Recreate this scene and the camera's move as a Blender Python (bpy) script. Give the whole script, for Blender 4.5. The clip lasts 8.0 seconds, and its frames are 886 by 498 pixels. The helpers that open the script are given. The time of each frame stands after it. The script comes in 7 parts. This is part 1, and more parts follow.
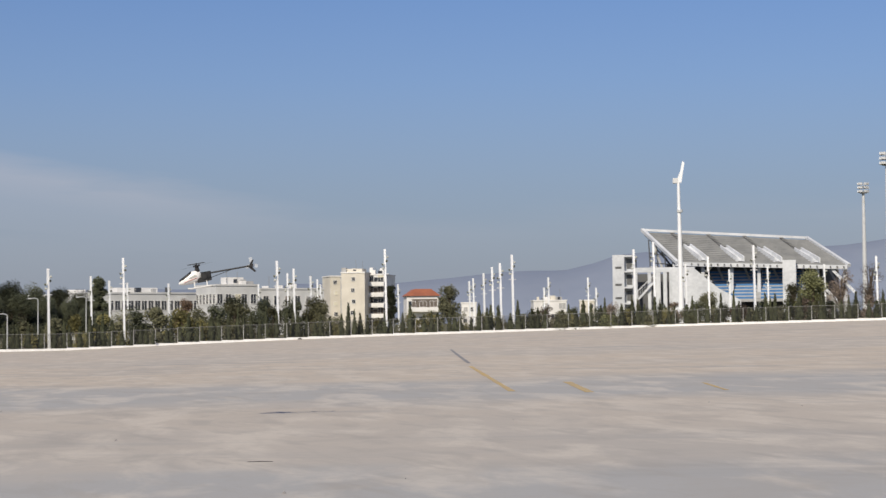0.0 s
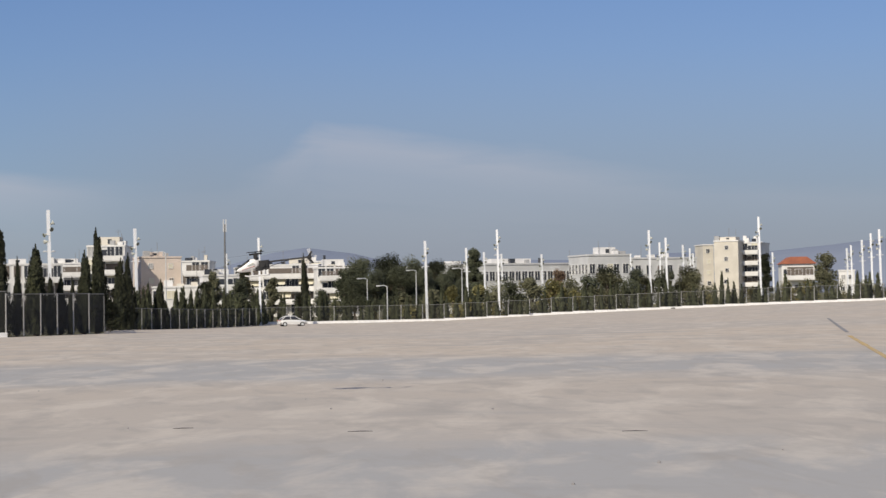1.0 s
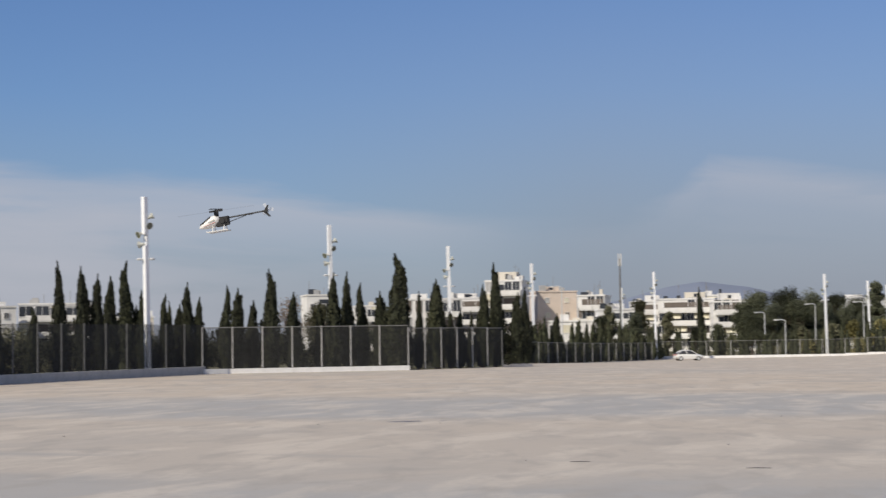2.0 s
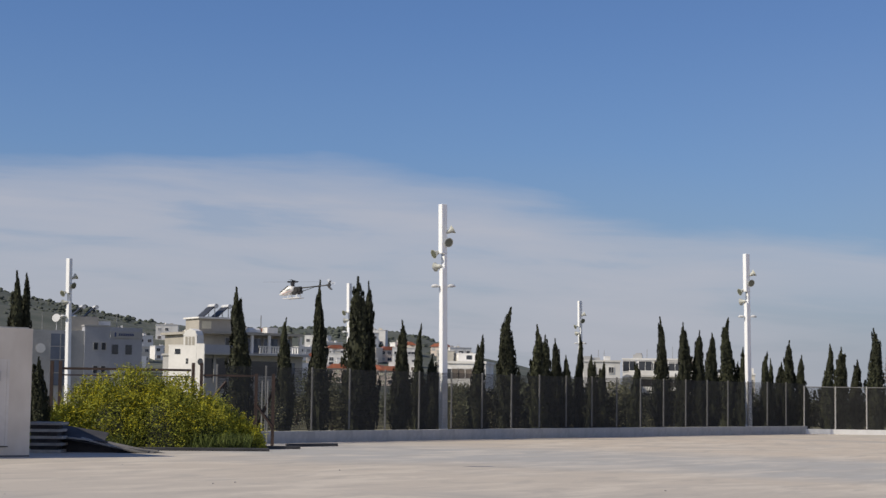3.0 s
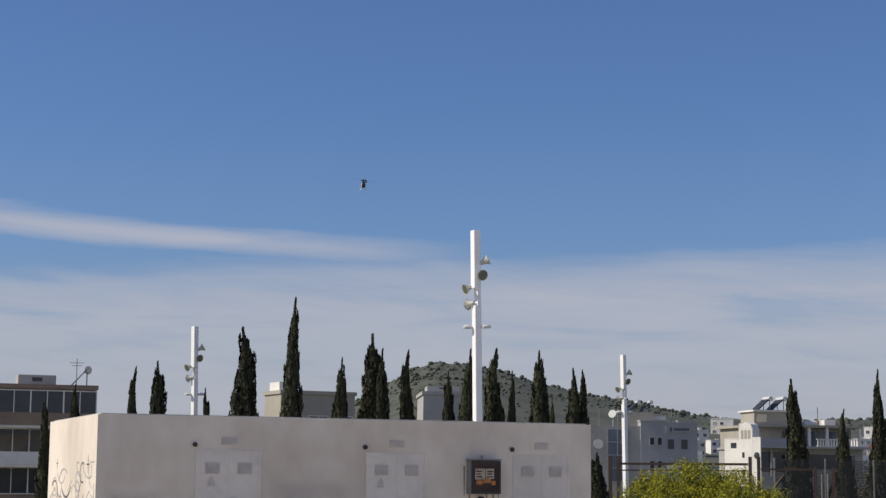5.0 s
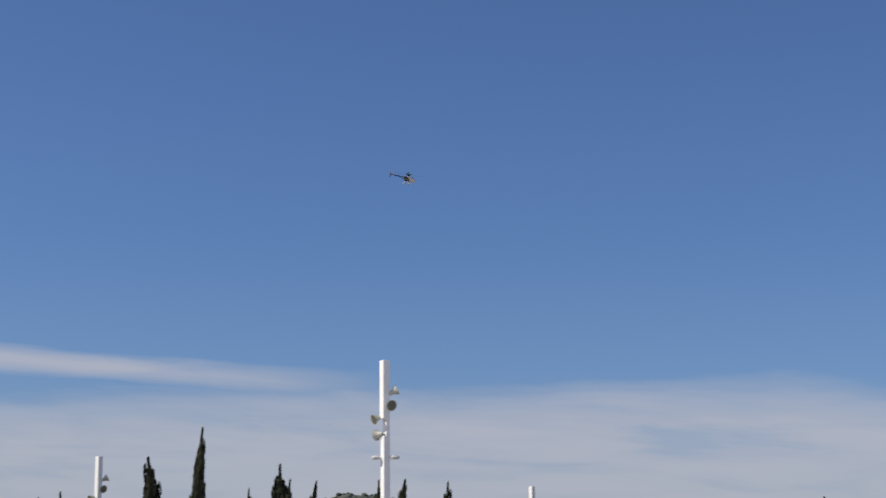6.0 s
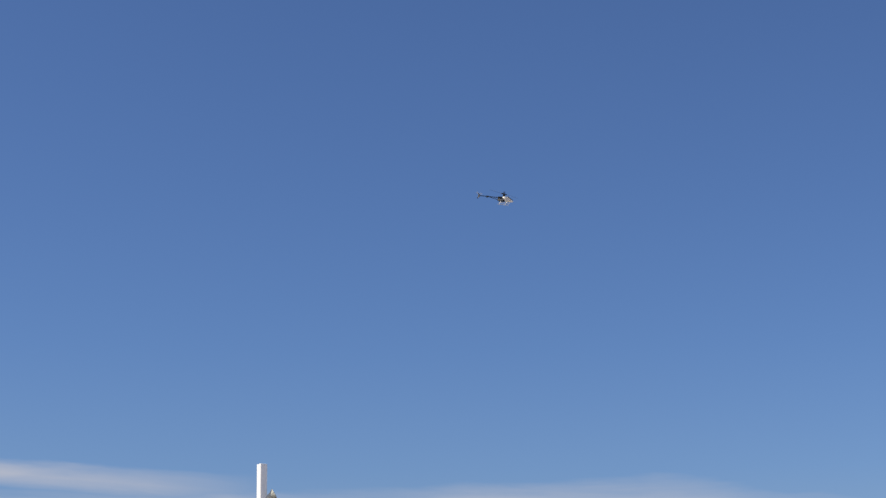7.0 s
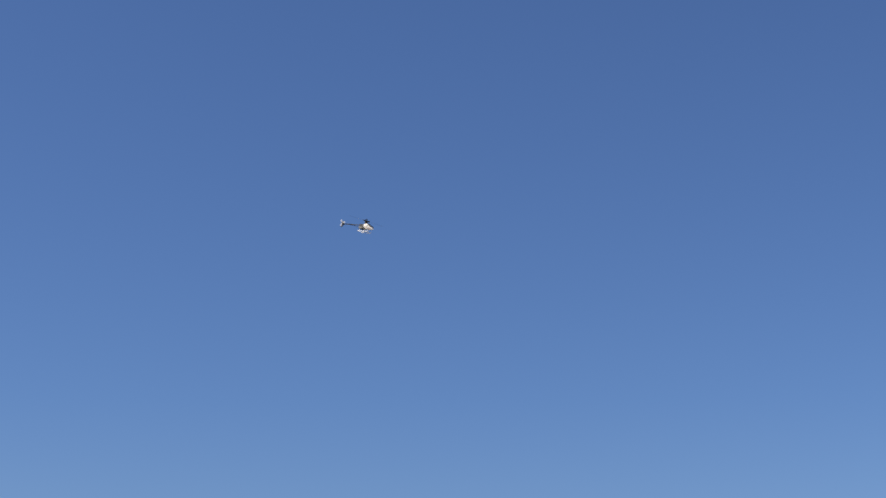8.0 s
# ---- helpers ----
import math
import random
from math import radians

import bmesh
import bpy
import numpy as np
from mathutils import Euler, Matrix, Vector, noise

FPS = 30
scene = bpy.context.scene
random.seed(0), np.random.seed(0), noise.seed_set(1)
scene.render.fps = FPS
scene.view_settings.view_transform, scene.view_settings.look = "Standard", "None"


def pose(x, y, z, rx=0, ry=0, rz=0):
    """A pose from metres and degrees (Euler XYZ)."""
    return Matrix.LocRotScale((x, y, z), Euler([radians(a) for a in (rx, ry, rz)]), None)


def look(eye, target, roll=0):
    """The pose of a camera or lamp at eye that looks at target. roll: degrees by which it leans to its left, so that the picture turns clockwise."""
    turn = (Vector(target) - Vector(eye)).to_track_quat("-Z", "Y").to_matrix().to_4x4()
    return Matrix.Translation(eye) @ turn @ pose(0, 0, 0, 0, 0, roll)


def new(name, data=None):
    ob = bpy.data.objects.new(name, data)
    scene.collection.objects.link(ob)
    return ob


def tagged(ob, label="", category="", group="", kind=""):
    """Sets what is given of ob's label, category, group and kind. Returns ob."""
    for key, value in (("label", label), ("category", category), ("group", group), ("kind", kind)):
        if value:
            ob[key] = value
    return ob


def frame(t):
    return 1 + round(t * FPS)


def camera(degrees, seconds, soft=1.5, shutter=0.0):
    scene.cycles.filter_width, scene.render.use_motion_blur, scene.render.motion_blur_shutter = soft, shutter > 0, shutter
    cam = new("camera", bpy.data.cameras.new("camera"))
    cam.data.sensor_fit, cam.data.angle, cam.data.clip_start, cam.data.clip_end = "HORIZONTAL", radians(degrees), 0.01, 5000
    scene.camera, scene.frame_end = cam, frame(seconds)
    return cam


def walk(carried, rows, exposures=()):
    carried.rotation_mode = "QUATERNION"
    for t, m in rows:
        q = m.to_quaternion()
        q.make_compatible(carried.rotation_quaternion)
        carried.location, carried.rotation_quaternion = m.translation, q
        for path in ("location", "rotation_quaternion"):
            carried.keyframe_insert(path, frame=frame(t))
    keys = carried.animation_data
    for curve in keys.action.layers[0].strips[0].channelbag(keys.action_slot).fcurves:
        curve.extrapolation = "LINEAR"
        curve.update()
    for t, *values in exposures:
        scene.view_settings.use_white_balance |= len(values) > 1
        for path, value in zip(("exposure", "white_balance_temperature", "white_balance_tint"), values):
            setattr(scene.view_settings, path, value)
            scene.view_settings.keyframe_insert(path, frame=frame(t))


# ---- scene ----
cam = camera(28.37, 8.0, soft=1.4, shutter=0.10)
walk(cam, [
    (0.0, pose(0, 0, 1.6, 92.461, 0.537, -49.999)),
    (0.1, pose(0, 0, 1.6, 92.675, 0.583, -49.048)),
    (0.2, pose(0, 0, 1.6, 92.775, 0.629, -47.743)),
    (0.3, pose(0, 0, 1.6, 92.716, 0.675, -46.241)),
    (0.4, pose(0, 0, 1.6, 92.516, 0.722, -44.993)),
    (0.5, pose(0, 0, 1.6, 92.230, 0.768, -43.514)),
    (0.6, pose(0, 0, 1.6, 91.963, 0.797, -42.085)),
    (0.8, pose(0, 0, 1.6, 91.646, 0.855, -39.669)),
    (1.0, pose(0, 0, 1.6, 91.622, 0.913, -37.869)),
    (1.2, pose(0, 0, 1.6, 91.739, 0.966, -36.006)),
    (1.4, pose(0, 0, 1.6, 91.881, 1.019, -33.089)),
    (1.5, pose(0, 0, 1.6, 91.949, 1.024, -32.125)),
    (1.6, pose(0, 0, 1.6, 91.936, 1.032, -31.386)),
    (1.7, pose(0, 0, 1.6, 92.112, 1.013, -30.189)),
    (2.8, pose(0, 0, 1.6, 94.574, -0.624, -7.949)),
    (2.9, pose(0, 0, 1.6, 94.612, -0.799, -6.364)),
    (3.0, pose(0, 0, 1.6, 94.802, -0.805, -5.590)),
    (3.3, pose(0, 0, 1.6, 94.975, -1.138, -2.629)),
    (3.4, pose(0, 0, 1.6, 95.012, -0.997, -1.511)),
    (3.5, pose(0, 0, 1.6, 95.032, -0.856, -0.075)),
    (3.8, pose(0, 0, 1.6, 95.098, -0.722, 3.927)),
    (4.0, pose(0, 0, 1.6, 95.251, -0.589, 6.788)),
    (4.1, pose(0, 0, 1.6, 95.299, -0.420, 7.809)),
    (4.2, pose(0, 0, 1.6, 95.363, -0.478, 8.955)),
    (4.3, pose(0, 0, 1.6, 95.426, -0.537, 10.029)),
    (4.4, pose(0, 0, 1.6, 95.490, -0.596, 10.738)),
    (4.5, pose(0, 0, 1.6, 95.891, -0.585, 11.506)),
    (4.7, pose(0, 0, 1.6, 96.772, -0.550, 12.140)),
    (5.8, pose(0, 0, 1.6, 100.562, -0.431, 12.331)),
    (6.0, pose(0, 0, 1.6, 101.927, -0.328, 9.396)),
    (6.5, pose(0, 0, 1.6, 103.160, 0.270, 6.385)),
    (7.0, pose(0, 0, 1.6, 105.284, 0.268, 5.495)),
    (7.2, pose(0, 0, 1.6, 106.200, 0.240, 5.370)),
    (7.5, pose(0, 0, 1.6, 106.500, 0.192, 5.257)),
    (8.0, pose(0, 0, 1.6, 107.000, 0.191, 5.258)),
], exposures=[(0.0, 0.0, 7700, 8), (6.5, 0.0, 7700, 8), (7.2, 0.16, 7700, 8), (8.0, 0.18, 7700, 8)])

# ---- light ----
SUN_AZ, SUN_EL = 252.0, 40.0        # compass degrees from +y towards +x
world = bpy.data.worlds.new("world")
scene.world = world
world.use_nodes = True


def sky_world():
    nt = world.node_tree
    nd, ln = nt.nodes, nt.links
    nd.clear()

    def math_node(op, a, b=None, clamp=False):
        n = nd.new("ShaderNodeMath")
        n.operation, n.use_clamp = op, clamp
        for i, v in enumerate((a, b)):
            if v is None:
                continue
            if isinstance(v, (int, float)):
                n.inputs[i].default_value = v
            else:
                ln.new(v, n.inputs[i])
        return n.outputs[0]

    def ramp(v, stops):
        lo, hi = stops[0][0], stops[-1][0]
        m = nd.new("ShaderNodeMapRange")
        m.inputs["From Min"].default_value, m.inputs["From Max"].default_value = lo, hi
        ln.new(v, m.inputs["Value"])
        r = nd.new("ShaderNodeValToRGB")
        el = r.color_ramp.elements
        while len(el) < len(stops):
            el.new(0.5)
        for e, (p, c) in zip(el, stops):
            e.position = (p - lo) / (hi - lo)
            e.color = (c, c, c, 1)
        ln.new(m.outputs[0], r.inputs[0])
        return r.outputs[0]

    sky = nd.new("ShaderNodeTexSky")
    sky.sky_type = "NISHITA"
    sky.sun_disc = False
    sky.sun_elevation, sky.sun_rotation = radians(SUN_EL), radians(SUN_AZ)
    sky.air_density, sky.dust_density, sky.ozone_density = 1.0, 0.35, 2.5
    tc = nd.new("ShaderNodeTexCoord")
    sep = nd.new("ShaderNodeSeparateXYZ")
    ln.new(tc.outputs["Generated"], sep.inputs[0])
    el = math_node("MULTIPLY", math_node("ARCSINE", sep.outputs[2]), 57.2958)
    az = math_node("MULTIPLY", math_node("ARCTAN2", sep.outputs[0], sep.outputs[1]), 57.2958)
    comb = nd.new("ShaderNodeCombineXYZ")
    ln.new(math_node("MULTIPLY", az, 0.085), comb.inputs[0])
    ln.new(math_node("MULTIPLY", math_node("ADD", el, math_node("MULTIPLY", az, 0.045)), 0.62), comb.inputs[1])
    noi = nd.new("ShaderNodeTexNoise")
    noi.inputs["Scale"].default_value, noi.inputs["Detail"].default_value = 1.6, 6
    noi.inputs["Roughness"].default_value, noi.inputs["Distortion"].default_value = 0.55, 0.3
    ln.new(comb.outputs[0], noi.inputs["Vector"])
    fac = noi.outputs["Fac"]
    # upper edge of the thin cloud sheet over the horizon, by compass direction
    # behind the camera an unseen higher sheet is added to brighten shaded walls
    edge = math_node("MULTIPLY", ramp(az, [(-180, 0.95), (-110, 0.80), (-60, 0.22), (-25, 0.165), (-11, 0.182), (2, 0.185), (8, 0.167), (12, 0.140), (18, 0.125), (26, 0.098), (31.5, 0.09), (33.5, 0.145), (37, 0.132), (43, 0.105), (50, 0.085), (75, 0.12), (120, 0.80), (180, 0.95)]), 40)
    edge = math_node("ADD", edge, math_node("MULTIPLY", math_node("SUBTRACT", fac, 0.5), 1.3))
    depth = math_node("SUBTRACT", edge, el)
    veil = ramp(depth, [(-0.35, 0.0), (0.3, 0.5), (1.3, 0.85), (4.0, 0.8)])
    # on the city side only the upper rim of the sheet stands out from the haze
    rim = ramp(depth, [(-0.25, 0.0), (0.1, 0.55), (0.55, 0.95), (1.5, 0.45), (4.0, 0.15)])
    side = ramp(az, [(14, 0.0), (22, 1.0), (60, 1.0), (90, 0.0)])
    veil = math_node("ADD", math_node("MULTIPLY", veil, math_node("SUBTRACT", 1.0, side)), math_node("MULTIPLY", rim, side))
    veil = math_node("MULTIPLY", veil, ramp(fac, [(0.32, 0.50), (0.46, 0.84), (0.66, 1.0)]))
    veil = math_node("MULTIPLY", veil, ramp(az, [(-60, 1.0), (14, 0.95), (20, 0.8), (24, 0.55), (28, 0.08), (32, 0.12), (34, 0.6), (40, 0.5), (46, 0.15), (60, 0.1), (75, 0.3), (110, 0.9)]))
    # one long streak above the sheet
    off = math_node("ABSOLUTE", math_node("SUBTRACT", math_node("ADD", el, math_node("MULTIPLY", az, 0.062)), 6.62))
    off = math_node("ADD", off, math_node("MULTIPLY", math_node("SUBTRACT", fac, 0.5), 1.0))
    streak = math_node("MULTIPLY", ramp(off, [(0.0, 0.78), (0.22, 0.55), (0.56, 0.0)]), ramp(az, [(-40, 0.8), (-20, 1.0), (-15, 0.7), (-11, 0.0)]))
    clouds = math_node("MAXIMUM", veil, streak)
    # the haze stands higher over the city side
    haze = ramp(el, [(-2, 0.85), (1.5, 0.75), (4.5, 0.31), (8.0, 0.06), (12, 0.0)])
    city = math_node("MULTIPLY", ramp(el, [(-2, 0.92), (1.5, 0.88), (4.5, 0.64), (8.0, 0.30), (12, 0.08), (18, 0.0)]), ramp(az, [(8, 0.0), (30, 1.0), (90, 1.0), (140, 0.3)]))
    haze = math_node("MAXIMUM", haze, city)
    tint = nd.new("ShaderNodeMix")
    tint.data_type, tint.blend_type = "RGBA", "MULTIPLY"
    tint.inputs["Factor"].default_value = 1.0
    ln.new(sky.outputs[0], tint.inputs["A"])
    tint.inputs["B"].default_value = (SKY_TINT[0], SKY_TINT[1], SKY_TINT[2], 1)
    mix1 = nd.new("ShaderNodeMix")
    mix1.data_type = "RGBA"
    ln.new(haze, mix1.inputs["Factor"])
    ln.new(tint.outputs["Result"], mix1.inputs["A"])
    mix1.inputs["B"].default_value = (*HAZE, 1)
    mix2 = nd.new("ShaderNodeMix")
    mix2.data_type = "RGBA"
    ln.new(clouds, mix2.inputs["Factor"])
    ln.new(mix1.outputs["Result"], mix2.inputs["A"])
    mix2.inputs["B"].default_value = (*CLOUD, 1)
    bg = nd.new("ShaderNodeBackground")
    bg.inputs["Strength"].default_value = SKY_STRENGTH
    ln.new(mix2.outputs["Result"], bg.inputs[0])
    out = nd.new("ShaderNodeOutputWorld")
    ln.new(bg.outputs[0], out.inputs[0])


SKY_STRENGTH = 0.10
SKY_TINT = (0.455, 0.655, 1.06)
HAZE = (2.52, 2.98, 4.18)
CLOUD = (4.35, 4.80, 6.3)
sky_world()
sun = new("sun", bpy.data.lights.new("sun", "SUN"))
sun.data.energy, sun.data.angle, sun.data.color = 3.9, radians(0.6), (1.0, 0.972, 0.93)
_a, _e = radians(SUN_AZ), radians(SUN_EL)
sun.matrix_world = look((math.sin(_a) * math.cos(_e) * 100, math.cos(_a) * math.cos(_e) * 100, math.sin(_e) * 100), (0, 0, 0))


# ---- materials ----
def mat(name, base, second=None, rough=0.7, metal=0.0, scale=2.0, fine=30.0, bump=0.0, island=0.0, per_object=0.0, alpha=1.0, stretch=(1, 1, 1), spread=(0.35, 0.65)):
    """A surface of two colours mixed by noise at two scales, with relief."""
    m = bpy.data.materials.new(name)
    m.use_nodes = True
    nt = m.node_tree
    nd, ln = nt.nodes, nt.links
    b = nd["Principled BSDF"]
    second = second or tuple(c * 0.78 for c in base)
    tc = nd.new("ShaderNodeTexCoord")
    mp = nd.new("ShaderNodeMapping")
    mp.inputs["Scale"].default_value = stretch
    ln.new(tc.outputs["Object"], mp.inputs[0])
    n1 = nd.new("ShaderNodeTexNoise")
    n1.inputs["Scale"].default_value, n1.inputs["Detail"].default_value = scale, 4
    n2 = nd.new("ShaderNodeTexNoise")
    n2.inputs["Scale"].default_value, n2.inputs["Detail"].default_value = fine, 3
    for n in (n1, n2):
        ln.new(mp.outputs[0], n.inputs["Vector"])
    mr = nd.new("ShaderNodeMapRange")
    mr.inputs["From Min"].default_value, mr.inputs["From Max"].default_value = spread
    ad = nd.new("ShaderNodeMath")
    ad.operation = "MULTIPLY_ADD"
    ln.new(n2.outputs["Fac"], ad.inputs[0])
    ad.inputs[1].default_value = 0.35
    ln.new(n1.outputs["Fac"], ad.inputs[2])
    sb = nd.new("ShaderNodeMath")
    sb.operation = "SUBTRACT"
    ln.new(ad.outputs[0], sb.inputs[0])
    sb.inputs[1].default_value = 0.175
    ln.new(sb.outputs[0], mr.inputs["Value"])
    mx = nd.new("ShaderNodeMix")
    mx.data_type = "RGBA"
    mx.inputs["A"].default_value, mx.inputs["B"].default_value = (*base, 1), (*second, 1)
    ln.new(mr.outputs[0], mx.inputs["Factor"])
    col = mx.outputs["Result"]
    for amount, src in ((island, "geo"), (per_object, "obj")):
        if amount:
            s = nd.new("ShaderNodeNewGeometry" if src == "geo" else "ShaderNodeObjectInfo")
            r = s.outputs["Random Per Island" if src == "geo" else "Random"]
            v = nd.new("ShaderNodeMapRange")
            v.inputs["To Min"].default_value, v.inputs["To Max"].default_value = 1 - amount, 1 + amount
            ln.new(r, v.inputs["Value"])
            h = nd.new("ShaderNodeHueSaturation")
            ln.new(v.outputs[0], h.inputs["Value"])
            ln.new(col, h.inputs["Color"])
            col = h.outputs[0]
    ln.new(col, b.inputs["Base Color"])
    b.inputs["Roughness"].default_value, b.inputs["Metallic"].default_value = rough, metal
    b.inputs["Alpha"].default_value = alpha
    if bump:
        bp = nd.new("ShaderNodeBump")
        bp.inputs["Strength"].default_value, bp.inputs["Distance"].default_value = bump, 0.02
        ln.new(n2.outputs["Fac"], bp.inputs["Height"])
        ln.new(bp.outputs[0], b.inputs["Normal"])
    return m


def concrete_plaza():
    """Worn pale slabs: warm dusty bands, bluish grey worn bands, dark stains."""
    m = bpy.data.materials.new("plaza_concrete")
    m.use_nodes = True
    nd, ln = m.node_tree.nodes, m.node_tree.links
    b = nd["Principled BSDF"]
    tc = nd.new("ShaderNodeTexCoord")
    # dust bands and worn grey bands lie across the lot, with ragged edges
    mp = nd.new("ShaderNodeMapping")
    mp.inputs["Rotation"].default_value = (0, 0, radians(38))
    ln.new(tc.outputs["Object"], mp.inputs[0])
    sp = nd.new("ShaderNodeSeparateXYZ")
    ln.new(mp.outputs[0], sp.inputs[0])
    wob = nd.new("ShaderNodeTexNoise")
    wob.inputs["Scale"].default_value, wob.inputs["Detail"].default_value = 0.09, 6
    wob.inputs["Roughness"].default_value = 0.62
    ln.new(tc.outputs["Object"], wob.inputs["Vector"])
    ma = nd.new("ShaderNodeMath")
    ma.operation = "MULTIPLY_ADD"
    ln.new(wob.outputs["Fac"], ma.inputs[0])
    ma.inputs[1].default_value = 15.0
    ln.new(sp.outputs[1], ma.inputs[2])
    mr = nd.new("ShaderNodeMapRange")
    mr.inputs["From Min"].default_value, mr.inputs["From Max"].default_value = 7.5, 107.5
    ln.new(ma.outputs[0], mr.inputs["Value"])
    rp = nd.new("ShaderNodeValToRGB")
    stops = ((0.0, 0.85), (0.17, 0.9), (0.195, 0.42), (0.33, 0.25), (0.37, 0.9), (0.45, 0.85), (0.50, 0.08), (0.75, 0.0), (0.86, 0.35), (1.0, 0.1))
    while len(rp.color_ramp.elements) < len(stops):
        rp.color_ramp.elements.new(0.5)
    for e, (p, v) in zip(rp.color_ramp.elements, stops):
        e.position, e.color = p, (v, v, v, 1)
    ln.new(mr.outputs[0], rp.inputs[0])
    band = nd.new("ShaderNodeMix")
    band.data_type = "RGBA"
    ln.new(rp.outputs[0], band.inputs["Factor"])
    band.inputs["A"].default_value, band.inputs["B"].default_value = (0.530, 0.448, 0.358, 1), (0.368, 0.367, 0.360, 1)
    prev = band.outputs["Result"]
    layers = (  # scale, lengths along and across, low, high, colour, amount, turn
        (0.13, (1.0, 1.0, 1), 0.50, 0.62, (0.391, 0.365, 0.333), 0.4, 40),
        (0.75, (2.8, 1.0, 1), 0.48, 0.62, (0.623, 0.557, 0.474), 0.54, 48),
        (0.16, (0.6, 2.6, 1), 0.58, 0.69, (0.307, 0.301, 0.294), 0.6, 36),
        (1.4, (3.0, 1.0, 1), 0.52, 0.66, (0.344, 0.315, 0.281), 0.52, 60),
        (0.55, (2.0, 1.0, 1), 0.56, 0.68, (0.353, 0.320, 0.281), 0.3, 10),
        (7.0, (1, 1, 1), 0.50, 0.75, (0.372, 0.338, 0.299), 0.4, 0),
        (2.4, (1, 1, 1), 0.70, 0.77, (0.205, 0.194, 0.181), 0.5, 0),
    )
    for k, (sc, st, lo, hi, colour, amount, turn) in enumerate(layers):
        mp = nd.new("ShaderNodeMapping")
        mp.vector_type = "TEXTURE"
        mp.inputs["Scale"].default_value, mp.inputs["Rotation"].default_value = st, (0, 0, radians(turn))
        mp.inputs["Location"].default_value = (k * 13.7, k * 5.1, 0)
        ln.new(tc.outputs["Object"], mp.inputs[0])
        n = nd.new("ShaderNodeTexNoise")
        n.inputs["Scale"].default_value, n.inputs["Detail"].default_value = sc, 5
        n.inputs["Roughness"].default_value, n.inputs["Distortion"].default_value = 0.6, 0.4
        ln.new(mp.outputs[0], n.inputs["Vector"])
        mr = nd.new("ShaderNodeMapRange")
        mr.inputs["From Min"].default_value, mr.inputs["From Max"].default_value = lo, hi
        mr.inputs["To Max"].default_value = amount
        ln.new(n.outputs["Fac"], mr.inputs["Value"])
        mx = nd.new("ShaderNodeMix")
        mx.data_type = "RGBA"
        ln.new(mr.outputs[0], mx.inputs["Factor"])
        ln.new(prev, mx.inputs["A"])
        mx.inputs["B"].default_value = (*colour, 1)
        prev = mx.outputs["Result"]
    ln.new(prev, b.inputs["Base Color"])
    b.inputs["Roughness"].default_value = 0.85
    return m


PLAZA = concrete_plaza()
EARTH = mat("dry_grass_earth", (0.17, 0.15, 0.075), (0.11, 0.105, 0.05), 0.95, scale=0.12, fine=2.0)
KERB = mat("whitewashed_kerb", (0.87, 0.875, 0.885), (0.74, 0.74, 0.735), 0.85, scale=0.8, fine=9, bump=0.2)
PARAPET = mat("grey_render", (0.50, 0.50, 0.50), (0.36, 0.36, 0.36), 0.9, scale=0.7, fine=8, bump=0.2)
RENDER = mat("stained_white_render", (0.735, 0.672, 0.595), (0.565, 0.50, 0.43), 0.9, scale=0.5, fine=2.6, bump=0.10, spread=(0.36, 0.72), stretch=(1.0, 1.0, 0.6))
DOORPAINT = mat("pale_grey_steel_paint", (0.735, 0.69, 0.64), (0.62, 0.58, 0.54), 0.65, scale=0.8, fine=6)
VENT = mat("grey_louvre", (0.58, 0.55, 0.52), (0.48, 0.455, 0.43), 0.7, scale=5)
BLACK = mat("black_plastic", (0.02, 0.02, 0.022), (0.035, 0.035, 0.035), 0.5, scale=6)
INK = mat("black_spray_paint", (0.05, 0.05, 0.055), (0.10, 0.10, 0.10), 0.7, scale=4)
SPRAYGREY = mat("grey_spray_paint", (0.33, 0.33, 0.35), (0.42, 0.42, 0.42), 0.7, scale=4)
RUST = mat("rusty_dark_steel", (0.055, 0.03, 0.024), (0.03, 0.02, 0.018), 0.75, scale=3, fine=20, bump=0.3)
STAIN = mat("rust_stain", (0.42, 0.33, 0.20), (0.55, 0.47, 0.36), 0.9, scale=3, alpha=0.55)
ZINC = mat("galvanised_steel", (0.27, 0.27, 0.265), (0.20, 0.20, 0.195), 0.65, 0.1, scale=3)
WIRE = mat("dull_fence_wire", (0.035, 0.036, 0.036), (0.025, 0.026, 0.026), 0.7, 0.0, scale=3)
POLEWHITE = mat("white_pole_paint", (0.90, 0.915, 0.94), (0.84, 0.855, 0.88), 0.45, scale=1.2)
POLEGREY = mat("grey_pole_paint", (0.62, 0.63, 0.64), (0.54, 0.55, 0.56), 0.5, scale=1.5)
LAMPGREY = mat("grey_lamp_housing", (0.52, 0.53, 0.49), (0.42, 0.43, 0.39), 0.5, scale=4)
LENS = mat("dull_lamp_glass", (0.16, 0.17, 0.13), (0.10, 0.11, 0.09), 0.15, scale=4)
BARK = mat("bark", (0.10, 0.075, 0.055), (0.06, 0.045, 0.035), 0.95, scale=6, fine=30, bump=0.4)
CYPRESS = mat("cypress_foliage", (0.042, 0.046, 0.022), (0.020, 0.024, 0.013), 0.9, scale=3, island=0.5, per_object=0.25)
PINE = mat("pine_foliage", (0.082, 0.090, 0.052), (0.050, 0.058, 0.034), 0.9, scale=1, island=0.18, per_object=0.15)
OLIVE = mat("olive_grey_foliage", (0.155, 0.15, 0.085), (0.105, 0.105, 0.06), 0.9, scale=1, island=0.18, per_object=0.2)
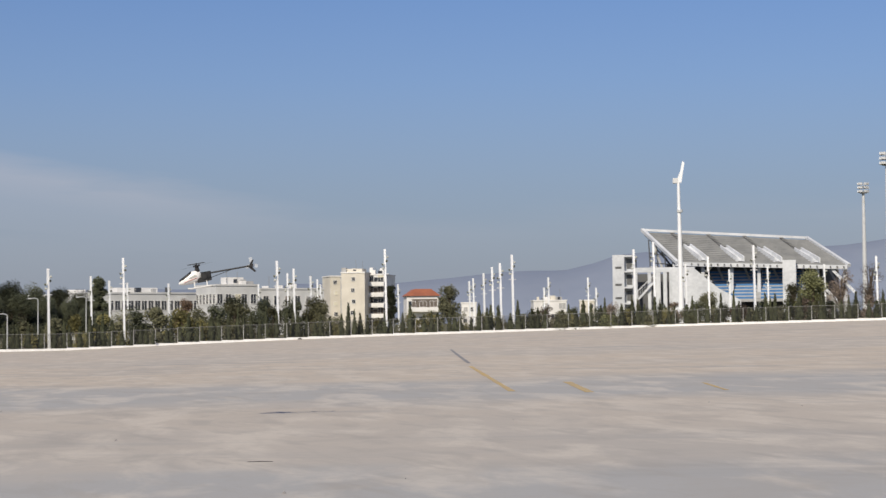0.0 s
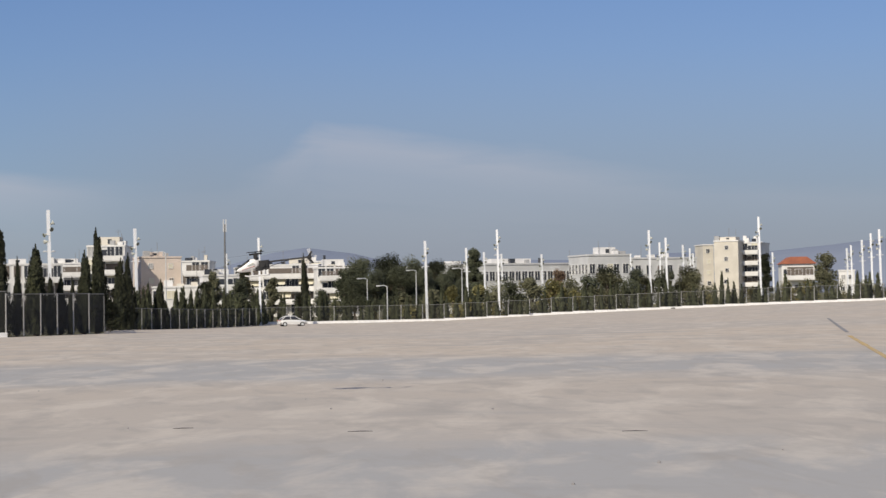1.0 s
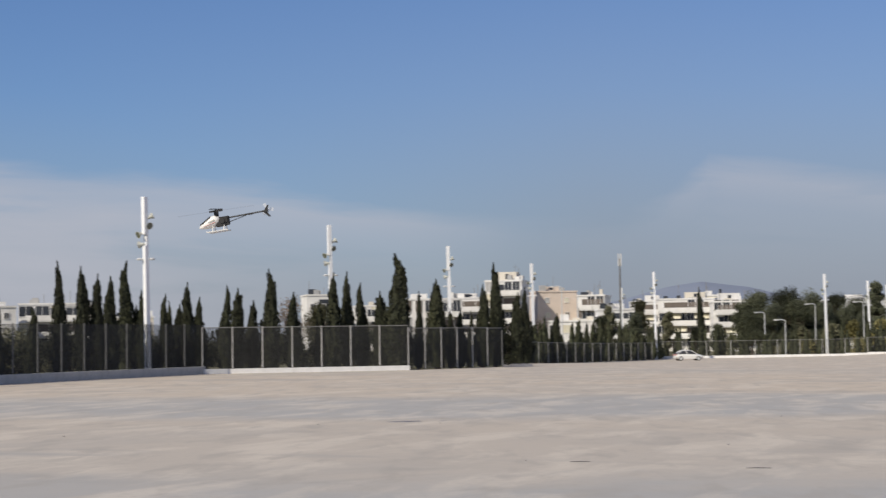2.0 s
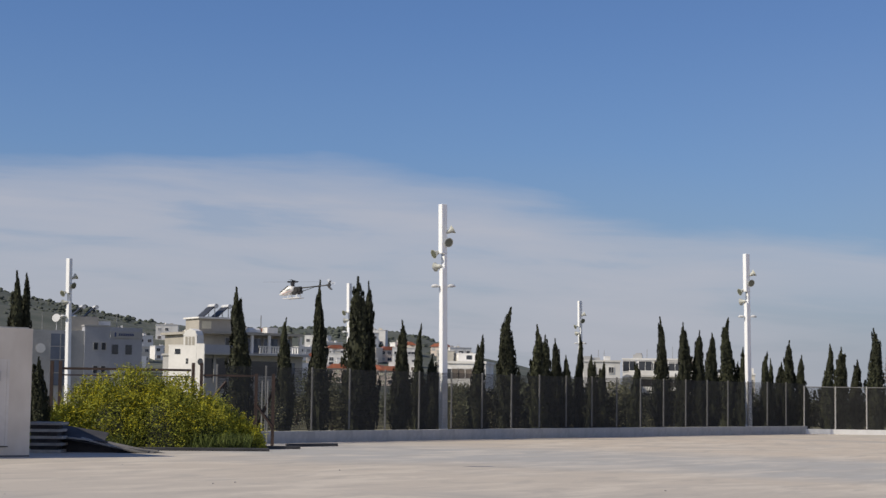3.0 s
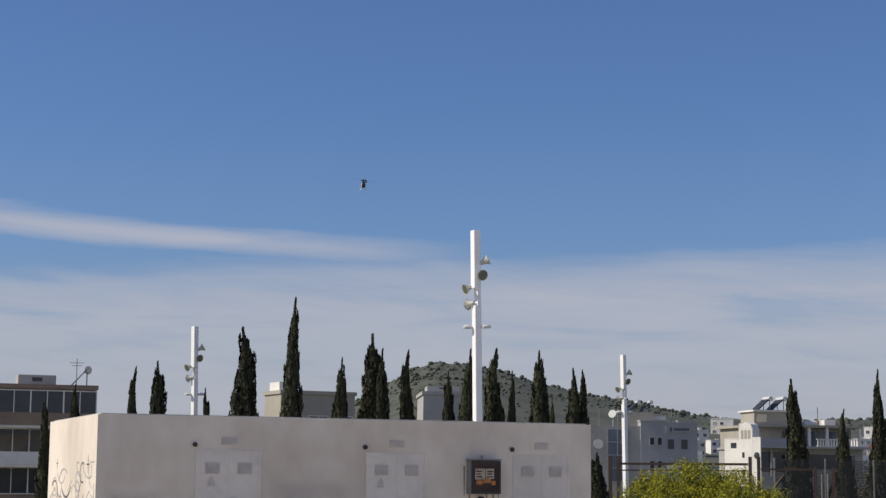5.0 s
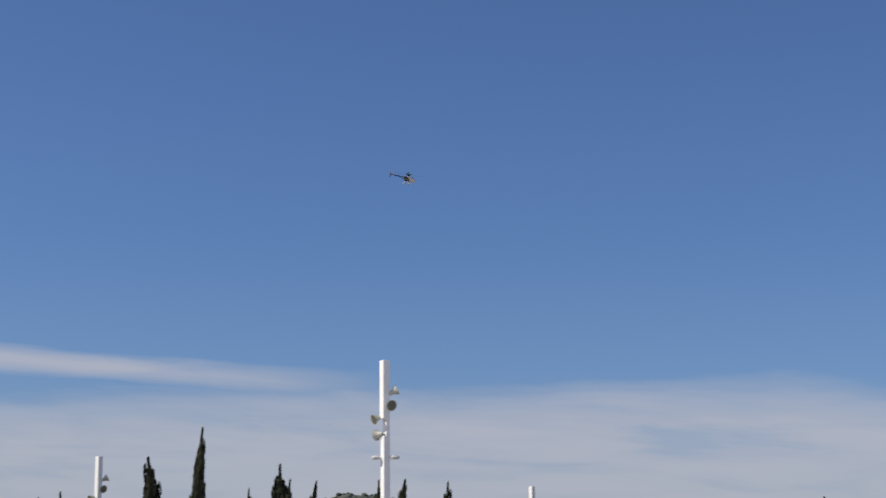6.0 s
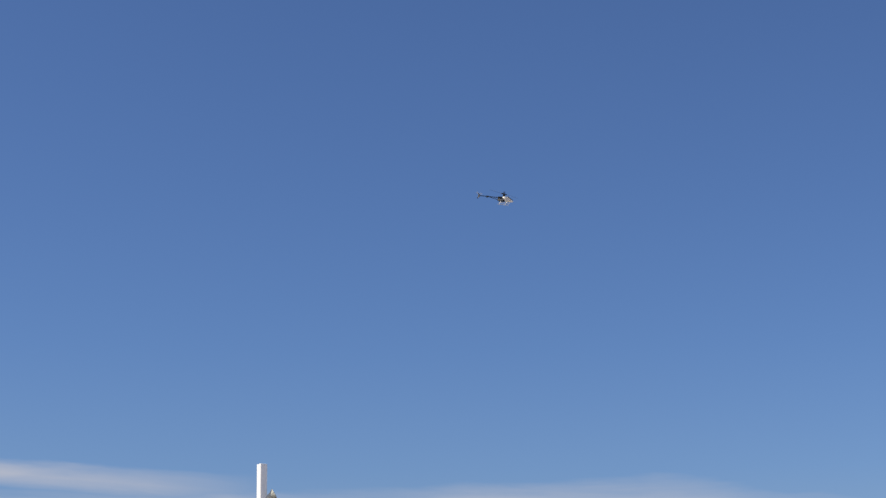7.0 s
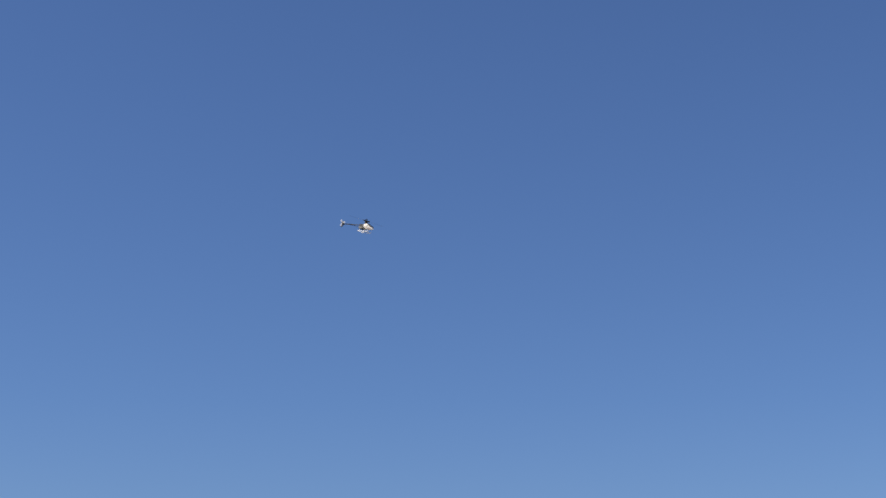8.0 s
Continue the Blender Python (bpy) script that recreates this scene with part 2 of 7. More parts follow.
YELLOWGREEN = mat("yellow_green_foliage", (0.22, 0.195, 0.075), (0.14, 0.13, 0.055), 0.9, scale=1, island=0.18, per_object=0.2)
MUSTARD = mat("mustard_leaf", (0.30, 0.30, 0.026), (0.125, 0.15, 0.019), 0.85, scale=1.2, island=0.45)
FLOWER = mat("yellow_flower", (0.62, 0.52, 0.02), (0.48, 0.42, 0.02), 0.8, scale=2, island=0.3)
TWIG = mat("bare_brown_twigs", (0.25, 0.195, 0.155), (0.17, 0.13, 0.105), 0.95, scale=2, island=0.3)
PAINTYELLOW = mat("faded_yellow_road_paint", (0.74, 0.50, 0.16), (0.64, 0.48, 0.26), 0.85, scale=1.0, fine=6, alpha=0.55)
TAR = mat("tar_joint", (0.22, 0.21, 0.21), (0.30, 0.29, 0.28), 0.8, scale=1.0)
WOODGREY = mat("weathered_plank", (0.20, 0.19, 0.18), (0.12, 0.115, 0.11), 0.9, scale=2, fine=18, bump=0.3, per_object=0.3)
SLABGREY = mat("pale_grey_slab", (0.40, 0.385, 0.37), (0.28, 0.27, 0.26), 0.9, scale=2, fine=18, bump=0.3, per_object=0.25)
DARKSHEET = mat("dark_sheet", (0.035, 0.035, 0.04), (0.06, 0.06, 0.065), 0.7, scale=2)
W_WHITE = mat("white_stucco", (0.80, 0.79, 0.775), (0.66, 0.65, 0.635), 0.9, scale=0.3, fine=3)
W_CREAM = mat("cream_stucco", (0.68, 0.635, 0.555), (0.58, 0.54, 0.47), 0.9, scale=0.3, fine=3)
W_PEACH = mat("peach_stucco", (0.72, 0.61, 0.53), (0.62, 0.53, 0.46), 0.9, scale=0.3, fine=3)
W_GREY = mat("grey_stucco", (0.42, 0.42, 0.42), (0.34, 0.34, 0.34), 0.9, scale=0.3, fine=3)
W_BLUE = mat("blue_grey_cladding", (0.37, 0.385, 0.43), (0.31, 0.325, 0.365), 0.7, scale=0.3, fine=3)
W_BROWN = mat("brown_render", (0.33, 0.25, 0.20), (0.26, 0.20, 0.16), 0.9, scale=0.3, fine=3)
ROOFRED = mat("red_clay_tile", (0.42, 0.14, 0.08), (0.32, 0.11, 0.07), 0.85, scale=0.8, fine=6, bump=0.3)
GLASS = mat("dark_glass_and_shade", (0.03, 0.035, 0.045), (0.05, 0.055, 0.065), 0.1, scale=0.5)
SHUTTER = mat("brown_shutter_and_shade", (0.16, 0.13, 0.11), (0.12, 0.10, 0.085), 0.7, scale=1)
AWNING = mat("pale_canvas", (0.70, 0.66, 0.52), (0.60, 0.56, 0.44), 0.9, scale=1)
STANDGREY = mat("bare_stand_concrete", (0.27, 0.275, 0.275), (0.21, 0.215, 0.22), 0.9, scale=0.4, fine=3)
SEATBLUE = mat("blue_plastic_seat", (0.05, 0.19, 0.42), (0.04, 0.15, 0.34), 0.5, scale=0.6)
HILL = mat("scrub_hillside", (0.055, 0.066, 0.052), (0.092, 0.098, 0.080), 0.95, scale=0.05, fine=0.3, spread=(0.38, 0.66))
# distance haze is mixed into this blue-grey base colour
RIDGE = mat("haze_tinted_ridge", (0.180, 0.215, 0.285), (0.205, 0.238, 0.305), 1.0, scale=0.003, fine=0.02)
CARWHITE = mat("white_car_paint", (0.78, 0.78, 0.77), (0.72, 0.72, 0.71), 0.25, scale=1)
RUBBER = mat("tyre_rubber", (0.02, 0.02, 0.02), (0.03, 0.03, 0.03), 0.85, scale=6)
CANOPYWHITE = mat("white_canopy_gelcoat", (0.85, 0.84, 0.82), (0.78, 0.77, 0.75), 0.3, scale=4)
CANOPYRED = mat("red_trim", (0.50, 0.08, 0.05), (0.42, 0.07, 0.05), 0.35, scale=4)
CARBON = mat("carbon_frame", (0.012, 0.012, 0.014), (0.02, 0.02, 0.021), 0.6, scale=10)
BLADE = mat("spinning_blade", (0.10, 0.10, 0.11), (0.14, 0.14, 0.15), 0.5, scale=8, alpha=0.12)
TAILBLADE = mat("white_tail_blade", (0.85, 0.85, 0.86), (0.8, 0.8, 0.8), 0.4, scale=8, alpha=0.26)
SKIDWHITE = mat("white_skid", (0.8, 0.79, 0.77), (0.7, 0.7, 0.68), 0.4, scale=5)
SIGNWHITE = mat("paper_notice", (0.50, 0.44, 0.36), (0.30, 0.24, 0.18), 0.8, scale=9, fine=40)
SIGNORANGE = mat("orange_notice", (0.50, 0.22, 0.07), (0.36, 0.15, 0.06), 0.8, scale=9)
CONERED = mat("orange_red_plastic", (0.60, 0.10, 0.04), (0.52, 0.08, 0.035), 0.5, scale=3)
# dark concrete; also painted shade on terrace rows, in openings, under the tier
STANDDARK = mat("dark_concrete_and_shade", (0.13, 0.135, 0.14), (0.10, 0.10, 0.105), 0.9, scale=0.4)
SCRUB = mat("hill_scrub_foliage", (0.080, 0.094, 0.076), (0.068, 0.080, 0.066), 0.95, scale=0.1, island=0.15)
W_STONE = mat("pale_grey_school_wall", (0.60, 0.605, 0.61), (0.50, 0.505, 0.51), 0.9, scale=0.3, fine=3)
# fence-post grey with shade put into it; the telecom mast shaft shares it
POSTDARK = mat("dull_shaded_post", (0.17, 0.17, 0.168), (0.12, 0.12, 0.12), 0.7, scale=3)
GRASS = mat("rank_green_grass", (0.13, 0.16, 0.035), (0.08, 0.11, 0.025), 0.9, scale=2, island=0.4)
LEAFGREEN = mat("fresh_green_foliage", (0.21, 0.215, 0.10), (0.145, 0.155, 0.072), 0.9, scale=1, island=0.18)
# paler copy of the post grey, sunlight put into the colour
POSTLIGHT = mat("sunlit_grey_post", (0.46, 0.45, 0.44), (0.36, 0.355, 0.35), 0.7, scale=3)
YOUNGCYP = mat("young_cypress_foliage", (0.070, 0.076, 0.040), (0.042, 0.048, 0.026), 0.9, scale=3, island=0.4, per_object=0.35)
SOLAR = mat("dark_solar_panel", (0.02, 0.022, 0.03), (0.03, 0.033, 0.042), 0.55, scale=1)
GLASSBLUE = mat("blue_tinted_glazing", (0.10, 0.13, 0.19), (0.14, 0.17, 0.23), 0.15, scale=0.5)
W_BEIGE = mat("dull_beige_render", (0.40, 0.375, 0.335), (0.33, 0.31, 0.275), 0.9, scale=0.3, fine=3)
STEELDARK = mat("dark_steel_truss", (0.09, 0.095, 0.10), (0.06, 0.065, 0.07), 0.6, scale=1)
SIGNBLUE = mat("dark_blue_lettering", (0.03, 0.05, 0.14), (0.05, 0.07, 0.16), 0.6, scale=2)
AUTUMN = mat("autumn_brown_foliage", (0.22, 0.135, 0.085), (0.15, 0.10, 0.065), 0.9, scale=1, island=0.18)


def overpaint():
    """Thin grey paint rolled over old marks: cloudy, fading out at its edges."""
    m = mat("grey_overpaint", (0.56, 0.555, 0.555), (0.64, 0.615, 0.59), 0.9, scale=1.5, fine=6)
    nd, ln = m.node_tree.nodes, m.node_tree.links
    sep = nd.new("ShaderNodeSeparateXYZ")
    ln.new(nd.new("ShaderNodeTexCoord").outputs["Generated"], sep.inputs[0])
    cloud = nd.new("ShaderNodeTexNoise")
    cloud.inputs["Scale"].default_value, cloud.inputs["Detail"].default_value = 2.2, 5
    value = cloud.outputs["Fac"]
    for axis in (0, 2):
        d = nd.new("ShaderNodeMath")
        d.operation, d.inputs[1].default_value = "SUBTRACT", 0.5
        ln.new(sep.outputs[axis], d.inputs[0])
        a = nd.new("ShaderNodeMath")
        a.operation = "ABSOLUTE"
        ln.new(d.outputs[0], a.inputs[0])
        f = nd.new("ShaderNodeMapRange")
        f.inputs["From Min"].default_value, f.inputs["From Max"].default_value = 0.5, 0.3
        ln.new(a.outputs[0], f.inputs["Value"])
        mu = nd.new("ShaderNodeMath")
        mu.operation = "MULTIPLY"
        ln.new(value, mu.inputs[0])
        ln.new(f.outputs[0], mu.inputs[1])
        value = mu.outputs[0]
    thin = nd.new("ShaderNodeMath")
    thin.operation, thin.inputs[1].default_value = "MULTIPLY", 0.30
    ln.new(value, thin.inputs[0])
    ln.new(thin.outputs[0], nd["Principled BSDF"].inputs["Alpha"])
    return m


PATCH = overpaint()

STANDWHITE = mat("weathered_white_concrete", (0.66, 0.68, 0.71), (0.50, 0.52, 0.55), 0.9, scale=0.25, fine=2)


# ---- building helpers ----
class Shape:
    """Collects corners and faces, then becomes one mesh."""

    def __init__(self):
        self.v, self.f = [], []

    def box(self, x0, y0, z0, x1, y1, z1, taper=0.0):
        k = len(self.v)
        t = taper
        self.v += [(x0, y0, z0), (x1, y0, z0), (x1, y1, z0), (x0, y1, z0), (x0 + t, y0 + t, z1), (x1 - t, y0 + t, z1), (x1 - t, y1 - t, z1), (x0 + t, y1 - t, z1)]
        self.f += [tuple(k + i for i in q) for q in ((3, 2, 1, 0), (4, 5, 6, 7), (0, 1, 5, 4), (1, 2, 6, 5), (2, 3, 7, 6), (3, 0, 4, 7))]
        return self

    def tube(self, points, radii, n=8, caps=True):
        k0 = len(self.v)
        pts = [Vector(p) for p in points]
        for i, p in enumerate(pts):
            d = (pts[min(i + 1, len(pts) - 1)] - pts[max(i - 1, 0)]).normalized()
            a = d.orthogonal().normalized() if abs(d.z) < 0.99 else Vector((1, 0, 0))
            a = (a - d * a.dot(d)).normalized()
            b = d.cross(a)
            r = radii[i] if isinstance(radii, (list, tuple)) else radii
            self.v += [tuple(p + (a * math.cos(2 * math.pi * j / n) + b * math.sin(2 * math.pi * j / n)) * r) for j in range(n)]
        for i in range(len(pts) - 1):
            for j in range(n):
                a, b = k0 + i * n + j, k0 + i * n + (j + 1) % n
                self.f.append((a, b, b + n, a + n))
        if caps:
            self.f.append(tuple(k0 + j for j in reversed(range(n))))
            e = k0 + (len(pts) - 1) * n
            self.f.append(tuple(e + j for j in range(n)))
        return self

    def prism(self, outline, y0, y1):
        """An outline in x and z, drawn out from y0 to y1."""
        k, n = len(self.v), len(outline)
        self.v += [(x, y0, z) for x, z in outline] + [(x, y1, z) for x, z in outline]
        self.f.append(tuple(k + i for i in range(n)))
        self.f.append(tuple(k + n + i for i in reversed(range(n))))
        for i in range(n):
            j = (i + 1) % n
            self.f.append((k + i, k + n + i, k + n + j, k + j))
        return self

    def quad(self, a, b, c, d):
        k = len(self.v)
        self.v += [tuple(a), tuple(b), tuple(c), tuple(d)]
        self.f.append((k, k + 1, k + 2, k + 3))
        return self

    def mesh(self, name, material, bevel=0.0, smooth=False):
        me = bpy.data.meshes.new(name)
        me.from_pydata(self.v, [], self.f)
        me.materials.append(material)
        bm = bmesh.new()
        bm.from_mesh(me)
        bmesh.ops.recalc_face_normals(bm, faces=bm.faces[:]) if len(bm.faces) < 4000 else None
        if bevel:
            bmesh.ops.bevel(bm, geom=bm.edges[:], offset=bevel, segments=1, affect="EDGES", clamp_overlap=True)
        bm.to_mesh(me)
        bm.free()
        if smooth:
            me.polygons.foreach_set("use_smooth", [True] * len(me.polygons))
        return me


def part(name, shape, material, parent, label="", at=None, bevel=0.0, smooth=False):
    me = shape if isinstance(shape, bpy.types.Mesh) else shape.mesh(name, material, bevel, smooth)
    ob = new(name, me)
    ob.parent = parent
    if at is not None:
        ob.matrix_basis = at
    return tagged(ob, label) if label else ob


def thing(name, label, category, m, group=""):
    ob = new(name)
    ob.matrix_basis = m
    return tagged(ob, label, category, group)


def single(name, shape, material, label, category, m, group="", bevel=0.0):
    ob = new(name, shape.mesh(name, material, bevel))
    ob.matrix_basis = m
    return tagged(ob, label, category, group)


def smooth01(v):
    v = min(1.0, max(0.0, v))
    return v * v * (3 - 2 * v)


LIE = ((14, 0.0), (26, 0.0), (28, -0.14), (31.9, -0.38), (33, -0.45), (37.3, -0.58), (39.7, -0.40), (41.1, -0.20), (44.6, 0.07), (48.1, 0.30), (52.3, 0.47), (56.9, 0.68), (60, 0.80), (65, 1.0), (90, 1.0), (120, 0.0))


def ground_z(x, y):
    """The ground is level round the camera; far out it dips and then rises gently towards the grandstand."""
    r, az = math.hypot(x, y), math.degrees(math.atan2(x, y))
    w = smooth01((r - 95) / 85) * smooth01((az - 14) / 14)
    tilt = max(-0.75, min(0.95, 0.0116 * ((x - 151) * 0.75 - (y - 131) * 0.66))) * w
    rise = float(np.interp(az, [a for a, _ in LIE], [v for _, v in LIE])) * smooth01((r - 20) / 170) * min(2.0, max(1.0, r / 215))
    return tilt + rise


def polar(az, d):
    a = radians(az)
    return d * math.sin(a), d * math.cos(a)


def spot(az, d, turn=0.0, dz=0.0):
    """A pose on the ground at a compass direction and distance; its -y side faces the camera when turn is 0."""
    x, y = polar(az, d)
    return pose(x, y, ground_z(x, y) + dz, 0, 0, -az + turn)


# ---- ground ----
def ground():
    s = Shape()
    radii = [0, 6, 14, 25, 40, 60, 80, 95, 110, 130, 150, 170, 190, 210, 235, 260, 300, 360, 450, 600, 900, 1500, 2500, 4600]
    n = 120
    for r in radii:
        for j in range(n):
            x, y = r * math.sin(2 * math.pi * j / n), r * math.cos(2 * math.pi * j / n)
            s.v.append((x, y, ground_z(x, y) - 0.06))
    for i in range(len(radii) - 1):
        for j in range(n):
            a, b = i * n + j, i * n + (j + 1) % n
            s.f.append((a, b, b + n, a + n) if i else (a, b + n, a + n))
    me = bpy.data.meshes.new("ground")
    me.from_pydata(s.v, [], s.f)
    me.materials.append(EARTH)
    tagged(new("ground", me), "dry grass and earth reaching to the horizon", "ground", kind="structure")


FENCE = [(-1.7, 55.8), (1.37, 59.2), (12.0, 71.0), (26.3, 85.0)]
FRONTFENCE = [(26.3, 85.0), (36.9, 83.4)]
GATE = [(36.9, 83.4), (45.0, 88.6)]
SIDEFENCE = [(45.0, 88.6), (68.4, 133.6)]
BACKFENCE = [(68.4, 133.6), (101.0, 163.0), (108.7, 174.0)]
FARFENCE = [(108.7, 174.0), (118.0, 168.0), (135.0, 157.0), (157.0, 139.5), (171.0, 127.0), (180.5, 118.0), (193.0, 97.0), (198.0, 84.0)]


def plaza():
    """The paved sheet up to the fences; its rim follows them."""
    rim = [(-30, 53), (-1.7, 56.0)] + FENCE[1:] + FRONTFENCE[1:] + GATE[1:] + SIDEFENCE[1:] + FARFENCE + [(215, 40), (215, -60), (-60, -60), (-60, 53)]
    s = Shape()
    pts = []
    for (ax, ay), (bx, by) in zip(rim, rim[1:] + rim[:1]):
        k = max(1, int(math.hypot(bx - ax, by - ay) / 8))
        pts += [(ax + (bx - ax) * i / k, ay + (by - ay) * i / k) for i in range(k)]
    steps = 26
    for i in range(1, steps + 1):
        f = (i / steps) ** 1.3
        s.v += [(x * f, y * f, ground_z(x * f, y * f)) for x, y in pts]
    n = len(pts)
    s.v.append((0, 0, 0))
    c = len(s.v) - 1
    for j in range(n):
        s.f.append((c, (j + 1) % n, j))
        for i in range(steps - 1):
            a, b = i * n + j, i * n + (j + 1) % n
            s.f.append((a, b, b + n, a + n))
    me = bpy.data.meshes.new("pavement")
    me.from_pydata(s.v, [], s.f)
    me.materials.append(PLAZA)
    me.update()
    bm = bmesh.new()
    bm.from_mesh(me)
    bmesh.ops.recalc_face_normals(bm, faces=bm.faces[:])
    bm.to_mesh(me)
    bm.free()
    tagged(new("pavement", me), "wide worn concrete lot with pale dusty and grey bands", "pavement", kind="structure")


def flat_strip(name, points, width, material, label):
    s = Shape()
    k = 14
    p0, p1 = Vector((*points[0], 0)), Vector((*points[1], 0))
    side = Vector((-(p1 - p0).y, (p1 - p0).x, 0)).normalized() * width / 2
    for i in range(k):
        a, b = p0.lerp(p1, i / k), p0.lerp(p1, (i + 1) / k)
        z = Vector((0, 0, 0.008))
        g = [Vector((0, 0, ground_z(q.x, q.y))) for q in (a, b)]
        w = 1 + 0.25 * noise.noise(a * 0.7)
        s.quad(a - side * w + z + g[0], b - side * w + z + g[1], b + side * w + z + g[1], a + side * w + z + g[0])
    ob = new(name, s.mesh(name, material))
    tagged(ob, label, "road marking", kind="structure")


def along(line, step):
    """Even stations on a bent line: x, y, heading in degrees, step length."""
    out = []
    for (ax, ay), (bx, by) in zip(line, line[1:]):
        length = math.hypot(bx - ax, by - ay)
        k = max(1, round(length / step))
        h = math.degrees(math.atan2(by - ay, bx - ax))
        out += [(ax + (bx - ax) * i / k, ay + (by - ay) * i / k, h, length / k) for i in range(k)]
    return out


def wire_panel(width, height, pitch, wire):
    s = Shape()
    n = int(width / pitch)
    for i in range(n):
        x = (i + 0.5) * width / n
        s.quad((x - wire / 2, 0, 0), (x + wire / 2, 0, 0), (x + wire / 2, 0, height), (x - wire / 2, 0, height))
    n = int(height / pitch)
    for i in range(n):
        z = (i + 0.5) * height / n
        s.quad((0, 0.004, z - wire / 2), (width, 0.004, z - wire / 2), (width, 0.004, z + wire / 2), (0, 0.004, z + wire / 2))
    return s


def fence(name, line, label, step, base, height, wall_height, wall_material, wall_width=0.3, wire=0.010, pitch=0.05, lift=0.0, rail=True, post=None):
    """Low wall, posts and wire panels; every piece is a part."""
    root = thing(name, label, "fence", pose(line[0][0], line[0][1], 0))
    ox, oy = line[0]
    post_mesh = Shape().tube([(0, 0, 0), (0, 0, height + 0.04)], 0.032, 6).mesh("post", post or ZINC)
    st = along(line, step)
    wall_meshes, panel_meshes, rail_meshes = {}, {}, {}
    for x, y, h, w in st:
        key = round(w, 3)
        if key not in panel_meshes:
            panel_meshes[key] = wire_panel(w, height, pitch, wire).mesh("wire_panel", WIRE)
            wall_meshes[key] = Shape().box(0, -wall_width / 2, -0.12, w + 0.004, wall_width / 2, wall_height).mesh("wall_block", wall_material) if wall_height else None
            rail_meshes[key] = Shape().tube([(0, 0, height), (w, 0, height)], 0.02, 5).mesh("top_rail", ZINC)
        z = ground_z(x, y) + lift
        m = pose(x - ox, y - oy, z, 0, 0, h)
        if wall_height:
            part("wall_block", wall_meshes[key], None, root, at=m)
        up = Matrix.Translation((0, 0, wall_height + 0.03))
        part("post", post_mesh, None, root, at=m @ up)
        tagged(part("wire_panel", panel_meshes[key], None, root, at=m @ up), kind="stuff")
        if rail:
            part("top_rail", rail_meshes[key], None, root, at=m @ up)
    return root


ground()
plaza()
flat_strip("line_marking", [(49.2, 40.0), (32.4, 25.1)], 0.16, PAINTYELLOW, "faded yellow painted line on concrete")
flat_strip("line_marking", [(38.0, 27.6), (32.7, 23.1)], 0.22, PAINTYELLOW, "short faded yellow painted dash on concrete")
flat_strip("line_marking", [(38.7, 23.8), (35.0, 20.9)], 0.12, PAINTYELLOW, "very faint yellow painted dash on concrete")
flat_strip("tar_joint", [(76.2, 63.4), (52.9, 43.1)], 0.16, TAR, "dark tar repair strip across the concrete")


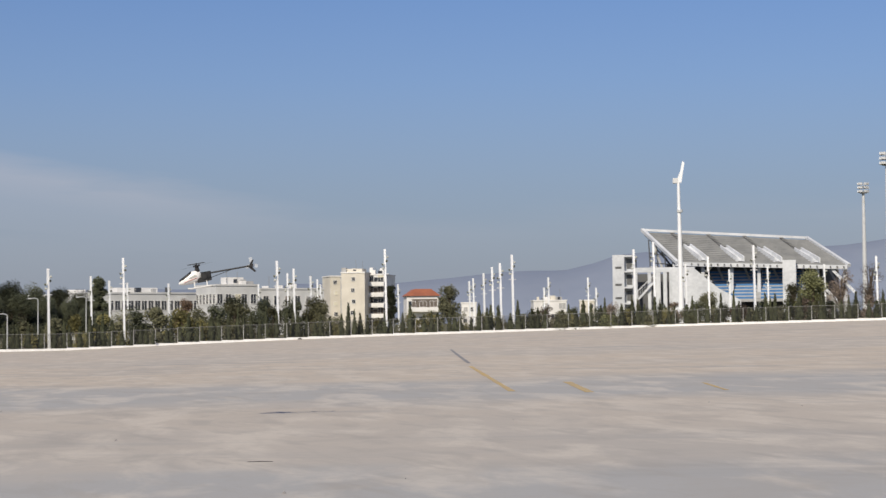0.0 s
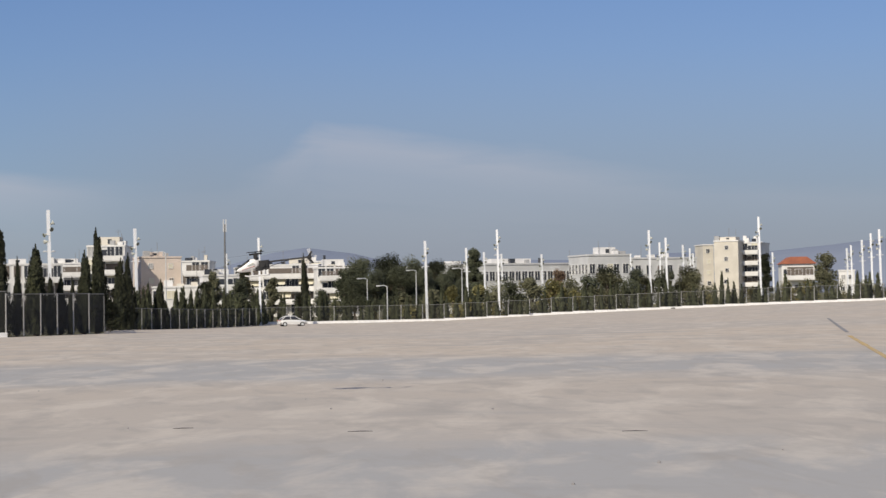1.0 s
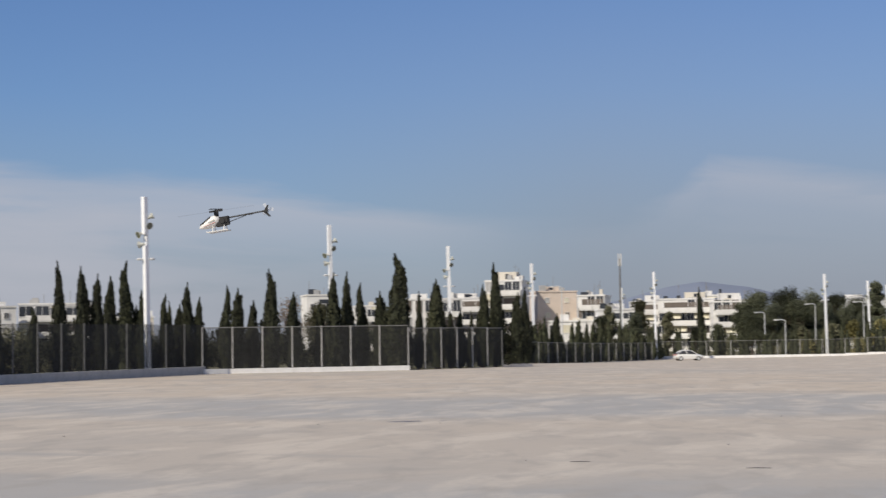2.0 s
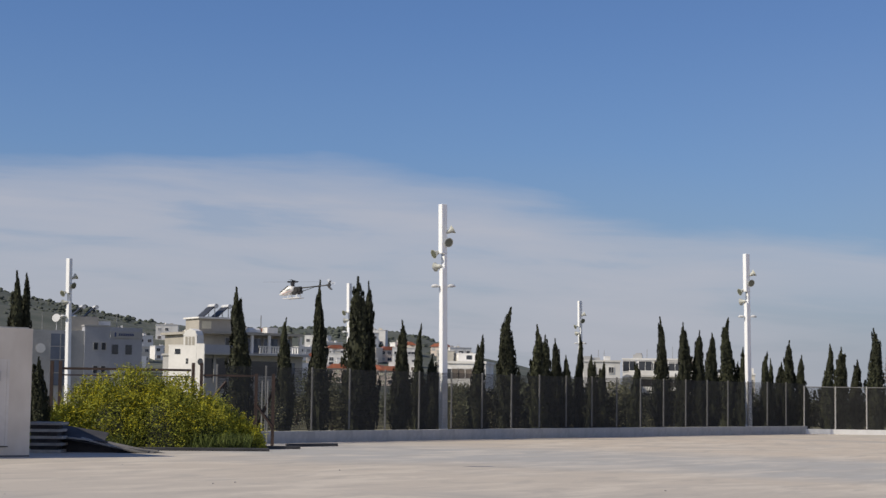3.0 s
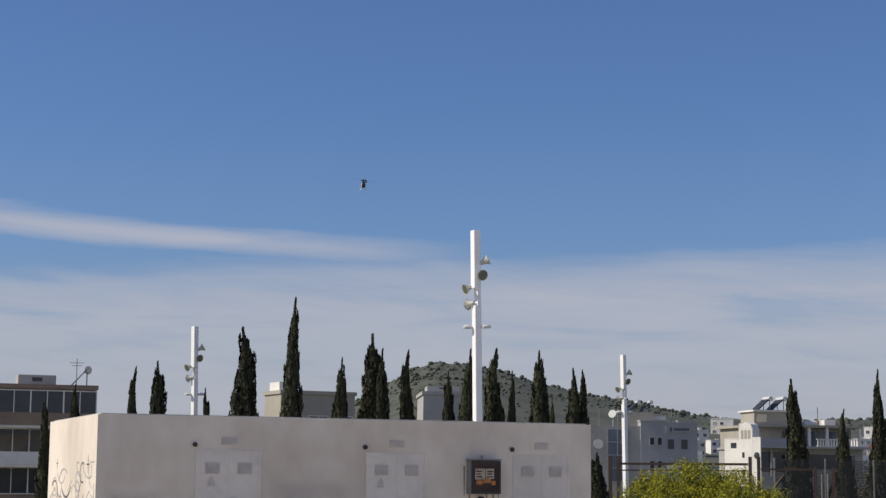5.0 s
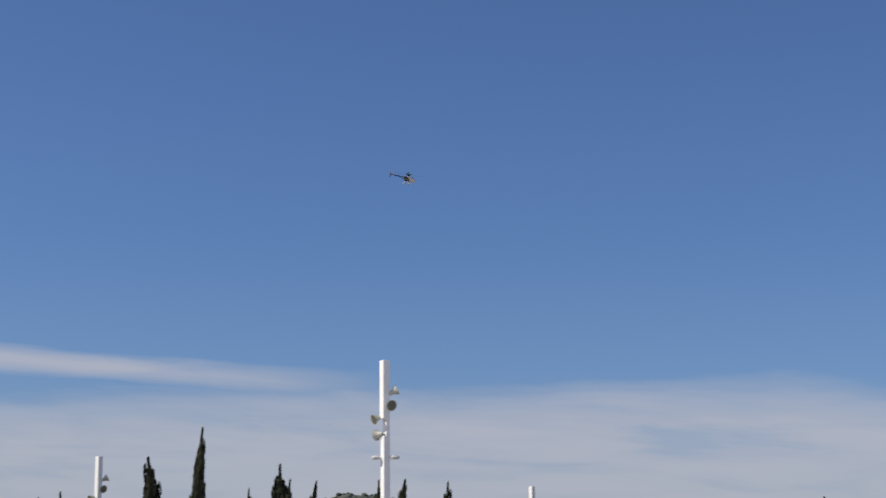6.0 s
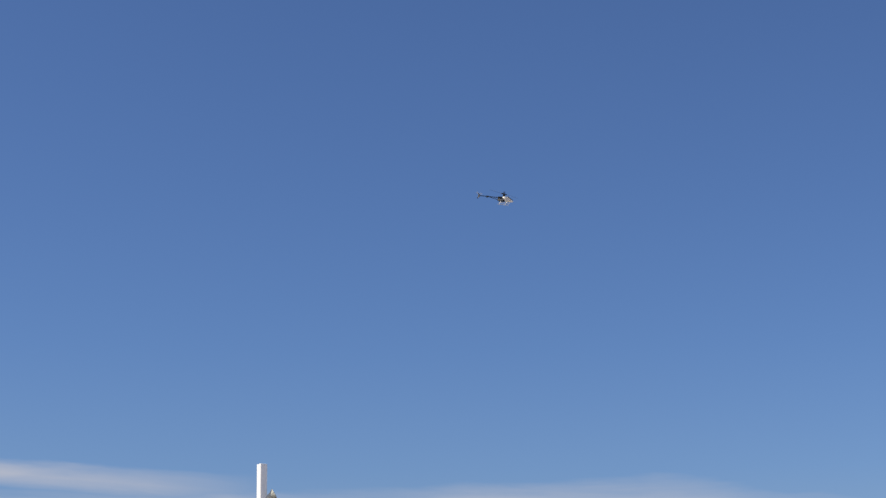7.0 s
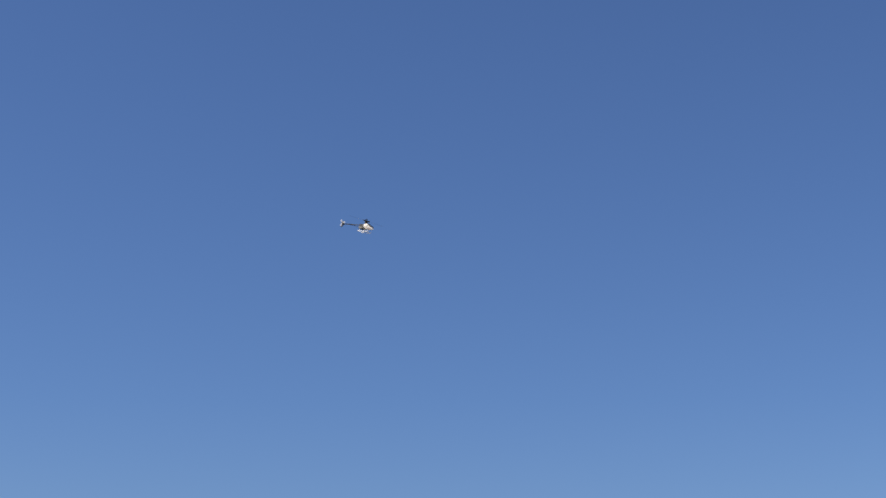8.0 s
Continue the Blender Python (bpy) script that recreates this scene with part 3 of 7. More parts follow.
# ---- substation ----
def substation():
    L, W, H = 12.285, 5.948, 3.10
    root = thing("substation", "low white rendered electrical substation with graffiti on its end", "substation", pose(-15.883, 36.549, 0, 0, 0, math.degrees(0.609)))
    part("wall", Shape().box(0, 0, -0.05, L, W, H), RENDER, root, bevel=0.004)
    part("roof_slab", Shape().box(0.08, 0.08, H + 0.002, L - 0.08, W - 0.08, H + 0.03), PARAPET, root)
    # thin dark strip drawn along the foot of the front wall
    part("foot_strip", Shape().box(0.0, -0.012, -0.04, L, -0.002, 0.035), STANDDARK, root, "thin dark strip at the foot")
    leaf_w = 0.70
    for x0, z0, x1, z1 in ((3.95, 0.42, 6.15, 1.72), (0.1, 0.3, 1.6, 1.5), (8.1, 0.15, 9.9, 1.0)):
        part("overpaint", Shape().box(x0, -0.004, z0, x1, -0.001, z1), PATCH, root, "grey painted-over patch")
    for cx, dark in ((3.02, 0), (7.12, 0), (10.92, 1)):
        fr = Shape()
        fr.box(cx - leaf_w - 0.07, -0.013, 0.26, cx - leaf_w, -0.004, 2.34).box(cx + leaf_w, -0.02, 0.26, cx + leaf_w + 0.07, -0.004, 2.34).box(cx - leaf_w, -0.013, 2.29, cx + leaf_w, -0.004, 2.34)
        door = part("door", fr, DOORPAINT, root, "double steel door painted pale grey")
        for side in (-1, 1):
            x0 = cx + (-leaf_w if side < 0 else 0.001)
            part("leaf", Shape().box(x0, -0.010, 0.27, x0 + leaf_w - 0.002, -0.003, 2.288), DOORPAINT, door)
            for z0 in (0.45, 1.81):
                v = Shape()
                vx = cx + side * 0.38 - 0.16
                v.box(vx, -0.036, z0, vx + 0.32, -0.024, z0 + 0.025).box(vx, -0.036, z0 + 0.215, vx + 0.32, -0.024, z0 + 0.24)
                for i in range(6):
                    v.box(vx, -0.040, z0 + 0.03 + i * 0.031, vx + 0.32, -0.026, z0 + 0.048 + i * 0.031)
                v.box(vx, -0.027, z0, vx + 0.32, -0.024, z0 + 0.24)
                part("vent", v, VENT, door, "grey louvred vent")
        hx = cx + 0.07
        part("handle", Shape().box(hx - 0.03, -0.05, 1.08, hx + 0.015, -0.023, 1.26).box(hx, -0.075, 1.215, hx + 0.15, -0.052, 1.24), BLACK, door, "black lever handle")
        part("sill", Shape().box(cx - leaf_w - 0.08, -0.03, 0.235, cx + leaf_w + 0.08, -0.004, 0.258), BLACK, door, "dark threshold strip")
        if not dark:
            sx = cx - 0.40
            part("warning_sign", Shape().prism([(sx - 0.09, 1.60), (sx + 0.09, 1.60), (sx, 1.75)], -0.028, -0.024), VENT, door, "small grey triangular warning sign")
            part("sign_plate", Shape().box(sx - 0.08, -0.028, 1.52, sx + 0.08, -0.024, 1.58), VENT, door)
        v = Shape().box(cx - 0.18, -0.02, 2.47, cx + 0.18, -0.003, 2.63)
        for i in range(4):
            v.box(cx - 0.17, -0.03, 2.485 + i * 0.037, cx + 0.17, -0.02, 2.505 + i * 0.037)
        part("wall_vent", v, VENT, root, "grey louvred wall vent")
        part("bulkhead_lamp", Shape().tube([(cx - 0.80, -0.003, 2.46), (cx - 0.80, -0.06, 2.46), (cx - 0.80, -0.08, 2.46)], [0.055, 0.055, 0.03], 8), BLACK, root, "small round black lamp")
    # control cabinet with notices, and a small box below it
    lift = Matrix.Translation((0, 0, 0.13))
    cab = part("control_cabinet", Shape().box(8.92, -0.26, 1.25, 9.70, -0.003, 2.06), ZINC, root, "steel control cabinet with a rusty dark front", bevel=0.01, at=lift)
    part("cabinet_door", Shape().box(8.94, -0.285, 1.27, 9.69, -0.262, 2.04), RUST, cab, "dark rusted cabinet door", bevel=0.006)
    rim = Shape().box(8.93, -0.30, 1.26, 9.70, -0.286, 1.31).box(8.93, -0.30, 2.0, 9.70, -0.286, 2.05).box(8.93, -0.30, 1.31, 8.98, -0.286, 2.0).box(9.65, -0.30, 1.31, 9.70, -0.286, 2.0)
    part("door_rim", rim, BLACK, cab)
    part("notice", Shape().box(9.03, -0.292, 1.60, 9.29, -0.288, 1.86), SIGNWHITE, cab, "faded paper notice")
    part("notice", Shape().box(9.31, -0.292, 1.62, 9.52, -0.288, 1.86), SIGNWHITE, cab, "faded paper notice")
    for x, z, w in ((9.06, 1.48, 0.16), (9.24, 1.52, 0.2), (9.46, 1.47, 0.10)):
        part("notice", Shape().box(x, -0.292, z, x + w, -0.288, z + 0.10), SIGNORANGE, cab, "orange faded notice")
    for x in (9.06, 9.34):
        for i in range(3):
            part("print_bar", Shape().box(x, -0.295, 1.65 + i * 0.065, x + 0.15 - 0.03 * (i % 2), -0.2925, 1.68 + i * 0.065), RUST, cab)
    part("hood", Shape().box(8.90, -0.32, 2.062, 9.72, -0.003, 2.09), ZINC, cab)
    part("conduit", Shape().tube([(9.3, -0.06, 2.09), (9.3, -0.06, 2.18)], 0.025, 6), ZINC, cab)
    for x, w, z0, z1 in ((8.98, 0.05, 0.95, 1.37), (9.60, 0.06, 1.02, 1.37), (9.74, 0.05, 1.3, 2.1), (8.84, 0.05, 1.35, 2.05)):
        part("rust_streak", Shape().prism([(x, z1), (x + w, z1), (x + w * 0.7, z0), (x + w * 0.3, z0)], -0.006, -0.003), STAIN, root)
    part("junction_box", Shape().box(9.22, -0.09, 1.10, 9.36, -0.003, 1.32), RUST, root, "small rusty junction box", bevel=0.008)
    for x, w, z0, z1 in ((9.44, 0.035, 0.92, 1.38), (9.30, 0.05, 0.82, 1.09)):
        part("rust_streak", Shape().prism([(x, z1), (x + w, z1), (x + w * 0.7, z0), (x + w * 0.3, z0)], -0.006, -0.003), STAIN, root)
    # graffiti strokes on the end wall
    rng = random.Random(11)
    for i in range(64):
        y = rng.uniform(0.3, W - 0.4)
        z = rng.uniform(0.25, 1.75)
        pts, a = [], rng.uniform(0, 6.28)
        bend = rng.uniform(-0.55, 0.55)
        for k in range(9):
            pts.append((-0.004, y, z))
            y = min(W - 0.2, max(0.2, y + 0.15 * math.cos(a)))
            z = min(2.05, max(0.15, z + 0.12 * math.sin(a)))
            a += bend
        st = Shape()
        wd = rng.uniform(0.010, 0.026)
        for p, q in zip(pts, pts[1:]):
            d = Vector(q) - Vector(p)
            if d.length < 0.01:
                continue
            sd = Vector((0, -d.z, d.y)).normalized() * wd
            st.quad(Vector(p) - sd, Vector(q) - sd, Vector(q) + sd, Vector(p) + sd)
        part("graffiti_stroke", st, INK if i % 5 == 0 else SPRAYGREY, root)
    for y, z, s in ((0.9, 2.0, 0.20), (4.75, 2.05, 0.13)):
        st = Shape()
        for a in range(4):
            b, c = math.pi / 2 * a, math.pi / 2 * a + 0.35
            st.quad((-0.005, y, z), (-0.005, y + math.cos(b - 0.35) * s * 0.35, z + math.sin(b - 0.35) * s * 0.35), (-0.005, y + math.cos(b) * s, z + math.sin(b) * s * 1.3), (-0.005, y + math.cos(c) * s * 0.35, z + math.sin(c) * s * 0.35))
        part("graffiti_star", st, INK, root)


# ---- plants ----
def spray_crown(seed, count, profile, spray_w, spray_h, up=1.0, core=0.80, lobes=0.16):
    """A crown of unit height and radius: a dark lumpy core covered by many small leaf sprays."""
    rng = random.Random(seed)
    s = Shape()
    rows, n = 12, 10
    lob = [(rng.uniform(0, 6.28), rng.uniform(0.2, 0.95), rng.uniform(-lobes, lobes)) for _ in range(26)]

    def radius(a, z):
        r = profile(z)
        return r * (1 + sum(k * max(0, math.cos(a - p)) ** 3 * max(0, 1 - abs(z - q) * 9) for p, q, k in lob))

    for i in range(rows + 1):
        z = i / rows
        s.v += [(core * radius(6.283 * j / n, z) * math.cos(6.283 * j / n), core * radius(6.283 * j / n, z) * math.sin(6.283 * j / n), 0.02 + z * 0.95) for j in range(n)]
    for i in range(rows):
        for j in range(n):
            a, b = i * n + j, i * n + (j + 1) % n
            s.f.append((a, b, b + n, a + n))
    for _ in range(count):
        z, a = rng.random() ** 0.9, rng.uniform(0, 6.283)
        r = radius(a, z) * rng.uniform(0.70, 1.06) * (1.22 if rng.random() < 0.06 else 1.0)
        p = Vector((r * math.cos(a), r * math.sin(a), z * 0.97))
        out = Vector((math.cos(a), math.sin(a), 0))
        w, h = spray_w * rng.uniform(0.6, 1.4), spray_h * rng.uniform(0.6, 1.5)
        tip = Vector((out.x * w * (1.1 - up) + rng.uniform(-1, 1) * w * 0.5, out.y * w * (1.1 - up) + rng.uniform(-1, 1) * w * 0.5, h * up + h * 0.3 * rng.uniform(-1, 1)))
        side = Vector((-math.sin(a + rng.uniform(-0.9, 0.9)), math.cos(a + rng.uniform(-0.9, 0.9)), 0)) * w * 0.5
        s.quad(p - tip * 0.4, p + side + tip * 0.1, p + tip, p - side + tip * 0.1)
    return s


def cypress_profile(k):
    def f(z):
        body = min(1.0, (z + 0.10) / 0.20) ** 0.6 * (1 - max(0.0, z - 0.25) / 0.78) ** (0.70 + 0.32 * k)
        return max(0.012, body * (1 - 0.25 * max(0.0, z - 0.55) / 0.45))
    return f


def round_profile(z):
    return max(0.03, math.sqrt(max(0.0, 1 - (2 * z - 0.95) ** 2)) if 0 <= z <= 1 else 0.03)


def cypress_crown(seed, slim):
    """A cypress of unit height and radius: a dark core and many upright plumes whose tips break the outline."""
    rng = random.Random(seed)
    ph, ph2, ph3 = rng.uniform(0, 6.28), rng.uniform(0, 6.28), rng.uniform(0, 6.28)
    bulge, low = rng.uniform(0.20, 0.40), rng.uniform(0.74, 0.92)

    def envelope(z):
        if z < bulge:
            return low + (1 - low) * smooth01(z / bulge)
        k = (z - bulge) / (1 - bulge)
        return max(0.07, (1 - k) ** slim * (1 - 0.16 * k))

    def axis(z):
        return Vector((0.16 * z * math.sin(z * 6 + ph) + 0.9 * max(0, z - 0.86) * math.cos(ph3) * 2, 0.16 * z * math.sin(z * 5 + ph2), 0))

    s, rows, n = Shape(), 14, 9
    for i in range(rows + 1):
        z = i / rows
        for j in range(n):
            a = 6.283 * j / n
            r = envelope(z) * (0.62 + 0.12 * math.sin(a * 3 + z * 9 + ph)) * (0.5 if i == rows else 1)
            s.v.append(tuple(axis(z) + Vector((r * math.cos(a), r * math.sin(a), 0.01 + z * 0.93))))
    for i in range(rows):
        for j in range(n):
            a, b = i * n + j, i * n + (j + 1) % n
            s.f.append((a, b, b + n, a + n))
    for k in range(74):
        z0 = 0.84 * (k + rng.random()) / 74
        a = k * 2.4 + rng.uniform(-0.5, 0.5)
        length = rng.uniform(0.10, 0.19) * (1.15 - 0.5 * z0)
        z1 = min(1.0, z0 + length)
        r0, r1 = envelope(z0) * 0.42, envelope(z1) * rng.uniform(0.70, 1.08) + (0.10 if rng.random() < 0.16 else 0.0)
        thick = 0.20 * envelope(z0) + 0.075
        for _ in range(92):
            t = rng.random() ** 0.85
            z, r = z0 + (z1 - z0) * t, r0 + (r1 - r0) * t ** 0.8
            w = thick * (1 - t) ** 0.6 + 0.02
            b = rng.uniform(0, 6.283)
            p = axis(z) + Vector((r * math.cos(a) + w * math.cos(b), r * math.sin(a) + w * math.sin(b), z))
            sw, sh = rng.uniform(0.07, 0.17), rng.uniform(0.010, 0.026)
            tip = Vector((rng.uniform(-1, 1) * sw * 0.55, rng.uniform(-1, 1) * sw * 0.55, sh))
            side = Vector((-math.sin(a + rng.uniform(-1, 1)), math.cos(a + rng.uniform(-1, 1)), 0)) * sw * 0.5
            s.quad(p - tip * 0.5, p + side, p + tip, p - side)
    for _ in range(260):        # the leader
        z = rng.uniform(0.82, 1.0)
        w = 0.30 * (1.02 - z) ** 0.7
        b = rng.uniform(0, 6.283)
        p = axis(z) + Vector((w * math.cos(b), w * math.sin(b), z))
        side = Vector((math.cos(b + 1.3), math.sin(b + 1.3), 0)) * 0.06
        tip = Vector((rng.uniform(-0.05, 0.05), rng.uniform(-0.05, 0.05), rng.uniform(0.012, 0.024)))
        s.quad(p - tip * 0.5, p + side, p + tip, p - side)
    return s


CYPRESS_MESHES = [cypress_crown(20 + i, 0.60 + 0.10 * (i % 4)).mesh("crown", CYPRESS) for i in range(8)]
THIN_MESHES = [spray_crown(40 + i, 240, cypress_profile(i / 3), 0.45, 0.08, 0.95).mesh("crown", YOUNGCYP) for i in range(4)]
TRUNK_MESH = Shape().tube([(0, 0, -0.02), (0, 0, 0.25), (0, 0, 0.7)], [0.16, 0.12, 0.03], 6).mesh("trunk", BARK)


def plant(name, label, category, m, crown_mesh, width, height, lift, group):
    root = thing(name, label, category, m, group)
    part("trunk", TRUNK_MESH, None, root, at=Matrix.Diagonal((width * 0.9, width * 0.9, height, 1)))
    part("crown", crown_mesh, None, root, at=Matrix.Translation((0, 0, lift * height)) @ Matrix.Diagonal((width / 2, width / 2, height * (1 - lift), 1)))
    return root


def cypresses():
    rng = random.Random(5)
    trees = []
    trees += [(-25.02, 57.8, 4.36, 0.34), (-24.16, 56.3, 4.67, 0.44), (-22.38, 57.3, 5.31, 0.48), (-21.58, 58.3, 5.58, 0.6), (-19.92, 56.9, 4.64, 0.37), (-18.86, 57.9, 6.72, 0.86), (-17.25, 56.4, 7.59, 0.69), (-15.65, 57.4, 5.72, 0.48), (-14.83, 58.5, 6.62, 0.87), (-14.27, 57.0, 6.02, 0.55), (-13.42, 58.0, 6.02, 0.64), (-12.14, 57.5, 5.31, 0.41), (-11.72, 56.5, 5.98, 0.51), (-10.66, 58.5, 6.14, 0.68), (-10.1, 57.0, 5.3, 0.4), (-9.27, 58.0, 6.04, 0.64), (-8.8, 56.6, 4.45, 0.26), (-8.24, 57.6, 5.44, 0.56), (-7.89, 58.6, 5.45, 0.57), (-7.32, 50.2, 2.55, 0.40), (-1.03, 56.7, 5.02, 0.73)]
    trees += [(0.43, 58.2, 4.13, 0.49), (1.53, 60.5, 5.56, 0.66), (2.72, 62.1, 5.82, 0.88), (3.19, 64.3, 5.79, 0.58), (4.23, 65.2, 4.42, 0.63), (4.74, 66.9, 4.37, 0.52), (5.17, 68.5, 3.21, 0.57), (6.74, 69.1, 4.05, 0.62), (7.64, 71.3, 5.27, 0.83), (8.66, 71.2, 4.57, 0.78), (8.94, 72.6, 4.21, 0.66), (9.25, 74.0, 4.12, 0.57), (9.58, 73.0, 3.39, 0.52), (10.04, 74.8, 4.4, 0.48), (10.41, 74.4, 3.44, 0.53), (10.74, 76.4, 3.2, 0.59), (11.82, 80.7, 3.31, 0.57), (12.69, 81.8, 5.43, 0.74), (13.34, 84.7, 5.31, 0.66), (13.88, 84.9, 4.94, 0.71)]
    trees += [(14.28, 87.0, 4.92, 0.79), (14.77, 89.5, 5.76, 0.98), (15.09, 89.8, 3.56, 0.52), (15.32, 89.1, 4.28, 0.63), (15.99, 89.5, 4.08, 0.52), (16.13, 90.7, 3.77, 0.53), (16.43, 92.2, 3.63, 0.53), (16.72, 91.0, 4.7, 0.76), (17.14, 92.6, 4.0, 0.66), (17.94, 91.4, 4.56, 0.71), (18.34, 92.5, 4.42, 0.72), (18.79, 93.7, 3.82, 0.72), (19.39, 92.4, 5.41, 0.83), (20.14, 92.6, 4.19, 0.9), (21.0, 93.8, 3.52, 0.54), (21.46, 92.5, 5.18, 0.83), (21.87, 93.6, 5.27, 0.72), (22.33, 94.7, 4.7, 0.79), (22.99, 93.4, 4.2, 0.78), (23.19, 94.5, 3.62, 0.61)]
    trees += [(23.57, 93.1, 6.2, 1.2), (24.2, 95.6, 4.23, 0.49), (24.81, 97.8, 4.96, 0.95), (25.25, 97.2, 3.31, 0.44), (25.56, 98.8, 3.33, 0.57), (25.9, 98.0, 3.15, 0.44), (26.3, 99.8, 4.67, 0.71), (26.72, 101.6, 6.03, 0.85), (27.45, 125.1, 5.11, 1.21), (27.73, 141.1, 6.18, 1.09), (28.71, 163.9, 4.69, 1.37), (29.22, 171.9, 4.01, 1.0), (29.68, 179.1, 4.07, 1.04), (29.9, 180.7, 4.36, 1.17), (33.39, 215, 8.57, 1.25)]
    for i, (az, d, h, w) in enumerate(trees):
        if az < -12:
            az -= 0.09
        if -2 < az < 4:        # those along the first stretch of fence stand a little further back
            d, h, w = d * 1.05, 1.6 + (h - 1.6) * 1.05, w * 1.05
        tall = "tall" if h > 5.5 else ("medium" if h > 4.2 else "short")
        plant("cypress_tree", tall + " narrow dark green cypress standing behind the wire fence", "cypress tree", spot(az, d, rng.uniform(0, 360)) @ pose(0, 0, 0, rng.uniform(-1.2, 1.2), rng.uniform(-1.2, 1.2)),
              CYPRESS_MESHES[(i * 5 + 1) % 8], (w * (1.72 if az < -6 else 1.48) if d < 115 else w * (1.25 if d < 160 else 0.95)), h * 0.985, 0.0, "cypresses behind the fence")


def limb_tree(name, label, az, d, w, h, material, seed, clear=0.3, clumps=9, leaves=150, leaf=0.09):
    """A trunk, limbs and a crown of leaf clumps with gaps between them."""
    rng = random.Random(seed)
    root = thing(name, label, "tree", spot(az, d, rng.uniform(0, 360)), "trees beyond the fence")
    wood = Shape().tube([(0, 0, -0.1), (0.02 * h, 0, h * clear), (0, 0.02 * h, h * 0.72)], [0.032 * h, 0.022 * h, 0.008 * h], 7)
    crown = Shape()
    for c in range(clumps):
        a = 6.283 * c / clumps + rng.uniform(-0.4, 0.4)
        zf = rng.random()
        rr = w * 0.5 * rng.uniform(0.15, 0.80) * (1.08 - 0.75 * zf ** 1.6)
        z = h * (clear + 0.08 + (0.80 - clear) * zf)
        centre = Vector((rr * math.cos(a), rr * math.sin(a), z))
        wood.tube([(0, 0, h * clear * rng.uniform(0.7, 1.1)), tuple(centre * 0.6 + Vector((0, 0, z * 0.35))), tuple(centre)], [0.012 * h, 0.008 * h, 0.003 * h], 5)
        size = w * rng.uniform(0.15, 0.27)
        for _ in range(int(leaves * 2.8)):
            q = Vector((rng.gauss(0, 1), rng.gauss(0, 1), rng.gauss(0, 0.75)))
            q = q.normalized() * size * rng.random() ** 0.4
            p = centre + q
            s = leaf * h * rng.uniform(0.20, 0.48)
            u = Vector((rng.uniform(-1, 1), rng.uniform(-1, 1), rng.uniform(-0.5, 1))).normalized() * s
            v = u.orthogonal().normalized() * s * 0.5
            crown.quad(p - u * 0.5, p + v, p + u * 0.6, p - v)
    part("trunk", wood, BARK, root)
    part("crown", crown, material, root)


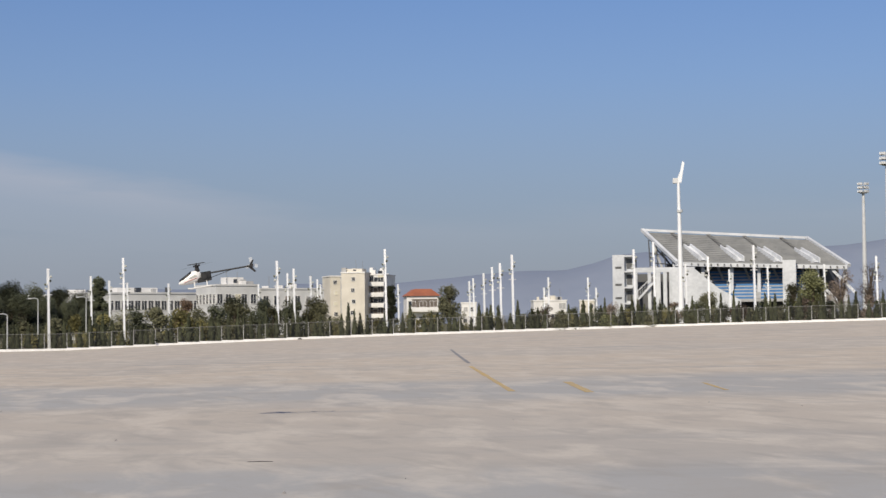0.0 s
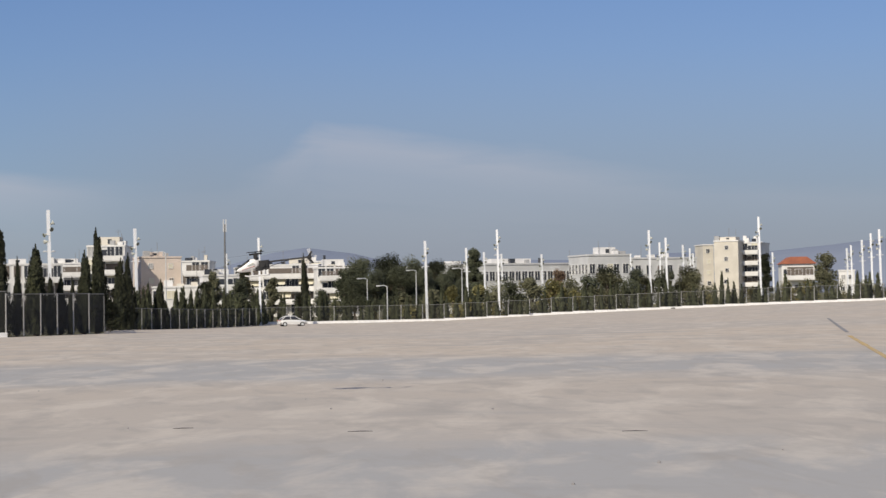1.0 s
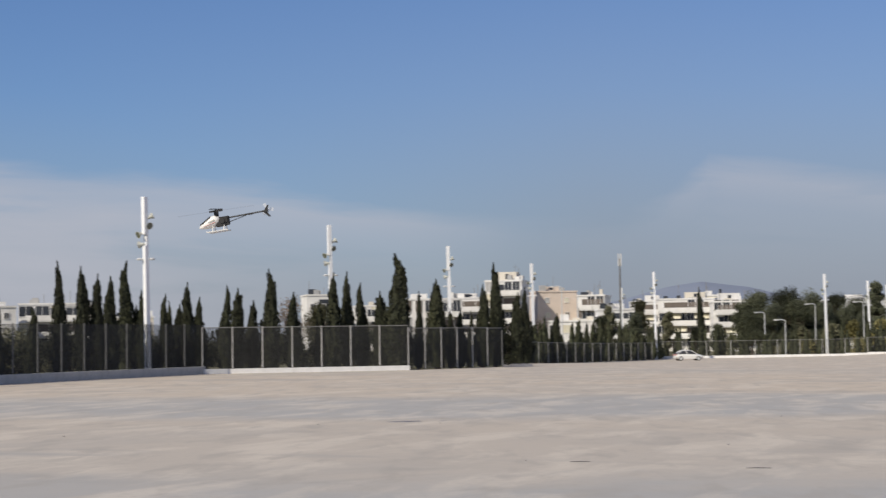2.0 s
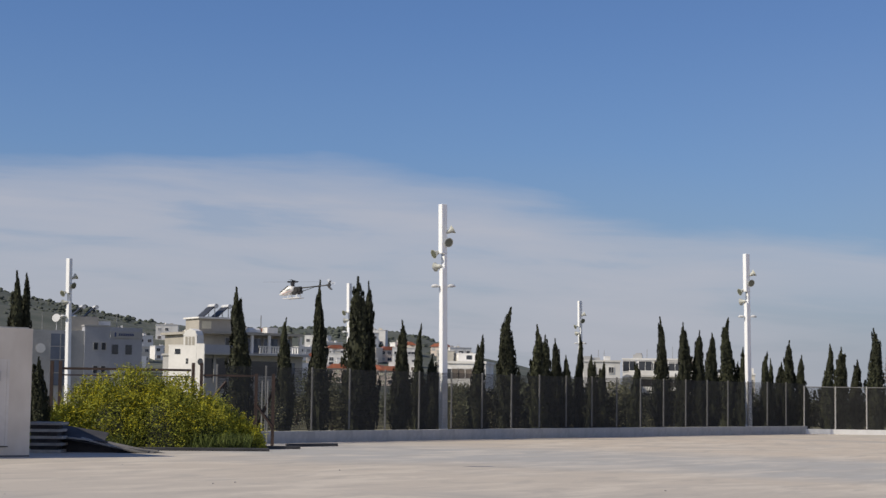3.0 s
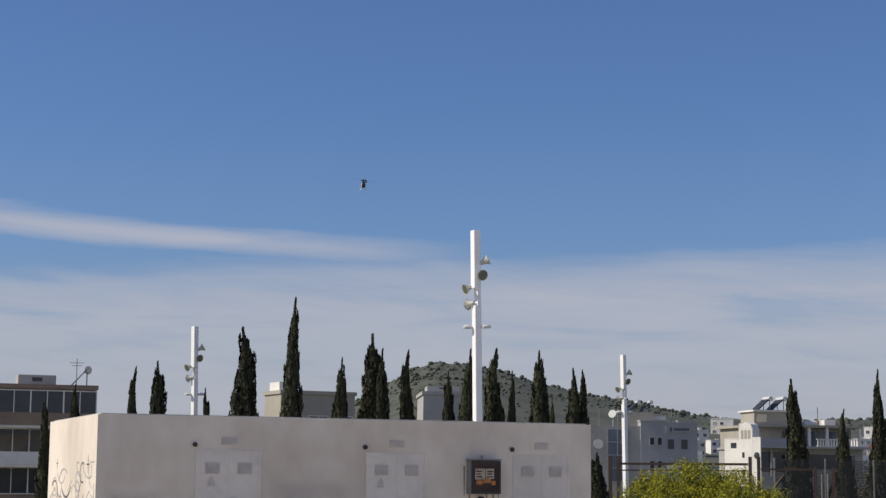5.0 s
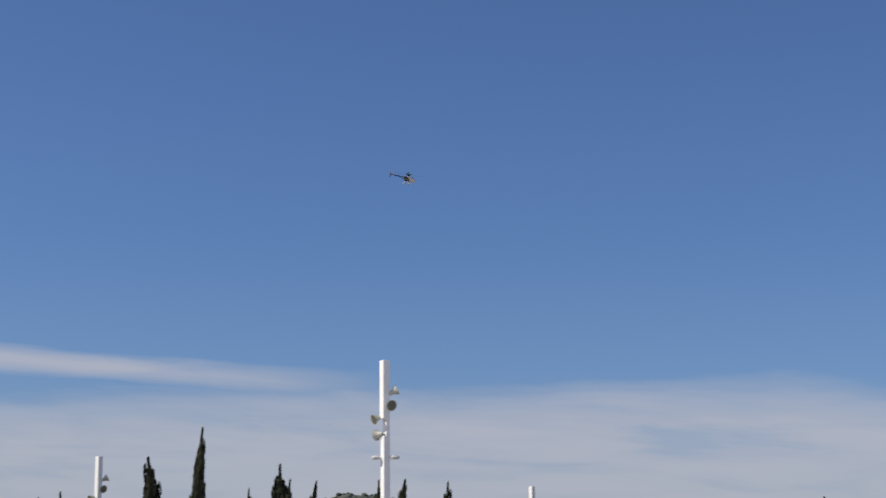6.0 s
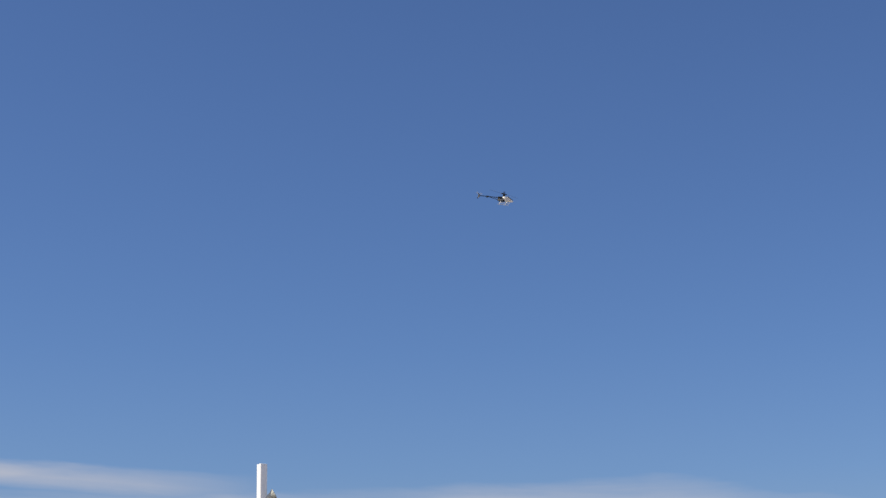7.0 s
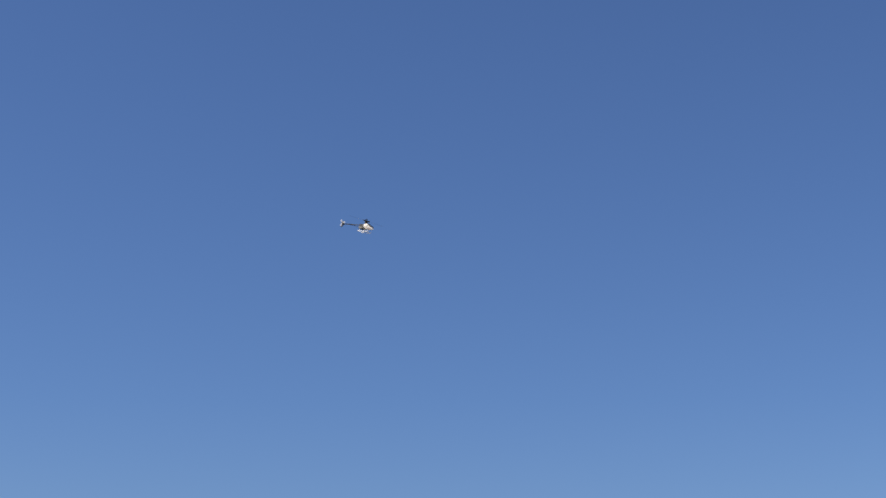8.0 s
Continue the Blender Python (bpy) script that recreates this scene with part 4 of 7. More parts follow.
def mustard_bush():
    """A broad mound of flowering wild mustard, a clump of stems with leaves and flower heads."""
    rng = random.Random(3)
    root = thing("flowering_bush", "broad yellow-flowering wild mustard bush on rubble beside the substation", "bush", pose(-4.05, 50.9, 0, 0, 0, 6))
    leaf, bloom, stem = Shape(), Shape(), Shape()
    lobes = ((-1.85, 0.1, 0.72, 1.15), (-0.95, 0.2, 1.15, 1.88), (0.15, 0.0, 1.5, 2.20), (1.3, 0.1, 1.4, 1.98), (2.3, 0.0, 1.05, 1.42), (-0.4, -0.6, 1.3, 1.62), (0.9, -0.6, 1.5, 1.65), (1.9, -0.7, 1.1, 1.2), (-1.4, -0.6, 0.9, 1.05), (3.0, 0.1, 0.7, 0.95), (3.5, -0.1, 0.45, 0.6))
    for cx, cy, r, h in lobes:
        for _ in range(int(8000 * r)):
            a, e = rng.uniform(0, 6.283), math.asin(rng.random() ** 0.8)
            k = rng.uniform(0.78, 1.06) + 0.07 * noise.noise(Vector((cx + math.cos(a) * 3, cy + math.sin(a) * 3, e * 3)))
            p = Vector((cx + r * k * math.cos(a) * math.cos(e), cy + r * 0.75 * k * math.sin(a) * math.cos(e), max(0.02, h * k * math.sin(e))))
            s = rng.uniform(0.026, 0.056)
            u = Vector((rng.uniform(-1, 1), rng.uniform(-1, 1), rng.uniform(0.0, 1.4))).normalized() * s
            v = u.orthogonal().normalized() * s * 0.45
            leaf.quad(p - u * 0.5, p + v, p + u * 0.7, p - v)
            if rng.random() < 0.36 * min(1.0, max(0.0, p.z - 0.1) / 0.9) and noise.noise(p * 1.6) > -0.30 + 0.5 * rng.random():
                s = rng.uniform(0.011, 0.020)
                q = p * 1.0 + Vector((0, -0.04, 0.05))
                for _ in range(2):
                    u = Vector((rng.uniform(-1, 1), rng.uniform(-1, 1), rng.uniform(-1, 1))).normalized() * s
                    v = u.orthogonal().normalized() * s
                    bloom.quad(q - u, q + v, q + u, q - v)
        for _ in range(int(70 * r)):        # stalks that stand out of the mound, with loose heads
            a, e = rng.uniform(0, 6.283), rng.uniform(0.25, 1.45)
            p = Vector((cx + r * math.cos(a) * math.cos(e), cy + r * 0.75 * math.sin(a) * math.cos(e), h * math.sin(e)))
            u = Vector((0.5 * math.cos(a) * math.cos(e) + rng.uniform(-0.3, 0.3), 0.4 * math.sin(a) * math.cos(e), 1.0)).normalized() * rng.uniform(0.12, 0.34)
            stem.tube([tuple(p - u * 0.5), tuple(p + u)], [0.008, 0.004], 3)
            for k in range(14):
                q = p + u * rng.uniform(0.1, 1.05) + Vector((rng.gauss(0, 0.03), rng.gauss(0, 0.03), 0))
                w = Vector((rng.uniform(-1, 1), rng.uniform(-1, 1), rng.uniform(0, 1))).normalized() * rng.uniform(0.015, 0.035)
                v = w.orthogonal().normalized() * 0.012
                (bloom if k > 9 else leaf).quad(q - w, q + v, q + w, q - v)
        for _ in range(26):
            a = rng.uniform(0, 6.283)
            rr = r * rng.uniform(0.1, 0.9)
            stem.tube([(cx + rr * 0.4 * math.cos(a), cy + rr * 0.3 * math.sin(a), 0), (cx + rr * math.cos(a), cy + rr * 0.7 * math.sin(a), h * math.sqrt(max(0.05, 1 - (rr / r) ** 2)))], [0.018, 0.008], 4)
    core = Shape()
    for cx, cy, r, h in lobes:
        core.tube([(cx, cy, 0), (cx, cy, h * 0.4), (cx, cy, h * 0.72), (cx, cy, h * 0.86)], [r * 0.62, r * 0.55, r * 0.34, r * 0.08], 10)
    part("inner_growth", core, CYPRESS, root)
    part("leaves", leaf, MUSTARD, root, "grey-green leaves")
    part("blossom", bloom, FLOWER, root, "small bright yellow flowers")
    tagged(part("stem", stem, MUSTARD, root), kind="stuff")
    tuft = Shape()
    for _ in range(4200):
        x = rng.uniform(-3.0, 3.4)
        p = Vector((x, -1.15 + 0.25 * math.sin(x * 2) + rng.uniform(-0.35, 0.35), 0))
        u = Vector((rng.uniform(-0.4, 0.4), rng.uniform(-0.4, 0.2), 1)).normalized() * rng.uniform(0.14, 0.52)
        v = Vector((rng.uniform(-1, 1), rng.uniform(-1, 1), 0)).normalized() * 0.018
        tuft.quad(p - v, p + v, p + u + v * 0.2, p + u - v * 0.2)
    part("grass", tuft, GRASS, root, "rank green grass at the foot")


def weed(x, y, size, seed):
    rng = random.Random(seed)
    s = Shape()
    for _ in range(220):
        a, r = rng.uniform(0, 6.283), rng.random() ** 0.7
        p = Vector((r * size * math.cos(a), r * size * 0.4 * math.sin(a), size * 0.5 * rng.random() * (1.1 - r)))
        u = Vector((rng.uniform(-1, 1), rng.uniform(-1, 1), rng.uniform(0.3, 1.5))).normalized() * 0.10
        v = u.orthogonal().normalized() * 0.03
        s.quad(p - u * 0.4, p + v, p + u, p - v)
    ob = new("weed_tuft", s.mesh("weed_tuft", CYPRESS))
    ob.matrix_basis = pose(x, y, 0)
    tagged(ob, "dark weed tuft growing at the foot of the wall", "weed")


# ---- light poles ----
def light_pole(az, d, h, turn, detail):
    root = thing("light_pole", "tall slim white lamp pole with cone floodlights and a small crossbar", "lamp pole", spot(az, d, turn) @ pose(h * 0.014, 0, 0, 0, -0.8, 0), "white lamp poles")
    corner = pose(0, 0, 0, 0, 0, 38 if az < 18 else 10)
    bev = 0.012 if detail else 0.0
    part("shaft", Shape().box(-0.125, -0.125, -0.1, 0.125, 0.125, h - 2.42, 0.012), POLEWHITE, root, bevel=bev, at=corner)
    part("head", Shape().box(-0.14, -0.125, h - 1.88, 0.10, 0.125, h), POLEWHITE, root, bevel=bev, at=corner)
    part("neck", Shape().box(-0.02, -0.11, h - 2.424, 0.10, 0.11, h - 1.876), POLEWHITE, root, at=corner)
    # bell lamps: where each hangs and the way its mouth points
    for x, z, dx, dy, dz in ((0.24, h - 1.02, 0.8, 0.1, 0.45), (0.14, h - 1.42, 0.55, -0.8, -0.3), (-0.24, h - 1.84, -0.7, -0.5, -0.35), (-0.18, h - 2.36, -0.75, 0.55, -0.1)):
        way = Vector((dx, dy, dz)).normalized()
        c = Vector((x, 0, z))
        ring = [c + way * k for k in (-0.14, -0.07, 0.02, 0.10, 0.16)]
        lamp = part("floodlight", Shape().tube([tuple(q) for q in ring], [0.05, 0.07, 0.09, 0.135, 0.185], 12 if detail else 7), LAMPGREY, root)
        part("lamp_glass", Shape().tube([tuple(ring[-1] + way * 0.001), tuple(ring[-1] + way * 0.006)], [0.16, 0.155], 12 if detail else 7), LENS, lamp)
        part("lamp_arm", Shape().tube([(0.05 * math.copysign(1, x), 0, z), tuple(ring[0] + way * 0.02)], 0.03, 5), POLEGREY, root)
    zc = h - 3.10
    for s in (-1, 1):
        part("crossbar", Shape().tube([(s * 0.10, 0, zc), (s * 0.16, 0, zc)], 0.03, 6), POLEGREY, root)
        part("downlight", Shape().tube([(s * 0.30, 0, zc - 0.05), (s * 0.30, 0, zc), (s * 0.30, 0, zc + 0.055), (s * 0.30, 0, zc + 0.07)], [0.15, 0.165, 0.10, 0.03], 10), POLEGREY, root)


def light_poles():
    rows = []
    rows += [(-11.35, 55.8, 9.71), (-20.48, 80.9, 8.7), (-6.53, 96.1, 8.7), (5.51, 66.2, 8.86), (2.48, 111.9, 8.7), (10.02, 128.8, 8.7), (15.38, 88.0, 8.85), (21.34, 108.1, 8.73), (25.21, 134.4, 9.0), (27.93, 167.2, 9.48), (31.89, 197.2, 9.80), (30.84, 253.5, 9.65), (37.31, 212.1, 9.68), (38.65, 229.3, 9.14), (39.23, 251.4, 9.12), (39.67, 213.2, 10.68), (39.8, 265.1, 9.09), (41.11, 279.7, 9.02), (44.0, 299.7, 8.85), (44.6, 215.5, 9.66), (44.94, 241.2, 8.84), (45.14, 222.3, 8.84), (45.69, 257.7, 8.78), (45.91, 278.0, 8.75)]
    rows += [(46.01, 300, 8.41), (48.12, 217.1, 10.68), (48.54, 300, 7.95), (50.87, 300, 8.11), (51.0, 294.3, 8.44), (51.34, 264.1, 8.48), (51.62, 234.2, 8.53), (51.88, 218.9, 8.55), (52.27, 219.1, 9.56), (53.31, 300, 6.58), (53.45, 299.5, 8.28), (54.74, 300, 8.05), (55.0, 300, 6.26), (56.23, 220.9, 9.76), (56.87, 221.2, 10.59), (57.89, 239.3, 8.22), (58.62, 222.0, 8.57), (59.29, 275.4, 8.03), (60.07, 222.7, 9.78), (60.51, 265.3, 8.0), (62.29, 259.0, 7.94), (63.91, 227.2, 8.0)]
    for i, (az, d, h) in enumerate(rows):
        light_pole(az, d, h, (i * 37) % 5 * 4 - 8, d < 120)


# ---- buildings ----
def window_meshes(w, h, shutter=None):
    fr = Shape()
    fr.box(-w / 2 - 0.07, -0.09, -0.08, w / 2 + 0.07, 0.02, 0).box(-w / 2 - 0.07, -0.07, h, w / 2 + 0.07, 0.02, h + 0.07)
    fr.box(-w / 2 - 0.07, -0.07, 0, -w / 2, 0.02, h).box(w / 2, -0.07, 0, w / 2 + 0.07, 0.02, h).box(-0.03, -0.05, 0, 0.03, 0.02, h)
    pane = Shape().box(-w / 2, -0.03, 0, -0.03, 0.01, h).box(0.03, -0.03, 0, w / 2, 0.01, h)
    return fr.mesh("window", W_WHITE), pane.mesh("pane", shutter or GLASS)


WIN = {"wide": window_meshes(1.6, 1.3), "tall": window_meshes(1.3, 2.1), "small": window_meshes(0.8, 0.9), "shut": window_meshes(1.3, 1.4, SHUTTER), "band": window_meshes(2.2, 1.7), "school": window_meshes(1.0, 1.7)}

SIZES = {"wide": (1.6, 1.3), "tall": (1.3, 2.1), "small": (0.8, 0.9), "band": (2.2, 1.7), "school": (1.0, 1.7)}
BLINDS = {k: (window_meshes(w, h, SHUTTER)[1], window_meshes(w, h, AWNING)[1], window_meshes(w, h, W_GREY)[1]) for k, (w, h) in SIZES.items()}


def building(name, label, az, d, turn, w, dep, h, floors, bays, wall, win="wide", balcony=0, roof=None, extras=(), awnings=(), sink=0.0, end_bays=0):
    """A house: walls, roof edge, rows of windows, balconies, roof structures."""
    root = thing(name, label, "building", spot(az, d, turn, -sink), "buildings beyond the lot")
    H = h + sink
    part("wall", Shape().box(-w / 2, 0, -0.5, w / 2, dep, H), wall, root)
    if roof == "tile":
        part("roof", Shape().prism([(-w / 2 - 0.4, H), (w / 2 + 0.4, H), (w / 4, H + 1.6), (-w / 4, H + 1.6)], -0.4, dep + 0.4), ROOFRED, root, "red clay tile roof")
    else:
        part("roof", Shape().box(-w / 2 - 0.12, -0.12, H + 0.002, w / 2 + 0.12, dep + 0.12, H + 0.30), W_WHITE if wall in (W_WHITE, W_CREAM) else wall, root)
    fh = H / floors
    fr, pn = WIN[win]
    pick = random.Random(int(az * 37) + int(d))
    lived_in = d > 250 and name != "school" and win in BLINDS
    for f in range(floors):
        z = f * fh + fh * 0.30
        for b in range(bays):
            x = -w / 2 + (b + 0.5) * w / bays
            if lived_in and bays > 2 and pick.random() < 0.15:
                continue
            o = part("window", fr, None, root, at=pose(x + (pick.uniform(-0.2, 0.2) if lived_in else 0), -0.02, z))
            part("pane", pick.choice(BLINDS[win]) if lived_in and pick.random() < 0.5 else pn, None, o)
        for b in range(end_bays):
            y = (b + 0.5) * dep / end_bays
            o = part("window", fr, None, root, at=pose(-w / 2 - 0.02, y, z, 0, 0, -90))
            part("pane", pn, None, o)
        if balcony and f:
            bw = w * balcony
            if d < 1000 and name != "school":
                # flat dark panel puts the shade of a balcony recess on the wall
                part("balcony_shade", Shape().box(w / 2 - bw * 0.93, -0.06, f * fh + 0.12, w / 2 - bw * 0.07, -0.025, f * fh + fh * 0.80), SHUTTER if f % 2 else GLASS, root, "dark panel painted as balcony shade")
            bal = part("balcony", Shape().box(w / 2 - bw, -1.5, f * fh - 0.10, w / 2 - 0.05, -0.02, f * fh + 0.08), W_WHITE, root)
            part("balcony_front", Shape().box(w / 2 - bw, -1.55, f * fh + 0.082, w / 2 - 0.05, -1.45, f * fh + 0.95), W_WHITE if f % 2 else wall, bal)
            for x in (w / 2 - bw, w / 2 - 0.15):
                part("balcony_side", Shape().box(x, -1.448, f * fh + 0.082, x + 0.1, -0.02, f * fh + 0.95), W_WHITE, bal)
    for x, f, aw in awnings:
        z = f * fh + fh * 0.92
        part("awning", Shape().prism([(0, 0), (0, 0.08), (-1.5, -0.95), (-1.5, -1.03)], 0, aw), AWNING, root, "pale canvas awning", at=pose(x, -0.05, z, 0, 0, 90) @ pose(0, -aw, 0))
    for x, y, ew, ed, eh, m in extras:
        e = part("roof_structure", Shape().box(x - ew / 2, y, H + 0.302, x + ew / 2, y + ed, H + 0.3 + eh), m, root)
        if ew > 1.8:
            part("opening", Shape().box(x - 0.35, y - 0.03, H + 0.55, x + 0.35, y - 0.004, H + 0.3 + eh * 0.75), GLASS, e)
    if d > 250 and roof is None and w > 4:
        rng = random.Random(int(az * 100))
        for i in range(rng.randint(2, 4)):
            x, y, ew, eh = rng.uniform(-w * 0.42, w * 0.42), rng.uniform(0.3, 1.6), rng.uniform(0.5, 1.6), rng.uniform(0.4, 1.1)
            part("roof_box", Shape().box(x - ew / 2, y, H + 0.302, x + ew / 2, y + 0.9, H + 0.3 + eh), (W_WHITE, W_GREY, GLASS, W_CREAM)[rng.randint(0, 3)], root)
        for i in range(2):
            x = rng.uniform(-w * 0.4, w * 0.4)
            part("roof_pole", Shape().tube([(x, 1.8, H + 0.3), (x, 1.8, H + rng.uniform(1.6, 3.2))], 0.04, 5), ZINC, root)
    return root


def roof_clutter(root_az, d, x, z, turn=0.0):
    """A solar water heater: tank and tilted panel on legs."""
    t = thing("solar_heater", "rooftop solar water heater with dark tilted panels and a tank", "solar heater", spot(root_az, d, 0, z) @ pose(x, 2.6, 0, 0, 0, turn))
    part("panel", Shape().prism([(0, 0), (0.06, 0), (1.1, 1.15), (1.04, 1.15)], 0, 1.8), GLASS, t, at=pose(0, 0, 0.1, 0, 0, 0))
    part("tank", Shape().tube([(1.2, 0.1, 1.25), (1.2, 1.7, 1.25)], 0.26, 10), POLEGREY, t)
    part("leg", Shape().box(1.1, 0.1, -0.1, 1.16, 0.16, 1.1), ZINC, t)
    part("leg", Shape().box(1.1, 1.6, -0.1, 1.16, 1.66, 1.1), ZINC, t)
    part("base_rail", Shape().box(0, 0.1, -0.1, 1.1, 0.16, 0.05), ZINC, t)


def framed_opening(root, x0, z0, x1, z1, y, glass=None, name="window"):
    """A frame proud of the wall with dark glazing behind it."""
    t = 0.07
    fr = part(name, Shape().box(x0, y - 0.06, z0, x1, y - 0.004, z0 + t).box(x0, y - 0.06, z1 - t, x1, y - 0.004, z1).box(x0, y - 0.06, z0 + t, x0 + t, y - 0.004, z1 - t).box(x1 - t, y - 0.06, z0 + t, x1, y - 0.004, z1 - t), W_GREY, root)
    part("pane", Shape().box(x0 + t, y - 0.03, z0 + t, x1 - t, y - 0.006, z1 - t), glass or GLASS, fr)


def corner_villa():
    """Two long storeys with terraces, a set-back upper floor and a roof house under solar heaters."""
    v = thing("villa", "modern grey villa with terraces and a set-back upper floor", "building", spot(-2.34, 174, 24), "buildings beyond the lot")
    L = 11.4
    part("wall", Shape().box(0, 0, -0.5, L, 9, 5.35), W_GREY, v, "grey rendered lower floors")
    part("terrace_slab", Shape().box(-0.15, -1.3, 5.352, L + 0.1, 9.1, 5.55), W_GREY, v)
    part("terrace_parapet", Shape().box(-0.1, -1.28, 5.552, 4.2, -1.12, 6.32), W_BLUE, v, "blue-grey terrace parapet")
    rail = part("balustrade", Shape().box(5.9, -1.26, 6.22, L, -1.14, 6.32).box(5.9, -1.26, 5.552, L, -1.14, 5.63), W_WHITE, v, "pale balustrade")
    for k in range(19):
        x = 6.0 + k * 0.285
        part("baluster", Shape().box(x, -1.24, 5.632, x + 0.13, -1.16, 6.218), W_WHITE, rail)
    part("upper_wall", Shape().box(0.0, 0.6, 5.553, 5.4, 8.6, 7.42), W_BEIGE, v, "beige upper floor")
    part("upper_wall", Shape().box(5.402, 1.4, 5.553, L - 0.5, 8.6, 7.42), W_BEIGE, v)
    part("roof", Shape().box(-0.35, -0.5, 7.422, L - 0.2, 9.0, 7.66), W_BEIGE, v, "flat overhanging roof")
    for x in (5.6, 7.5, 9.4, L - 0.4):
        part("column", Shape().box(x - 0.12, -0.35, 5.556, x + 0.12, -0.1, 7.42), W_WHITE, v)
    for x0, x1 in ((3.0, 3.9), (4.2, 5.1)):
        framed_opening(v, x0, 5.75, x1, 7.15, 0.6)
    for x0, x1 in ((5.8, 7.4), (7.6, 9.3), (9.5, 10.7)):
        framed_opening(v, x0, 5.65, x1, 7.2, 1.4, GLASSBLUE)
    # nothing is recessed here: the porch's shade is this flat dark panel
    part("porch_shade", Shape().box(0.3, -0.04, 3.1, 4.6, -0.006, 5.0), GLASS, v, "dark panel painted as shade in the porch")
    framed_opening(v, 5.6, 3.3, 8.6, 4.9, 0)
    framed_opening(v, 9.2, 3.5, 10.6, 4.8, 0, GLASSBLUE)
    for x in (1.6, 3.1):
        part("porch_column", Shape().box(x - 0.12, -0.3, 2.6, x + 0.12, -0.06, 5.35), W_GREY, v)
    part("roof_house", Shape().box(0.9, 2.2, 7.662, 4.6, 5.5, 9.0), W_BEIGE, v)
    part("roof_house_slab", Shape().box(0.7, 1.9, 9.002, 4.8, 5.7, 9.16), W_WHITE, v)
    part("roof_house_window", Shape().box(1.2, 2.14, 8.0, 2.2, 2.196, 8.75), AWNING, v)
    part("roof_tank", Shape().tube([(6.6, 3, 7.9), (7.9, 3, 7.9)], 0.36, 10), POLEGREY, v)
    part("roof_box", Shape().box(8.6, 2.5, 7.662, 9.8, 3.6, 8.35), W_WHITE, v)
    part("roof_pole", Shape().tube([(6.0, 3.4, 7.66), (6.0, 3.4, 10.0)], 0.05, 5), ZINC, v)
    part("roof_pole", Shape().tube([(8.3, 3.4, 7.66), (8.3, 3.4, 9.6)], 0.05, 5), ZINC, v)
    for x in (1.5, 3.0):
        h = thing("solar_heater", "rooftop solar water heater with dark tilted panels and a tank", "solar heater", spot(-2.34, 174, 24) @ pose(x, 2.6, 9.2))
        part("panel", Shape().prism([(0, 0), (0.07, -0.05), (1.30, 1.05), (1.22, 1.12)], 0, 1.7), SOLAR, h)
        part("tank", Shape().tube([(1.42, 0.0, 1.12), (1.42, 1.7, 1.12)], 0.24, 10), POLEGREY, h)
        for y in (0.1, 1.55):
            part("leg", Shape().box(1.28, y, -0.04, 1.34, y + 0.06, 0.95), ZINC, h)
            part("base_rail", Shape().box(0, y, -0.05, 1.279, y + 0.06, 0.02), ZINC, h)


def villa_annex():
    t = thing("stair_tower", "white rendered annex with an arched top and a round window", "building", spot(-2.84, 167, -36) @ Matrix.Diagonal((0.98, 0.35, 1, 1)), "buildings beyond the lot")
    part("wall", Shape().box(-1.75, 0, -0.5, -0.002, 3, 6.0), W_WHITE, t)
    part("tower", Shape().prism([(0, -0.5), (1.55, -0.5), (1.55, 7.0), (1.35, 7.4), (0.78, 7.62), (0.2, 7.4), (0, 7.0)], -0.15, 3), W_WHITE, t, "tower with a rounded top")
    part("tower_cornice", Shape().box(-0.05, -0.2, 6.98, 1.6, -0.152, 7.06), W_WHITE, t)
    part("side_wall", Shape().box(1.552, -0.12, -0.5, 2.45, 0.2, 6.2), W_WHITE, t)
    part("wall_cap", Shape().box(-1.8, -0.04, 6.002, -0.06, 3.02, 6.1), W_WHITE, t)
    for x in (0.22, 0.62, 1.02):
        part("window", Shape().box(x, -0.19, 6.05, x + 0.30, -0.153, 6.85), W_BEIGE, t)
    part("porthole", Shape().tube([(2.02, -0.123, 4.5), (2.02, -0.17, 4.5)], 0.32, 16), GLASS, t, "round dark window")
    part("window", Shape().box(0.35, -0.19, 4.3, 0.62, -0.153, 4.8), GLASS, t)
    part("window", Shape().box(-1.0, -0.05, 5.2, -0.35, -0.003, 5.7), GLASS, t)


